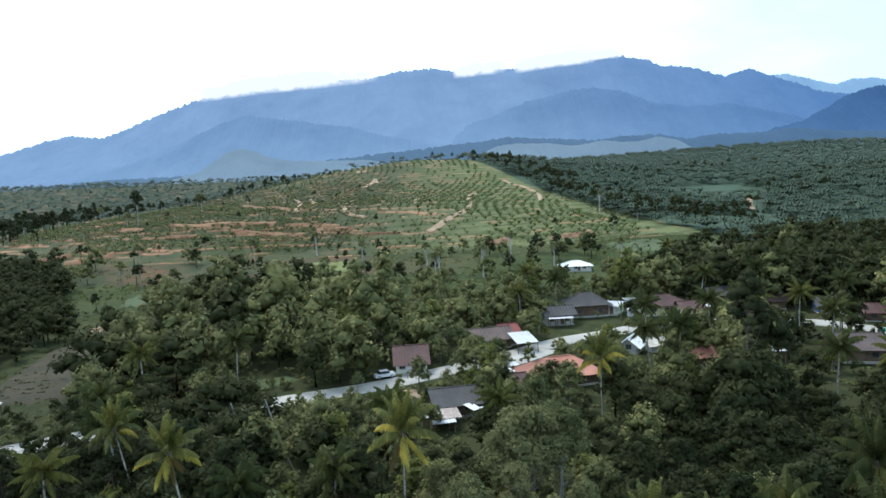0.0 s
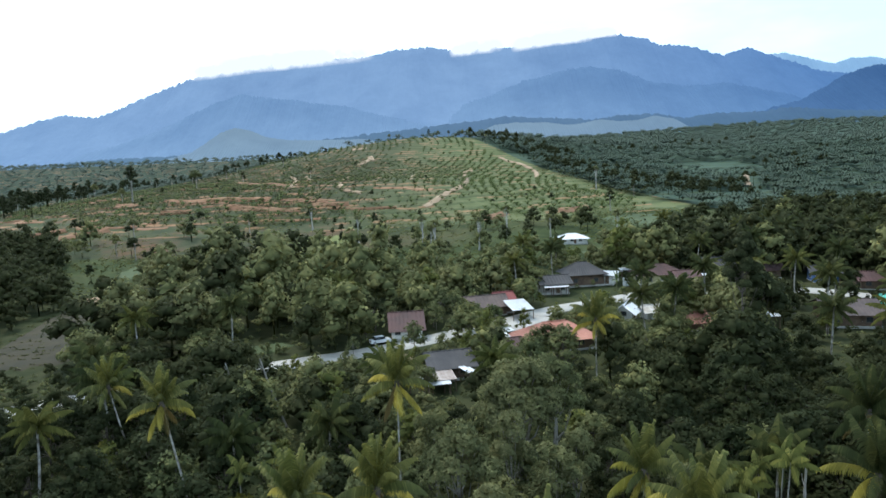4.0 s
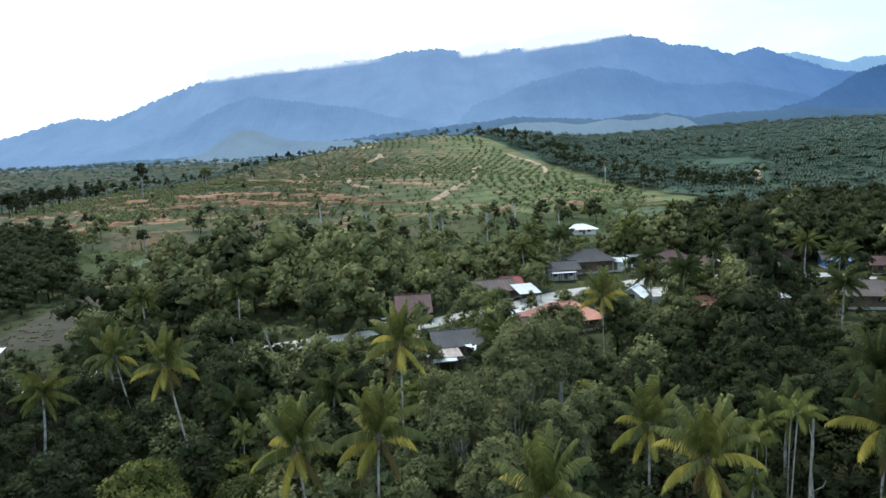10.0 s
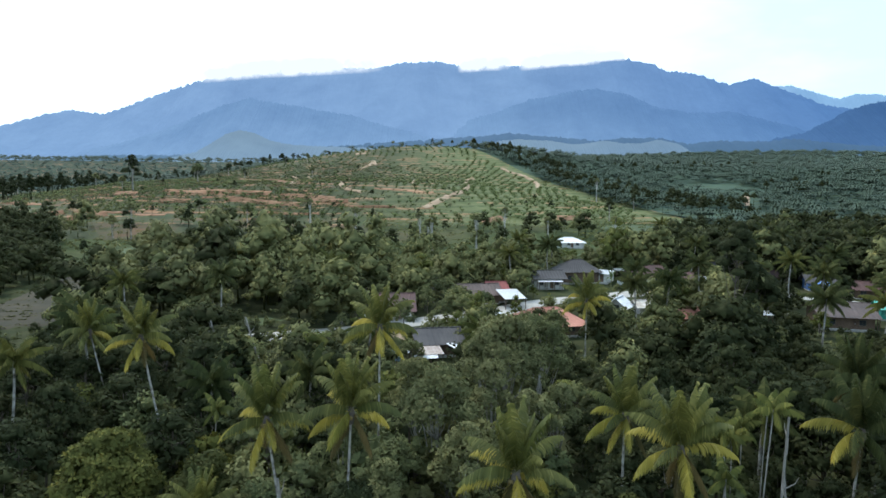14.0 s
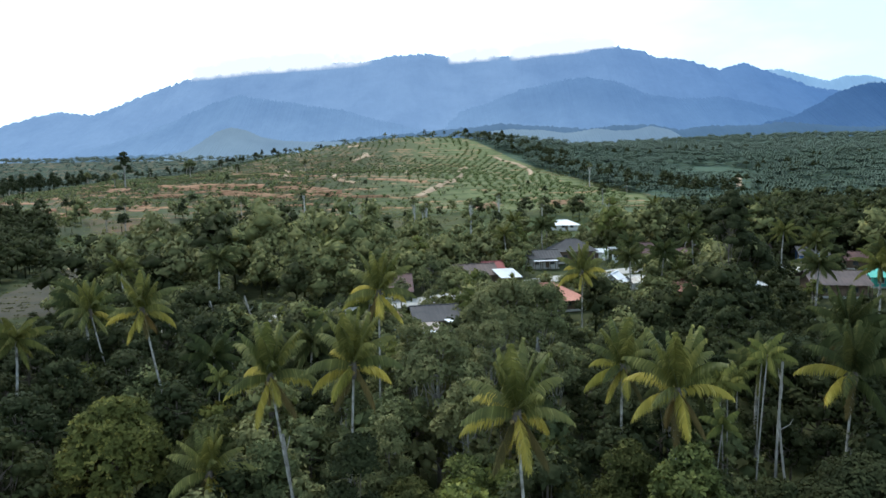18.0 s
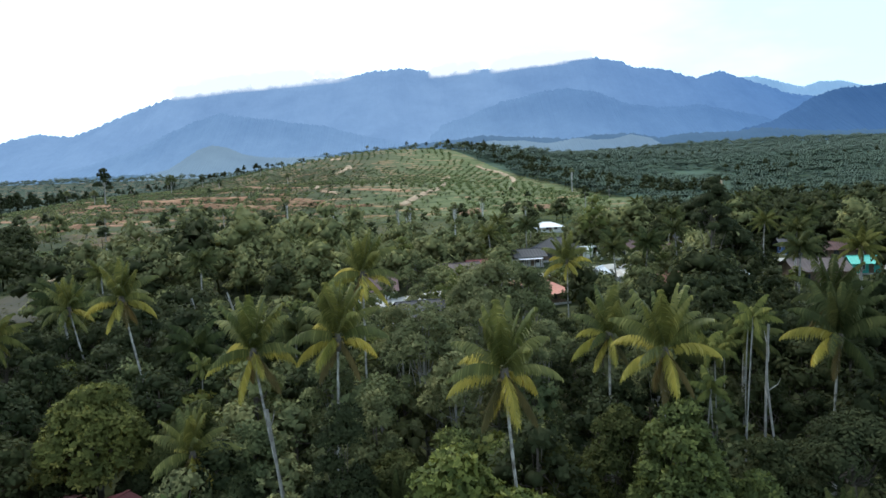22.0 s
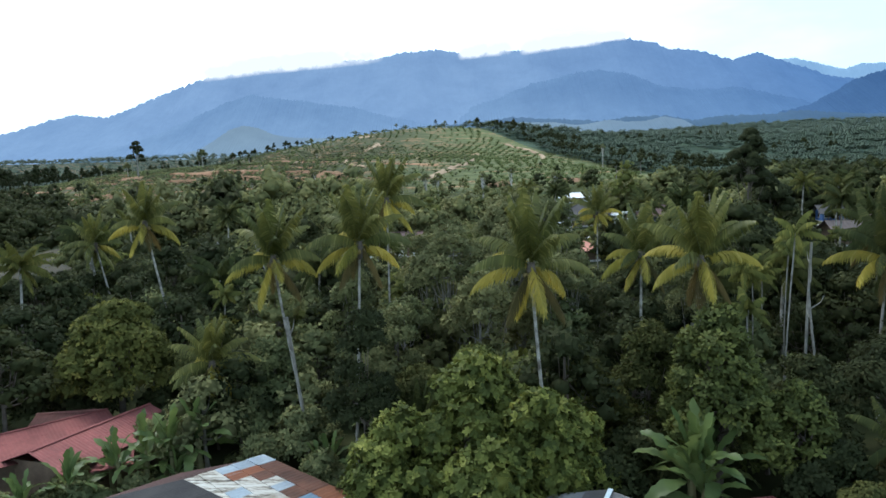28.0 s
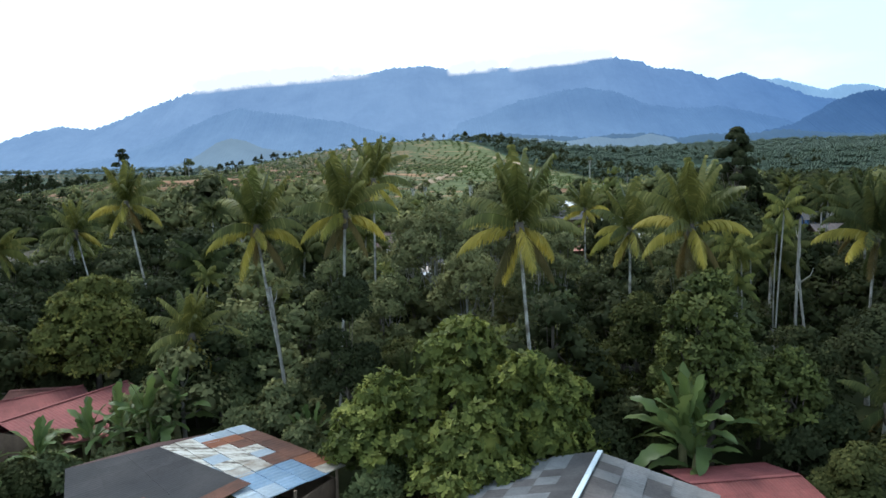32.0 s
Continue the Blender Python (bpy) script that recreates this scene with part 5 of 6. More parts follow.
# ---- bananas ----
def banana_leaf(rng, length, width, rise, droop):
    """A paddle leaf with a grooved midrib and wind-torn edges."""
    n = 15
    s = np.linspace(0, 1, n)
    ang = rise - droop * s ** 1.4
    X = np.concatenate([[0], np.cumsum(np.cos(ang[:-1]))]) * length / (n - 1)
    Z = np.concatenate([[0], np.cumsum(np.sin(ang[:-1]))]) * length / (n - 1)
    wd = width * np.clip(np.sin(np.clip((s - 0.14) / 0.86, 0, 1) * math.pi) ** 0.45, 0.05, 1) * 0.5
    rag = np.where(rng.rand(2, n) < 0.3, rng.uniform(0.45, 0.75, (2, n)), rng.uniform(0.9, 1.1, (2, n)))
    fold = rng.uniform(0.05, 0.40, (2, n)) * wd
    L = np.stack([X, -wd * rag[0], Z + fold[0]], -1)
    M = np.stack([X, 0 * X, Z], -1)
    Rr = np.stack([X, wd * rag[1], Z + fold[1]], -1)
    i = np.arange(n - 1)
    f = np.concatenate([np.stack([i, i + 1, i + n + 1, i + n], -1), np.stack([i + n, i + n + 1, i + 2 * n + 1, i + 2 * n], -1)])
    return np.concatenate([L, M, Rr]), f


rng = np.random.RandomState(5)
BANANA_FORMS = [mesh_from("leaf", *banana_leaf(rng, 2.3, 0.54, r, d), BANANA_LEAF, False) for r, d in ((1.48, 0.35), (1.28, 0.75), (1.05, 1.15), (0.80, 1.45), (0.45, 1.5))]
BANANA_STEM = mesh_from("stem", *tube([(0, 0, 0), (0.05, 0, 0.9), (0, 0.04, 1.9), (0, 0, 2.6)], [0.20, 0.17, 0.13, 0.08], 8), plain_mat("banana_stem", (0.12, 0.13, 0.05), (0.24, 0.22, 0.10), 2.0, 0.7), True)
for x, y, s, n in ((12.6, 34.7, 1.6, 8), (13.8, 35.2, 1.5, 4), (13.0, 34.1, 1.15, 3), (-18.6, 41.4, 1.30, 4), (-17.2, 42.4, 1.40, 5), (-20.2, 41.2, 1.25, 4), (-21.6, 40.4, 1.1, 3), (-23.6, 38.2, 1.0, 3), (-25.2, 36.4, 0.9, 3),
                   (-19.4, 42.2, 1.0, 3), (-18.0, 40.6, 0.8, 3), (-22.4, 41.0, 0.9, 3), (-8.2, 41.0, 0.9, 3), (-9.0, 41.6, 0.75, 2), (-5.9, 46.5, 0.9, 3), (30.0, 118.0, 1.0, 3), (20.0, 160.0, 1.0, 3), (43.0, 171.0, 1.0, 3), (-26.8, 34.6, 0.9, 3)):
    plant = tagged(new("banana_plant"), "banana plant with broad ragged green leaves", "banana plant", "bananas by the houses")
    plant.matrix_basis = spot(x, y, rng.uniform(0, 360), s)
    part("stem", BANANA_STEM, plant)
    n += 9
    for k in range(n):
        q = k / (n - 1)
        form = min(4, int(q * 5))
        part("leaf", BANANA_FORMS[form], plant, "", Matrix.Translation((0, 0, 2.5 - 0.6 * q)) @ pose(0, 0, 0, rng.uniform(-20, 20), rng.uniform(-10, 10), k * 137.5 + rng.uniform(-25, 25)))

# ---- broadleaf trees that stand out ----
rng = np.random.RandomState(21)


def set_tree(x, y, *args, turn=0.0, **kw):
    t = broadleaf(rng, *args, **kw)
    t.matrix_basis = spot(x, y, turn)
    return t


# radius, crown height, foot of the crown, lobes, leaves, leaf length
fruit_lobes = []
for ox, oy, r, h, b, n in ((0.4, 0.6, 4.4, 11.6, 0.6, 34), (-4.2, -0.6, 3.6, 7.6, 0.4, 24), (4.6, -0.4, 4.0, 8.4, 0.4, 26), (0.6, -3.0, 4.0, 6.2, 0.3, 22), (3.4, -1.8, 3.0, 9.8, 0.6, 24)):
    fruit_lobes += [((c[0] + ox, c[1] + oy, c[2]), q) for c, q in crown_lobes(rng, r, h, n, b)]
fruit = tagged(new("tree"), "wide spreading green fruit tree with glossy rosettes", "tree")
fruit.matrix_basis = spot(0.9, 36.8)
part("trunk", mesh_from("trunk", *trunk_and_limbs(rng, fruit_lobes[::4], 6.5, 0.4), BARK_DARK, True), fruit)
part("crown", leafy(rng, "crown", fruit_lobes, LEAF_FRUIT, 48000, 0.34, 0.82, 6), fruit)
set_tree(-27.2, 52.4, 5.6, 12.4, 0.6, 46, 16000, 0.40, LEAF_GOLD, BARK_DARK, "yellow-green tree with a rounded crown", bunch=4, girth=0.3)
set_tree(-19.4, 53.5, 4.6, 8.0, 1.4, 28, 12000, 0.30, LEAF_SHRUB, BARK_DARK, "dense dark green tree with fine leaves", girth=0.28)
set_tree(15.2, 37.8, 3.8, 13.6, 1.0, 40, 12000, 0.36, LEAF_LUSH, BARK_DARK, "leafy bright green tree behind a red roof", bunch=4, girth=0.25)
set_tree(19.4, 37.2, 3.0, 8.6, 0.6, 24, 6500, 0.36, LEAF_LUSH, BARK_DARK, "leafy bright green tree behind a red roof", bunch=4, girth=0.2)
set_tree(29.5, 43.5, 5.4, 9.6, 1.2, 22, 9000, 0.30, LEAF_DARK, BARK_DARK, "tall feathery dark green tree", girth=0.28)
set_tree(19.6, 31.0, 2.3, 5.0, 0.2, 16, 8000, 0.22, LEAF_SHRUB, BARK_DARK, "feathery olive shrub beside a red roof", girth=0.12)
set_tree(22.5, 31.6, 3.0, 4.4, 0.4, 14, 8000, 0.24, LEAF_SHRUB, BARK_DARK, "feathery olive shrub beside a red roof", girth=0.12)
set_tree(-0.4, 55.8, 3.8, 8.0, 8.4, 15, 7500, 0.30, LEAF_OLIVE, BARK_PALE, "slender pale-trunked tree with a thin open crown", girth=0.20, core=0.35, bunch=3)
set_tree(6.4, 67.5, 5.6, 11.0, 8.0, 24, 13000, 0.33, LEAF_OLIVE, BARK_PALE, "forked pale-trunked tree with an open crown", girth=0.3, core=0.45, bunch=3)
set_tree(10.4, 70.0, 4.0, 9.0, 8.4, 15, 7500, 0.33, LEAF_OLIVE, BARK_PALE, "forked pale-trunked tree with an open crown", girth=0.22, core=0.45, bunch=3)
set_tree(3.0, 53.0, 2.8, 6.0, 6.0, 10, 4000, 0.30, LEAF_OLIVE, BARK_PALE, "slender pale-trunked tree with a thin open crown", girth=0.13, core=0.3, bunch=3)
set_tree(-4.0, 52.0, 2.6, 5.5, 5.6, 10, 4000, 0.30, LEAF_OLIVE, BARK_PALE, "slender pale-trunked tree with a thin open crown", girth=0.13, core=0.3, bunch=3)
for x, y, r, h, b in ((1.8, 50.0, 2.4, 7.0, 6.6), (8.2, 56.0, 2.6, 7.5, 7.0), (-2.6, 62.0, 2.8, 8.0, 7.4), (4.4, 59.0, 2.4, 8.0, 7.8), (10.8, 60.0, 2.4, 7.0, 6.6), (-8.6, 56.0, 2.4, 7.0, 6.0), (18.6, 52.0, 2.4, 7.5, 6.0)):
    set_tree(x, y, r, h, b, 10, 3600, 0.30, LEAF_OLIVE, BARK_PALE, "slender pale-trunked tree with a thin open crown", girth=0.15, core=0.25, bunch=3)
set_tree(47.0, 106.6, 3.8, 15.0, 10.4, 22, 11000, 0.40, LEAF_DARK, BARK_DARK, "tall dark emergent tree with an irregular crown", girth=0.2)
set_tree(53.0, 112.0, 4.4, 13.0, 5.0, 20, 10000, 0.40, LEAF_DARK, BARK_DARK, "tall dark emergent tree with an irregular crown", girth=0.2)
set_tree(-15.3, 46.2, 2.8, 4.6, 1.2, 11, 3200, 0.36, LEAF_MID, BARK_DARK, "leafy green tree under the palms", bunch=3, girth=0.18)
set_tree(-10.5, 44.0, 2.4, 4.6, 0.8, 10, 2800, 0.36, LEAF_MID, BARK_DARK, "leafy green tree under the palms", bunch=3, girth=0.16)

for x, y, r, h, m in ((-6.0, 41.6, 3.0, 12.6, LEAF_DARK), (12.8, 44.0, 3.2, 10.4, LEAF_SHRUB), (-4.4, 47.6, 2.8, 11.4, LEAF_OLIVE), (1.6, 46.4, 3.0, 9.0, LEAF_LUSH), (17.4, 42.6, 3.0, 9.6, LEAF_DARK), (-13.6, 48.8, 3.0, 9.0, LEAF_MID), (8.8, 42.0, 3.0, 8.2, LEAF_SHRUB), (-2.6, 44.6, 2.8, 7.6, LEAF_SHRUB), (5.6, 43.6, 3.0, 8.0, LEAF_LUSH), (22.6, 41.6, 3.0, 8.0, LEAF_DARK)):
    set_tree(x, y, r, h, 1.0, 16, 6800, 0.30, m, BARK_DARK, "dense leafy tree standing under the palms", bunch=2, girth=0.16)

# shrubs and small trees close to the houses
for x, y, r, h, m in ((18.6, 34.2, 1.8, 4.2, LEAF_DARK), (20.8, 35.0, 2.0, 5.0, LEAF_DARK), (-27.6, 36.4, 1.8, 3.0, LEAF_MID), (-24.4, 40.0, 1.6, 3.0, LEAF_MID), (-24.0, 36.6, 1.7, 2.6, LEAF_DARK), (-25.8, 35.0, 1.8, 2.6, LEAF_MID), (-22.6, 38.2, 1.4, 2.4, LEAF_MID), (-27.4, 33.6, 1.8, 2.6, LEAF_DARK), (-20.2, 39.6, 1.3, 2.2, LEAF_MID), (-3.4, 33.6, 1.8, 3.0, LEAF_MID), (-4.4, 37.6, 2.0, 4.2, LEAF_MID), (8.6, 36.4, 2.4, 4.6, LEAF_DARK), (10.6, 38.4, 2.6, 5.4, LEAF_DARK), (6.6, 38.6, 2.6, 5.6, LEAF_DARK), (24.6, 35.5, 2.6, 4.6, LEAF_DARK), (-8.6, 39.6, 1.8, 3.6, LEAF_MID),
                      (-2.6, 30.6, 1.5, 2.4, LEAF_DARK), (20.6, 30.0, 2.0, 3.4, LEAF_DARK), (-13.0, 42.6, 1.8, 3.4, LEAF_MID), (-26.0, 34.4, 2.0, 2.8, LEAF_DARK), (-29.5, 35.5, 2.2, 3.2, LEAF_DARK), (27.0, 36.0, 3.0, 6.0, LEAF_DARK), (-22.0, 45.6, 1.8, 3.6, LEAF_MID), (-32.0, 38.0, 2.4, 3.6, LEAF_DARK), (-20.6, 47.6, 2.2, 4.4, LEAF_DARK), (-18.0, 48.2, 2.2, 4.6, LEAF_MID), (-23.6, 52.0, 2.2, 4.0, LEAF_DARK), (-29.4, 52.2, 2.6, 5.2, LEAF_DARK), (-33.0, 51.5, 2.6, 5.4, LEAF_DARK), (-36.0, 46.0, 2.6, 5.0, LEAF_DARK)):
    set_tree(x, y, r, h, 0.3, 12, 3600, 0.32, m, BARK_DARK, "leafy shrub growing close to the houses", bunch=3, girth=0.10)

# tall bare-stemmed trees on the open land below the hill
for x, y, b in ((-34.8, 263, 9.0), (11.5, 241, 9.5), (24.2, 270, 9.0), (-4.2, 228, 10.0), (-9.3, 254, 8.5), (-5.6, 231, 8.0), (38, 246, 8.0), (64, 252, 8.0), (-60, 300, 7.5), (96, 427, 12.0)):
    set_tree(x, y, 2.0, 4.2, b, 8, 420, 0.55, LEAF_OLIVE, BARK_WHITE, "tall tree with a bare white trunk and small crown", girth=0.34, core=0.5)

# bare leaning stems
for x, y, h, lean, g in ((25.6, 47.5, 14.2, 0.3, 0.11), (24.0, 44.8, 11.5, -1.3, 0.10), (-27.0, 90.0, 11.0, -2.6, 0.16), (-35.0, 84.0, 9.0, 1.4, 0.12), (-11.2, 43.8, 11.0, -0.9, 0.13), (-32.5, 92.0, 10.0, -2.2, 0.14), (9.5, 63.5, 12.0, 0.9, 0.13)):
    v, f, top = palm_trunk(rng, h, lean, g)
    stem = tagged(new("bare_trunk", mesh_from("bare_trunk", v, f, BARK_PALE, True)), "bare pale leaning tree trunk", "tree trunk")
    stem.matrix_basis = spot(x, y)
    for k in range(2):
        a = rng.rand() * 6.3
        z = h * (0.80 + 0.08 * k)
        b = np.array([np.interp(z, (0, h), (-lean, 0)), 0, z])
        part("branch", mesh_from("branch", *tube([b, b + (0.6 * math.cos(a), 0.6 * math.sin(a), 0.5), b + (0.8 * math.cos(a), 0.8 * math.sin(a), 1.0)], [g * 0.5, g * 0.3, g * 0.12], 5), BARK_PALE), stem)

# ---- the wood: trees on a jittered grid, with clearings ----
ROAD_LINE = [(-95, 92), (-60, 108), (-32.6, 119.5), (-15.3, 126.3), (-2.4, 133.0), (10.8, 142.0), (26.2, 153.5), (48.2, 164.0), (68, 165), (87.2, 159.2), (97, 149), (112, 128), (135, 100)]


def road_gap(x, y):
    best = 1e9
    for (ax, ay), (bx, by) in zip(ROAD_LINE, ROAD_LINE[1:]):
        t = min(1, max(0, ((x - ax) * (bx - ax) + (y - ay) * (by - ay)) / ((bx - ax) ** 2 + (by - ay) ** 2)))
        best = min(best, math.hypot(x - ax - t * (bx - ax), y - ay - t * (by - ay)))
    return best


# clearings: centre, half widths, tallest growth allowed in them
CLEARINGS = [(-14, 37, 9, 6.5, 0), (6, 30, 8, 6, 0), (-27, 44, 7, 8.5, 0), (15, 32, 4.5, 5, 0), (-1, 105, 7.5, 11, 0), (-9, 133, 8, 11, 0), (-14, 119, 13, 7, 2.5),
             (9, 149, 10, 8, 0), (30, 163, 11, 9, 0), (27, 175, 6, 7, 0), (36, 184, 8, 8, 0), (30, 150, 20, 6, 2.5), (18, 124, 9, 10, 0), (52, 174, 14, 9, 0), (41, 141, 8, 7, 0), (47, 250, 12, 11, 0), (46, 234, 10, 11, 2.5), (50, 205, 16, 10, 5),
             (95, 167, 9, 8, 0), (95, 150, 12, 6, 3), (81, 133, 8, 9, 0), (92, 138, 6, 5, 0), (-94, 157, 9, 38, 0), (-84, 133, 12, 17, 0), (-104, 228, 11, 15, 1.0), (-46, 277, 17, 24, 1.0), (-105, 262, 36, 30, 1.0), (-112, 225, 22, 25, 2.0),
             (-36, 121, 7, 7, 1.5), (-38, 133, 7, 5, 1.5), (74, 186, 8, 6, 0), (84, 174, 6, 5, 0), (54, 120, 5, 5, 0), (0, 4, 14, 14, 0), (8, 82, 6, 6, 2.5), (63, 113, 5, 5, 0), (30, 190, 12, 12, 5), (8, 205, 10, 16, 3), (70, 250, 18, 20, 3), (85, 290, 24, 22, 2.0)]
SPECIMENS = [(1, 36.6, 7.2), (-27.2, 52.4, 5.6), (-19.4, 53.5, 4.6), (15.4, 38.0, 4), (19.6, 37.2, 3), (-6.4, 41.9, 2), (12.2, 44.2, 2), (8.8, 42, 2), (5.6, 43.6, 2), (22.6, 41.6, 2), (-2.6, 44.6, 2), (29.5, 43.5, 5.4), (22.5, 31.6, 3), (4.3, 36, 2), (14.5, 40.9, 2)]


# gardens in front of the houses: place, half width, height over the datum from which the house is screened by trees
GARDENS = [(-83, 122, 9, 27), (-97, 150, 7, 26), (30, 155, 3.5, 33), (45, 162, 4, 34), (0, 131, 3.5, 36), (-1, 106, 4.5, 31), (-9.4, 133, 4.5, 35), (7, 148, 6.0, 34), (14, 145, 3.0, 34), (26, 168, 5, 23), (36, 178, 6, 20),
           (58, 172, 9, 27), (43, 175, 3, 21), (47, 246, 6, 24), (95, 164, 5, 21), (79, 127, 7.5, 24), (92, 134, 4, 25), (103, 156, 5, 21), (16, 119, 4, 31), (24, 119, 3, 22), (75, 184, 4.5, 33), (40, 139, 3.5, 25), (84, 174, 4, 33), (48.4, 128, 2.5, 22),
           (63, 129, 2.5, 26), (20, 149, 3, 34), (38, 157, 4, 34), (-20, 122, 5, 36), (-29, 118.5, 4, 36), (87, 157, 5, 25)]


HOUSE_SPOTS = [(hx, hy + 4, w) for hx, hy, w, _ in GARDENS] + [(30, 163, 6), (-14, 37, 9), (6, 30, 8), (-14, 130, 3), (15, 142, 5)]


def growth_limit(x, y):
    lim = 99.0
    for hx, hy, half, eye in GARDENS:
        r = math.hypot(hx, hy)
        along = r - (x * hx + y * hy) / r
        if -2 < along < 70 and abs(x * hy - y * hx) / r < half + 0.4:
            lim = min(lim, 1.6 + max(0.06, (eye - 6.5) / r) * along if along > 0.3 else 0)
    for cx, cy, rx, ry, h in CLEARINGS:
        if ((x - cx) / rx) ** 2 + ((y - cy) / ry) ** 2 < 1:
            lim = min(lim, h)
    if road_gap(x, y) < (4.5 if x > -38 else 2.9):
        lim = 0
    for cx, cy, r in SPECIMENS:
        if math.hypot(x - cx, y - cy) < r:
            lim = 0
    return lim


rng = np.random.RandomState(33)
KINDS = [("tree with a rounded mid-green crown", LEAF_MID, 3.4, 7.1, 1.5, 17, 1200, 0.42, 0.84, 3), ("dark green dense broadleaf tree", LEAF_DARK, 3.6, 7.8, 1.6, 18, 1200, 0.40, 0.86, 1),
         ("light green leafy young tree", LEAF_LIGHT, 2.9, 6.4, 1.4, 14, 1050, 0.48, 0.78, 5), ("olive-green tree with a loose crown", LEAF_OLIVE, 3.2, 7.5, 1.7, 15, 1050, 0.44, 0.66, 5),
         ("tall dark green forest tree", LEAF_DARK, 3.8, 9.7, 2.3, 20, 1200, 0.46, 0.84, 4), ("mid-green tree with an uneven crown", LEAF_MID, 3.0, 8.4, 1.8, 16, 1100, 0.46, 0.76, 5),
         ("olive-green tree with a rounded crown", LEAF_OLIVE, 3.4, 6.5, 1.3, 17, 1100, 0.40, 0.84, 1), ("mid-green tree with a broad crown", LEAF_MID, 4.0, 7.0, 1.4, 19, 1200, 0.48, 0.84, 5)]
protos = [None] * len(KINDS)
spots_near, spots_far = [], []
for gy_ in np.arange(42, 300, 5.0):
    cell = 4.7 if gy_ < 100 else 5.2 if gy_ < 190 else 6.2
    half = 0.74 * gy_ + 8
    for gx_ in np.arange(-half, half, cell):
        x, y = gx_ + rng.uniform(-0.45, 0.45) * cell, gy_ + rng.uniform(-2.3, 2.3)
        lim = growth_limit(x, y)
        k = rng.randint(len(KINDS))
        # Dark species dominate the sides; their leaf colour also imitates lens vignetting.
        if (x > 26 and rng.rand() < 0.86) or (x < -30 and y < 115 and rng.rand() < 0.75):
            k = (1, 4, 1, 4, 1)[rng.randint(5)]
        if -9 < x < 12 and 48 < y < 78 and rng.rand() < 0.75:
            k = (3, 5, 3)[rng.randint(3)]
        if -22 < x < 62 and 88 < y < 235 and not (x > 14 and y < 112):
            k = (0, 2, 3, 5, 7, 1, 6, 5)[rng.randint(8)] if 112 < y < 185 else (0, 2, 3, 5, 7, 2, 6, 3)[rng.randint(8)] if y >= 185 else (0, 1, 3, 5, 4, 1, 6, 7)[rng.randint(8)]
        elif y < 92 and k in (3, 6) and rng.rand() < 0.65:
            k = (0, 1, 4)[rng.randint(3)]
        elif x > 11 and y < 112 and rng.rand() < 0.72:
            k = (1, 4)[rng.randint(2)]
        s = rng.uniform(0.62, 1.3) * (1.15 if x > 35 else 0.95)
        if y < 60:
            s *= 1.02 if y > 44 else 0.85
        if -82 < x < -12 and 125 < y < 226 + 8 * math.sin(x * 0.13):
            s *= rng.uniform(1.15, 1.75)
            k = (1, 4, 0, 6)[rng.randint(4)] if x < -46 else (0, 5, 7, 4, 0)[rng.randint(5)]
            if rng.rand() < (0.42 if y > 150 else 0.25):
                continue
        high = (KINDS[k][3] * 0.95 + KINDS[k][4]) * s
        if lim < 1:
            continue
        if rng.rand() > 0.02:
            s *= min(1.0, lim / high)
        if y > 222 and -75 < x < 135:
            s *= 0.78
            if rng.rand() < 0.62:
                continue
        lean_ = x / y
        if lean_ < -0.58:
            k = (1, 4)[rng.randint(2)]
        elif lean_ < -0.45 and y > 150:
            if rng.rand() < 0.88:
                continue
        elif x < -12 and y > 226 + 8 * math.sin(x * 0.13) and rng.rand() < 0.9:
            continue
        elif x < 30 and y > 195 and rng.rand() < 0.5:
            continue
        if x > 34 and 88 < y < 200:
            s *= 1.18
        (spots_near if y < 86 else spots_far).append((x, y, k, s, rng.uniform(0, 360)))
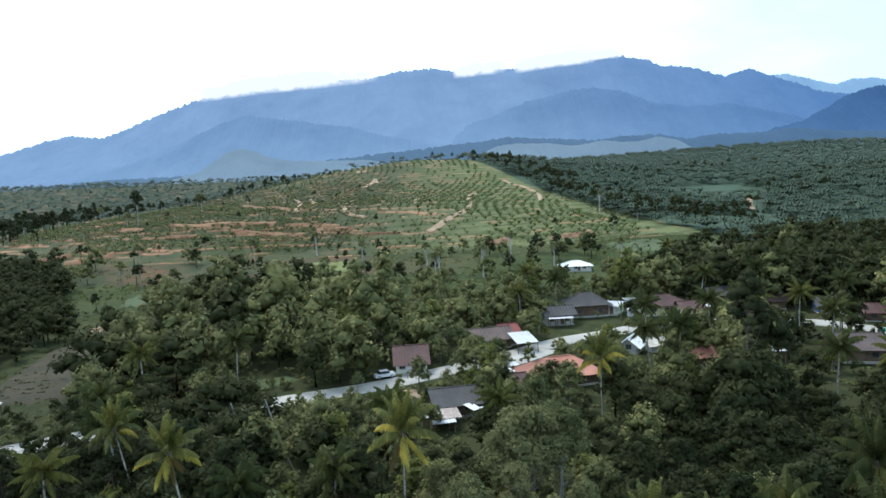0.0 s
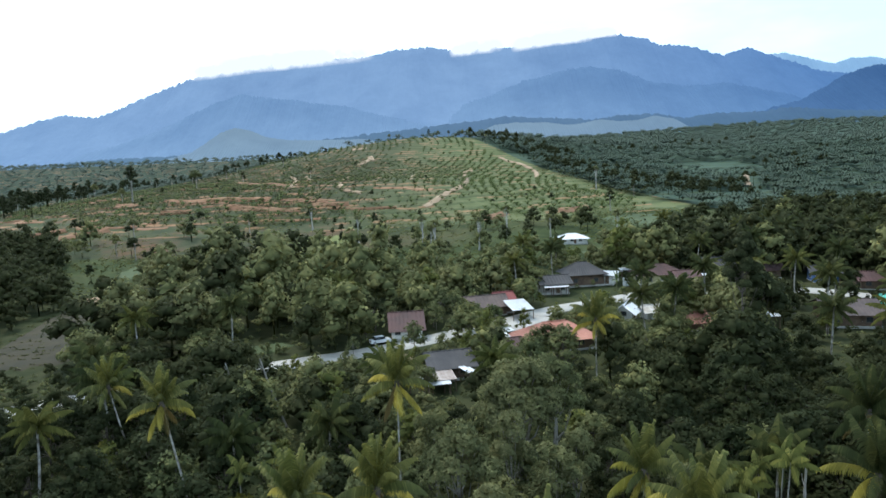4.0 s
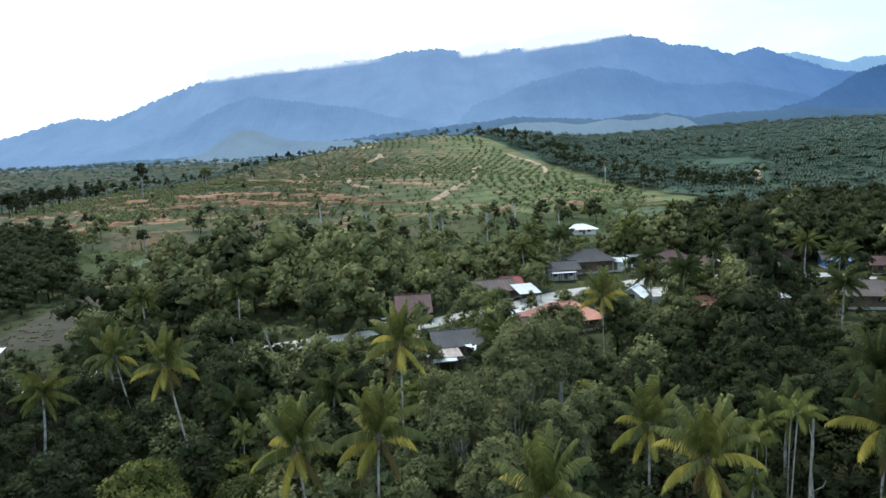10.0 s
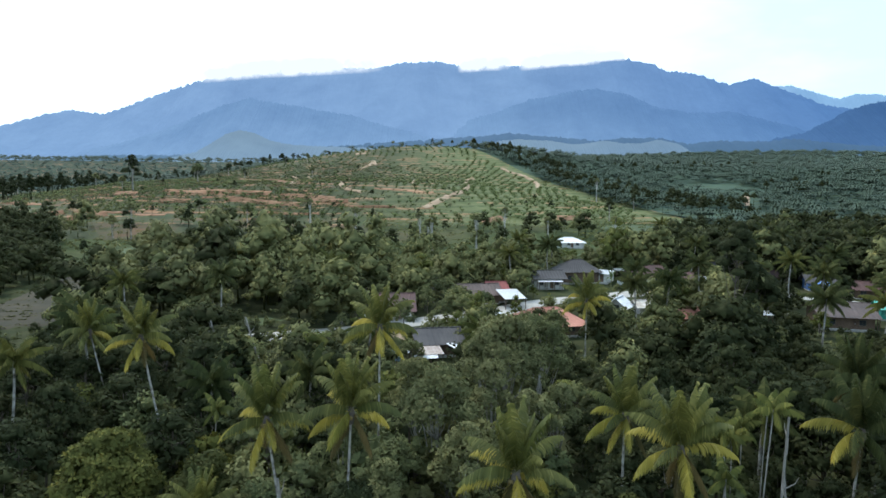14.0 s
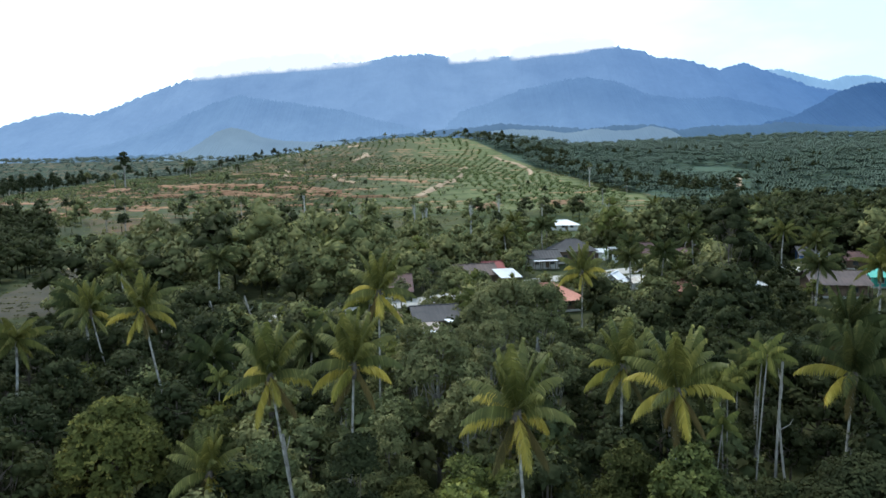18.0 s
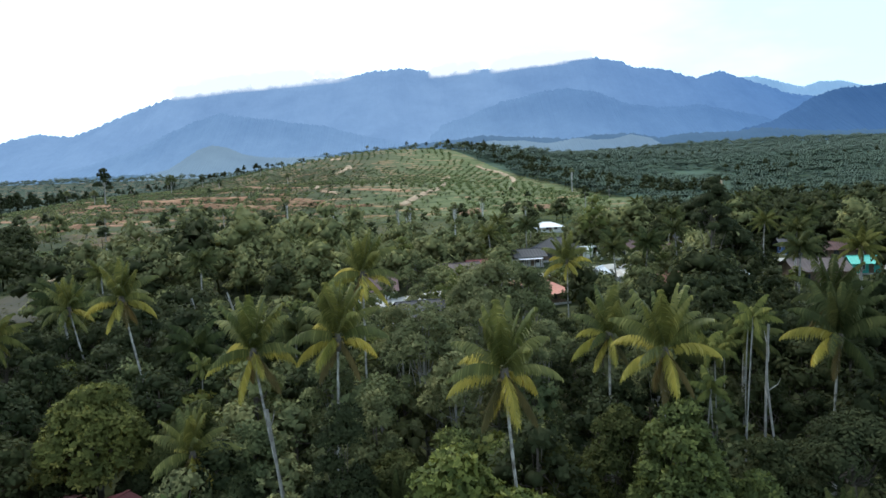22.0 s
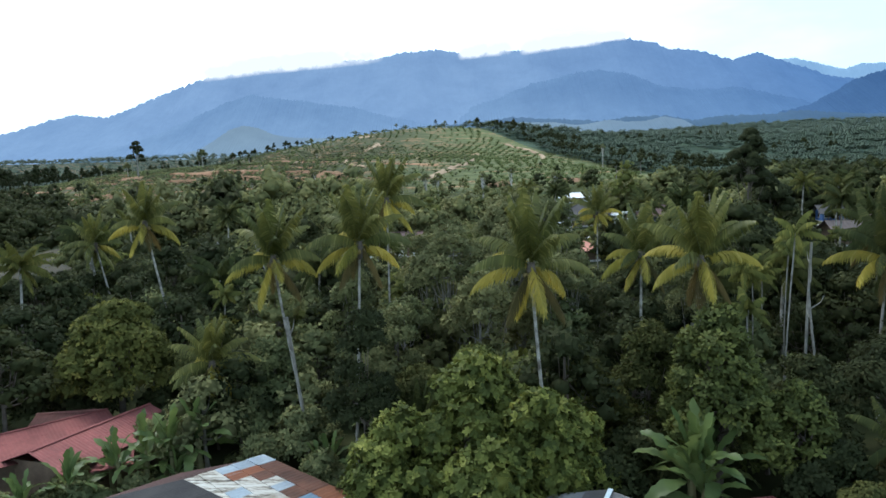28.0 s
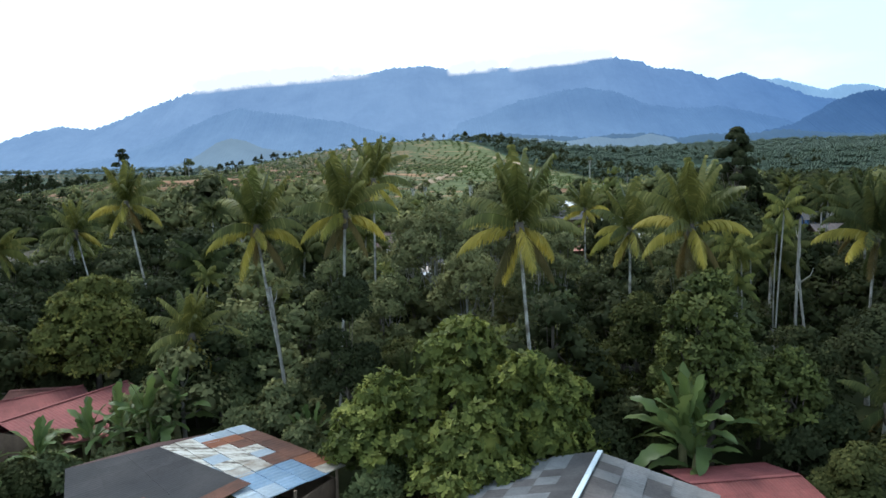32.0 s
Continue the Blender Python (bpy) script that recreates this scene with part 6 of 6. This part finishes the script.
# trees in the gardens, between the houses and along the road: place, height, kind
for x, y, high, k in ((3.4, 136.5, 7.2, 7), (1.0, 128.6, 7.0, 0), (3.6, 127.4, 7.4, 7), (6.0, 129.0, 5.6, 5), (-2.2, 146.5, 8.4, 0), (0.6, 148.0, 7.0, 7), (-16.4, 140.0, 8.0, 1), (-3.4, 138.0, 5.0, 5), (30.5, 134.0, 6.2, 7), (32.2, 131.0, 5.4, 0), (14.6, 116.8, 6.4, 0), (17.0, 117.4, 7.2, 1), (19.4, 116.6, 7.0, 7), (21.2, 117.4, 5.0, 5), (46.2, 171.2, 4.0, 1), (49.6, 170.0, 3.2, 7), (-2.5, 156, 7.7, 0), (46.6, 208.5, 5.0, 1), (17.5, 104.7, 9.6, 5), (8.1, 103.1, 8.0, 7), (12.4, 105.4, 8.0, 0), (33.2, 142.6, 6.4, 2), (16.0, 116.6, 4.6, 2), (14.6, 114.5, 5.4, 5),
                      (12.6, 117.5, 4.4, 0), (-7.3, 121.1, 7.6, 5), (10.4, 145.9, 3.0, 0), (47.4, 151.6, 5.3, 7), (68.3, 161.4, 9.0, 1), (72, 149.7, 7.4, 0), (76.0, 146.5, 6.8, 4), (50.2, 111.3, 6.9, 7), (70.1, 122.8, 5.2, 2),
                      (8.6, 140.5, 5.2, 7), (5.6, 145.0, 4.4, 0), (-5.0, 103.0, 5.0, 7), (46.5, 101.5, 10.5, 4), (50.5, 103.5, 9.0, 1), (-4.2, 106.5, 3.4, 7), (-12.8, 141.5, 5.5, 6), (-4.0, 141.0, 6.0, 7), (19.0, 174.0, 5.5, 0), (44.6, 188.0, 6.0, 1), (64.0, 183.0, 7.0, 1), (41.5, 158.5, 3.6, 0), (70.0, 170.0, 5.0, 0), (28.5, 128.0, 6.0, 1), (33.0, 120.0, 6.5, 7),
                      (-17.5, 133.0, 4.5, 2), (-19.0, 124.0, 4.0, 0), (6.5, 128.0, 4.0, 7), (88.0, 146.0, 5.5, 1), (98.0, 160.0, 5.0, 1), (100.5, 171.0, 7.0, 4), (88.5, 172.0, 6.5, 1), (-10.5, 101.0, 6.0, 5), (8.0, 112.0, 4.5, 0)):
    spots_near.append((x, y, k, high / (KINDS[k][3] * 0.95 + KINDS[k][4]), rng.uniform(0, 360)))
for x, y, k, s, a in spots_near:
    label, leaf, r, h, b, n, leaves, size, core, bunch = KINDS[k]
    m = spot(x, y, a, s)
    if protos[k] is None:
        protos[k] = tagged(broadleaf(rng, r, h, b, n, leaves, size, leaf, BARK_DARK if k % 3 else BARK_PALE, label, bunch, 0.17, core), group="trees of the near wood")
        protos[k].matrix_basis = m
    else:
        t = copy_thing(protos[k], m)
        t.matrix_basis = m


def wood(name, label, spots, material, kinds):
    """A stretch of woodland too dense to count, every crown built of its own leaves."""
    bits, normals = [], []

    def grown(count, *args):
        made = []
        for r, h, b in kinds:
            lobes = crown_lobes(rng, r, h, count, b)
            v, f = crown(rng, lobes, *args)
            made.append((v, *puffed(v, f, lobes, 0.3)))
        return made
    forms, lean_forms = grown(12, 420, 0.60, 0.90, 1, 3, 5), grown(10, 200, 0.88, 0.95, 1, 3, 5)
    stems = [tube([(0, 0, 0), (0.1, 0, b * 0.6), (0, 0.1, b + h * 0.3)], [0.2, 0.15, 0.1], 5) for r, h, b in kinds]
    for x, y, k, s, a in spots:
        c, q = math.cos(a), math.sin(a)
        turn = np.array([[c, q, 0], [-q, c, 0], [0, 0, rng.uniform(0.85, 1.2)]])
        v, f, nrm = (forms if y < 140 else lean_forms)[k % len(forms)]
        w, g = stems[k % len(forms)]
        at = (x, y, float(ground(x, y)) - 0.1)
        bits += [(v @ turn * s + at, f), (w @ turn * s + at, g)]
        normals += [nrm @ turn, unit((w - (0, 0, 3)) @ turn)]
    return tagged(new(name, mesh_from(name, *gather(bits), material, False, unit(np.concatenate(normals)))), label, "woodland", kind="stuff")


SHAPES = [(3.6, 8.2, 0.7), (3.9, 9.0, 0.9), (3.3, 9.4, 1.1), (4.2, 8.4, 0.6)]
for tag, mats, label in (("light", LEAF_LIGHT, "light green broadleaf trees round the village"), ("mid", LEAF_MID, "mid-green broadleaf woodland round the village"), ("dark", LEAF_DARK, "dark green dense woodland round the village"), ("olive", LEAF_OLIVE, "olive-green mixed woodland round the village")):
    want = {"light": (2,), "mid": (0, 5, 7), "dark": (1, 4), "olive": (3, 6)}[tag]
    wood("woodland_" + tag, label, [p for p in spots_far if p[2] in want], mats, SHAPES)

# undergrowth: low bushes between the trunks
bits = []
form = [crown(rng, crown_lobes(rng, 1.3, 1.7, 3, 0.1), 18, 0.66, 0.85, 1, 3, 4) for _ in range(4)]
for gy_ in np.concatenate([np.arange(40, 130, 3.2), np.arange(130, 250, 7.0)]):
    half = 0.74 * gy_ + 6
    for gx_ in np.arange(-half, half, 3.4 if gy_ < 130 else 5.5):
        x, y = gx_ + rng.uniform(-1.5, 1.5), gy_ + rng.uniform(-1.5, 1.5)
        lim = growth_limit(x, y)
        s = rng.uniform(0.6, 1.25)
        if lim < 0.8:
            if road_gap(x, y) < 3.6 or ((x + 94) / 9) ** 2 + ((y - 157) / 38) ** 2 < 1 or min(math.hypot(x - hx, y - hy) for hx, hy, _ in HOUSE_SPOTS) < 6.5 or y < 41:
                continue
            s *= 0.5
        v, f = form[rng.randint(4)]
        a = rng.uniform(0, 6.3)
        turn = np.array([[math.cos(a), math.sin(a), 0], [-math.sin(a), math.cos(a), 0], [0, 0, 1]])
        bits.append((v @ turn * s + (x, y, float(ground(x, y)) - 0.1), f))
tagged(new("undergrowth", mesh_from("undergrowth", *gather(bits), LEAF_MID)), "leafy green undergrowth between the trees", "undergrowth", kind="stuff")

# ---- the planted hill ----
def on_hill(x, y):
    """The plantation's outline, from the foot of the hill to its crest."""
    left = np.interp(y, (300, 420, 600, 800), (-230, -330, -330, -200))
    right = np.interp(y, (300, 335, 365, 412, 534, 740, 800), (20, 72, 118, 92, 76, 27, 10))
    return (x > left) & (x < right) & (y > np.interp(x, (-230, -160, -50, 20, 70, 120), (310, 330, 305, 312, 332, 352))) & (y < 800)


def rosette(rng, n, length, rise):
    v, f = [], []
    for k in range(n):
        a = k * 2.4 + rng.rand() * 0.5
        d = np.array([math.cos(a), math.sin(a), 0])
        s = np.array([-d[1], d[0], 0]) * length * 0.13
        m = d * length * 0.55 + (0, 0, rise * length)
        t = d * length + (0, 0, rise * length * 0.55)
        o = len(v)
        v += [np.zeros(3) + (0, 0, 0.1), m - s, t, m + s]
        f.append([o, o + 1, o + 2, o + 3])
    return np.array(v), np.array(f)


rng = np.random.RandomState(44)
OIL_PALM = leaf_mat("young_oil_palm", (0.050, 0.082, 0.032), (0.095, 0.132, 0.050), (0.14, 0.175, 0.065), 0.2)
forms = [rosette(rng, 11, 2.7, 0.75) for _ in range(4)]
bits = []
for level in np.arange(260, 805, 7.2):
    for x in np.arange(-330, 125, 6.4):
        y = level + 0.0016 * (x - 10) ** 2 + 8 * math.sin(x * 0.021 + level * 0.017) + 5 * math.sin(x * 0.05 + 1) + rng.uniform(-1.0, 1.0)
        xx = x + rng.uniform(-1.0, 1.0) + 22 * math.sin(level * 0.011) + 0.03 * (level - 500) * (x - 10) / 60
        if not on_hill(xx, y) or rng.rand() < (0.12 if xx > -20 else 0.3) + 0.5 * (math.sin(xx * 0.03 + 2) * math.sin(y * 0.021) > 0.45):
            continue
        v, f = forms[rng.randint(4)]
        s = rng.uniform(0.65, 1.1) * (1.1 if xx > 10 else 0.9)
        bits.append((v * s + (xx, y, float(ground(xx, y) + land_wave(xx, y))), f))
tagged(new("oil_palm_rows", mesh_from("oil_palm_rows", *gather(bits), OIL_PALM)), "young oil palms in contour rows on the hill", "plantation", kind="stuff")

# bushes that line the terraces on the rougher side of the hill
bits = []
tuft = [rosette(rng, 6, 1.5, 0.9) for _ in range(4)]
for level in np.arange(300, 640, 4.3):
    for x in np.arange(-330, 15, 2.6):
        y = level + 0.0016 * (x - 10) ** 2 + 8 * math.sin(x * 0.021 + level * 0.017) + 5 * math.sin(x * 0.05 + 1) + rng.uniform(-0.9, 0.9)
        if not on_hill(x, y) or rng.rand() < 0.28 + 0.4 * (math.sin(x * 0.06 + level) > 0.35) + 0.35 * (x > -50):
            continue
        v, f = tuft[rng.randint(4)]
        bits.append((v * rng.uniform(0.6, 1.3) + (x, y, float(ground(x, y) + land_wave(x, y))), f))
tagged(new("terrace_bushes", mesh_from("terrace_bushes", *gather(bits), LEAF_DARK)), "low dark bushes along the terraces", "bushes", kind="stuff")

# scrub on the hill and the fields
bits = []
form = [crown(rng, crown_lobes(rng, 1.5, 2.0, 2, 0.1), 6, 0.9, 0.95, 1, 3, 4) for _ in range(4)]
for _ in range(10000):
    y = rng.uniform(225, 560)
    x = rng.uniform(-0.74 * y - 10, 0.30 * y)
    if math.sin(x * 0.05 + y * 0.031) + math.sin(x * 0.021 - y * 0.06) + rng.randn() * 0.5 < 0.15:
        continue
    if on_hill(x, y) and x > -70 and rng.rand() < 0.85:
        continue
    if growth_limit(x, y) < 0.5 or (y < 330 and x < 10 and rng.rand() < 0.8):
        continue
    v, f = form[rng.randint(4)]
    s = rng.uniform(0.5, 1.3) * (0.7 if y < 330 else 1.0)
    bits.append((v * s + (x, y, float(ground(x, y)) - 0.1), f))
tagged(new("scrub", mesh_from("scrub", *gather(bits), LEAF_MID)), "scattered green scrub on the lower slopes", "scrub", kind="stuff")

# bushes and crops on the open land below the hill
bits = []
for _ in range(13000):
    x, y = rng.uniform(-235, 125), rng.uniform(190, 345)
    if not -0.66 * y < x < 0.38 * y or (x > 20 and (y < 240 or math.hypot(x - 47, y - 250) < 13 or growth_limit(x, y) < 0.5)) or (x > -60 and y < 215) or math.sin(x * 0.09 + y * 0.05) + math.sin(x * 0.043 - y * 0.1) + rng.randn() * 0.6 < -0.2:
        continue
    if (x < -125 and rng.rand() < 0.6) or ((x + 46) / 16) ** 2 + ((y - 279) / 22) ** 2 < 1 or ((x + 112) / 20) ** 2 + ((y - 225) / 20) ** 2 < 1:
        continue
    v, f = form[rng.randint(4)]
    s = rng.uniform(0.35, 0.85)
    bits.append((v * (s, s, s * 0.4) + (x, y, float(ground(x, y)) - 0.1), f))
tagged(new("crop_bushes", mesh_from("crop_bushes", *gather(bits), LEAF_LIGHT)), "bright green bushes and crops below the hill", "crops", kind="stuff")

# weeds coming up on the bare field
bits = []
for _ in range(420):
    y = rng.uniform(122, 190)
    x = np.interp(y, (122, 150, 190), (-84, -91, -99)) + rng.normal(0, 1) * np.interp(y, (122, 190), (7.0, 4.5))
    v, f = form[rng.randint(4)]
    s = rng.uniform(0.12, 0.42)
    bits.append((v * (s * 1.6, s * 1.6, s * 0.7) + (x, y, float(ground(x, y))), f))
tagged(new("field_weeds", mesh_from("field_weeds", *gather(bits), LEAF_SHRUB)), "low olive weeds on the bare field", "weeds", kind="stuff")

# red earth cuts and tracks up the hill
HILL_TRACKS = [
    ("ground_track_zigzag", "pale dirt track up the hill", [(-11, 348), (-7, 354), (-3.5, 368), (2, 389), (7.4, 405), (12.8, 431), (15.8, 471), (16.3, 520), (18, 552), (24, 551)], 4.0, TRACK),
    ("ground_track_right", "pale dirt track along the plantation edge", [(53, 635), (58.6, 610), (68.7, 589), (73, 567), (74, 541), (70, 507)], 3.6, TRACK),
    ("ground_track_middle", "pale dirt track on the hill", [(-72, 544), (-73, 509), (-69, 458), (-69, 442), (-63, 412), (-58, 396), (-52, 393), (-47, 389)], 3.6, TRACK),
    ("ground_track_spur", "short pale dirt track on the hill", [(-25, 465), (-23, 490), (-21, 522)], 3.0, TRACK),
    ("ground_track_top", "pale dirt track near the crest", [(-78, 622), (-73, 632), (-70, 645), (-71, 668), (-66, 640)], 4.5, TRACK),
    ("ground_track_crest", "pale dirt track near the crest", [(-96, 722), (-88, 720), (-80, 717)], 6.0, TRACK),
    ("ground_track_thin", "pale dirt track on the hill", [(-116, 572), (-106, 530), (-97, 497)], 3.0, TRACK),
    ("ground_cut_upper", "red earth cut along a terrace", [(-172, 560), (-139, 496), (-115, 454), (-99, 425)], 4.0, DIRT),
    ("ground_cut_bend", "red earth cut round a bend of the track", [(-99, 424), (-96, 432), (-104, 480), (-120, 548), (-131, 585)], 5.0, TRACK),
    ("ground_cut_middle", "red earth cut along a terrace", [(-168, 403), (-145, 388), (-129, 389), (-114, 382), (-97, 375)], 3.4, DIRT),
    ("ground_cut_west", "red earth cut along a terrace", [(-204, 415), (-192, 405), (-181, 395)], 4.5, DIRT),
    ("ground_cut_lower", "red earth cut along a terrace", [(-152, 358), (-144, 357), (-135, 357)], 2.4, DIRT),
    ("ground_cut_far", "red earth cut along a terrace", [(-300, 560), (-308, 600), (-316, 628)], 6.0, DIRT),
    ("ground_cut_strip", "red earth cut along a terrace", [(-117, 359), (-96, 350), (-74, 344)], 2.6, DIRT),
    ("ground_cut_bank", "yellowish earth bank along a terrace", [(-70, 354), (-60, 355), (-51, 356)], 3.4, DIRT),
    ("ground_cut_foot", "red earth cut along a terrace", [(-206, 306), (-199, 319), (-190, 335)], 3.0, DIRT),
    ("ground_cut_base", "red earth cut along a terrace", [(-181, 312), (-169, 315), (-163, 324)], 3.6, DIRT),
    ("ground_cut_plain", "red earth cut below the terraces", [(-174, 255), (-173, 265)], 4.0, DIRT),
    ("ground_cut_right", "red earth cut at the foot of the hill", [(55, 327), (63, 332), (73, 343)], 4.0, DIRT),
    ("ground_cut_scar", "red earth cut at the foot of the hill", [(17, 310), (22, 314), (28, 322)], 4.0, DIRT),
    ("ground_track_far", "pale dirt track among the oil palms", [(208, 462), (214, 476), (218, 489), (231, 516)], 5.5, TRACK)]
for k, (nm, lb, ln, wd, mt) in enumerate(HILL_TRACKS):
    ribbon(nm, lb, ln, wd * 0.75, mt, 0.4 if mt is TRACK else 0.2, "track", 3.0, 0.45 if mt is TRACK else 0.6, k, 0.9 if mt is TRACK else 1.9)

# short raw banks along the terraces
rng_cut = np.random.RandomState(91)
for k in range(46):
    x0, y0 = rng_cut.uniform(-290, -30), rng_cut.uniform(322, 560)
    if x0 > -100 and rng_cut.rand() < 0.5:
        continue
    ln = rng_cut.uniform(10, 42)
    xs = np.linspace(x0, x0 + ln, 6)
    ribbon("ground_terrace_bank", "raw red earth bank of a terrace", [(x, y0 + 0.0016 * ((x - 10) ** 2 - (x0 - 10) ** 2) * 0.5 + rng_cut.uniform(-1.5, 1.5)) for x in xs], rng_cut.uniform(1.0, 2.2), DIRT, 0.1, "bank", 4.0, 0.5, k, rng_cut.uniform(0.3, 1.2))

# ---- mature forest and oil palms on the lower right, beyond the village ----
def far_canopy(name, label, inside, cell, material, size, seed, lift=0.0):
    rng = np.random.RandomState(seed)
    forms = []
    for _ in range(5):
        v, f = rosette(rng, 13, 4.4, 0.42)
        w, g = rosette(rng, 7, 2.6, 1.0)
        v, f = gather([(v + (0, 0, 3.4), f), (w + (0, 0, 3.8), g)])
        forms.append((v, *puffed(v, f, [((0, 0, 1.0), (4.0, 4.0, 4.0))], 0.15)))
    bits, normals = [], []
    y = 285.0
    while y < 1800:
        step = cell * (1 + (y - 285) / 700)
        half = 0.78 * y + 30
        for x in np.arange(-half, half, step):
            xx, yy = x + rng.uniform(-0.55, 0.55) * step, y + rng.uniform(-0.6, 0.6) * step
            if not inside(xx, yy, rng):
                continue
            v, f, nrm = forms[rng.randint(5)]
            s = size * rng.uniform(0.45, 1.4) * (1 + (y - 285) / 2400)
            bits.append((v * (s, s, s * rng.uniform(0.55, 1.0)) + (xx, yy, float(ground(xx, yy)) - 0.5 + lift), f))
            normals.append(nrm)
        y += step * 0.9
    return tagged(new(name, mesh_from(name, *gather(bits), material, False, np.concatenate(normals))), label, "forest", kind="stuff")


def right_of_hill(x, y):
    return x > np.interp(y, (285, 365, 412, 534, 740, 800, 1500), (130, 128, 102, 86, 36, 20, -200)) + 4


def track_gap(x, y):
    return abs(x - np.interp(y, (440, 520), (202, 234))) < 6 and 380 < y < 525


# Leaf colours here include painted haze, stronger in the farther stands.
far_canopy("oil_palm_forest", "dark green mature oil palm forest", lambda x, y, r: y < 720 and right_of_hill(x, y) and not track_gap(x, y) and r.rand() < 0.93 and math.sin(x * 0.021 + y * 0.011) * math.sin(y * 0.023 - x * 0.009) < 0.66, 5.5, FOREST_HAZED, 1.15, 51)
far_canopy("oil_palm_forest", "oil palm stand far off, paled by painted haze", lambda x, y, r: y >= 720 and right_of_hill(x, y) and r.rand() < 0.9, 6.2, FOREST_HAZED_PALE, 1.15, 53)
far_canopy("forest_behind_hill", "distant dark forest beyond the hill", lambda x, y, r: (not right_of_hill(x, y)) and y > np.interp(x, (-1200, -400, -330, -200, 0, 40), (420, 430, 640, 815, 840, 860)) and r.rand() < (0.8 if y > 760 else 0.42), 7.5, FOREST_HAZED_PALE, 1.1, 52)

edge = []
for y in np.arange(362, 800, 9.0):
    ex = float(np.interp(y, (365, 412, 534, 740, 800), (128, 102, 86, 36, 20)))
    for _ in range(4):
        edge.append((ex + rng.uniform(8, 52), y + rng.uniform(-4, 4), rng.randint(4), rng.uniform(0.55, 1.25), rng.uniform(0, 6)))
for _ in range(900):
    y = rng.uniform(350, 900)
    x = rng.uniform(20, 0.70 * y)
    if right_of_hill(x - 8, y) and math.sin(x * 0.033 + 1.7) * math.sin(y * 0.027 + x * 0.01) > 0.55:
        edge.append((x, y, rng.randint(4), rng.uniform(0.5, 1.05), rng.uniform(0, 6)))
wood("plantation_edge_trees", "tall dark trees along and within the plantation", edge, LEAF_DARK, [(2.8, 6.5, 4.5), (2.4, 6.0, 5.0), (3.0, 6.0, 4.6), (2.6, 7.0, 4.0)])

# single trees on the hill and its skyline
rng = np.random.RandomState(61)
lone = []
for x, y, h in ((-197, 425, 27), (-182, 497, 17), (-166, 560, 12), (-110, 560, 11), (-15, 797, 11), (-4, 797, 9), (8, 790, 10), (24, 770, 10), (36, 760, 9), (48, 745, 9), (-120, 700, 12), (-140, 690, 12),
                (-160, 680, 13), (-60, 780, 9), (-205, 640, 13), (-230, 620, 14), (-255, 600, 13), (-290, 560, 15), (110, 392, 12), (-87.6, 298, 10), (-300, 480, 13), (-205, 428, 12), (-330, 520, 15),
                (-48.2, 256, 9), (82.6, 337, 13), (-100, 240, 10), (-118, 252, 11), (-130, 262, 10), (-75, 262, 9), (-140, 300, 11), (-96, 215, 11)):
    lone.append((x, y, h))
small = []
for _ in range(70):
    y = rng.uniform(520, 800)
    x = np.interp(y, (520, 600, 800), (-335, -330, -200)) + rng.uniform(-25, 60)
    small.append((x, y, rng.randint(4), rng.uniform(5, 12) / 9.5, rng.uniform(0, 6)))
for _ in range(26):
    small.append((rng.uniform(-250, 60), rng.uniform(330, 640), rng.randint(4), rng.uniform(3, 6.0) / 9.5, rng.uniform(0, 6)))
for _ in range(60):
    y = rng.uniform(192, 335)
    small.append((rng.uniform(-0.62, 0.0) * y, y, rng.randint(4), rng.uniform(4, 8.5) / 9.5, rng.uniform(0, 6)))
for _ in range(190):
    y = rng.uniform(380, 900)
    x = rng.uniform(-0.76 * y, float(np.interp(y, (380, 600, 900), (-235, -330, -330))))
    if math.sin(x * 0.03) * math.sin(y * 0.02 + 1) > -0.25:
        small.append((x, y, rng.randint(4), rng.uniform(8, 17) / 9.5, rng.uniform(0, 6)))
wood("scattered_trees", "small dark trees scattered over the hill", small, LEAF_DARK, [(2.6, 6.5, 3.5), (2.2, 6.0, 4.0), (3.0, 5.0, 3.6), (2.4, 7.0, 3.0)])
lone_forms = {}
for k, (x, y, h) in enumerate(lone):
    m = spot(x, y, rng.uniform(0, 360), h / 12.0)
    kind = k % 4
    if kind not in lone_forms:
        r, ch, b = ((2.6, 9.2, 2.8), (3.0, 6.5, 5.0), (2.2, 9.0, 3.0), (2.6, 7.0, 4.8))[kind]
        t = broadleaf(rng, r, ch, b, 9, 520, 0.75, LEAF_OLIVE if kind % 2 else LEAF_DARK, BARK_PALE, "single tall tree standing alone on open ground", 1, 0.26, 0.7)
        lone_forms[kind] = tagged(t, group="single trees on the slopes")
        t.matrix_basis = m
    else:
        t = copy_thing(lone_forms[kind], m)
        t.matrix_basis = m
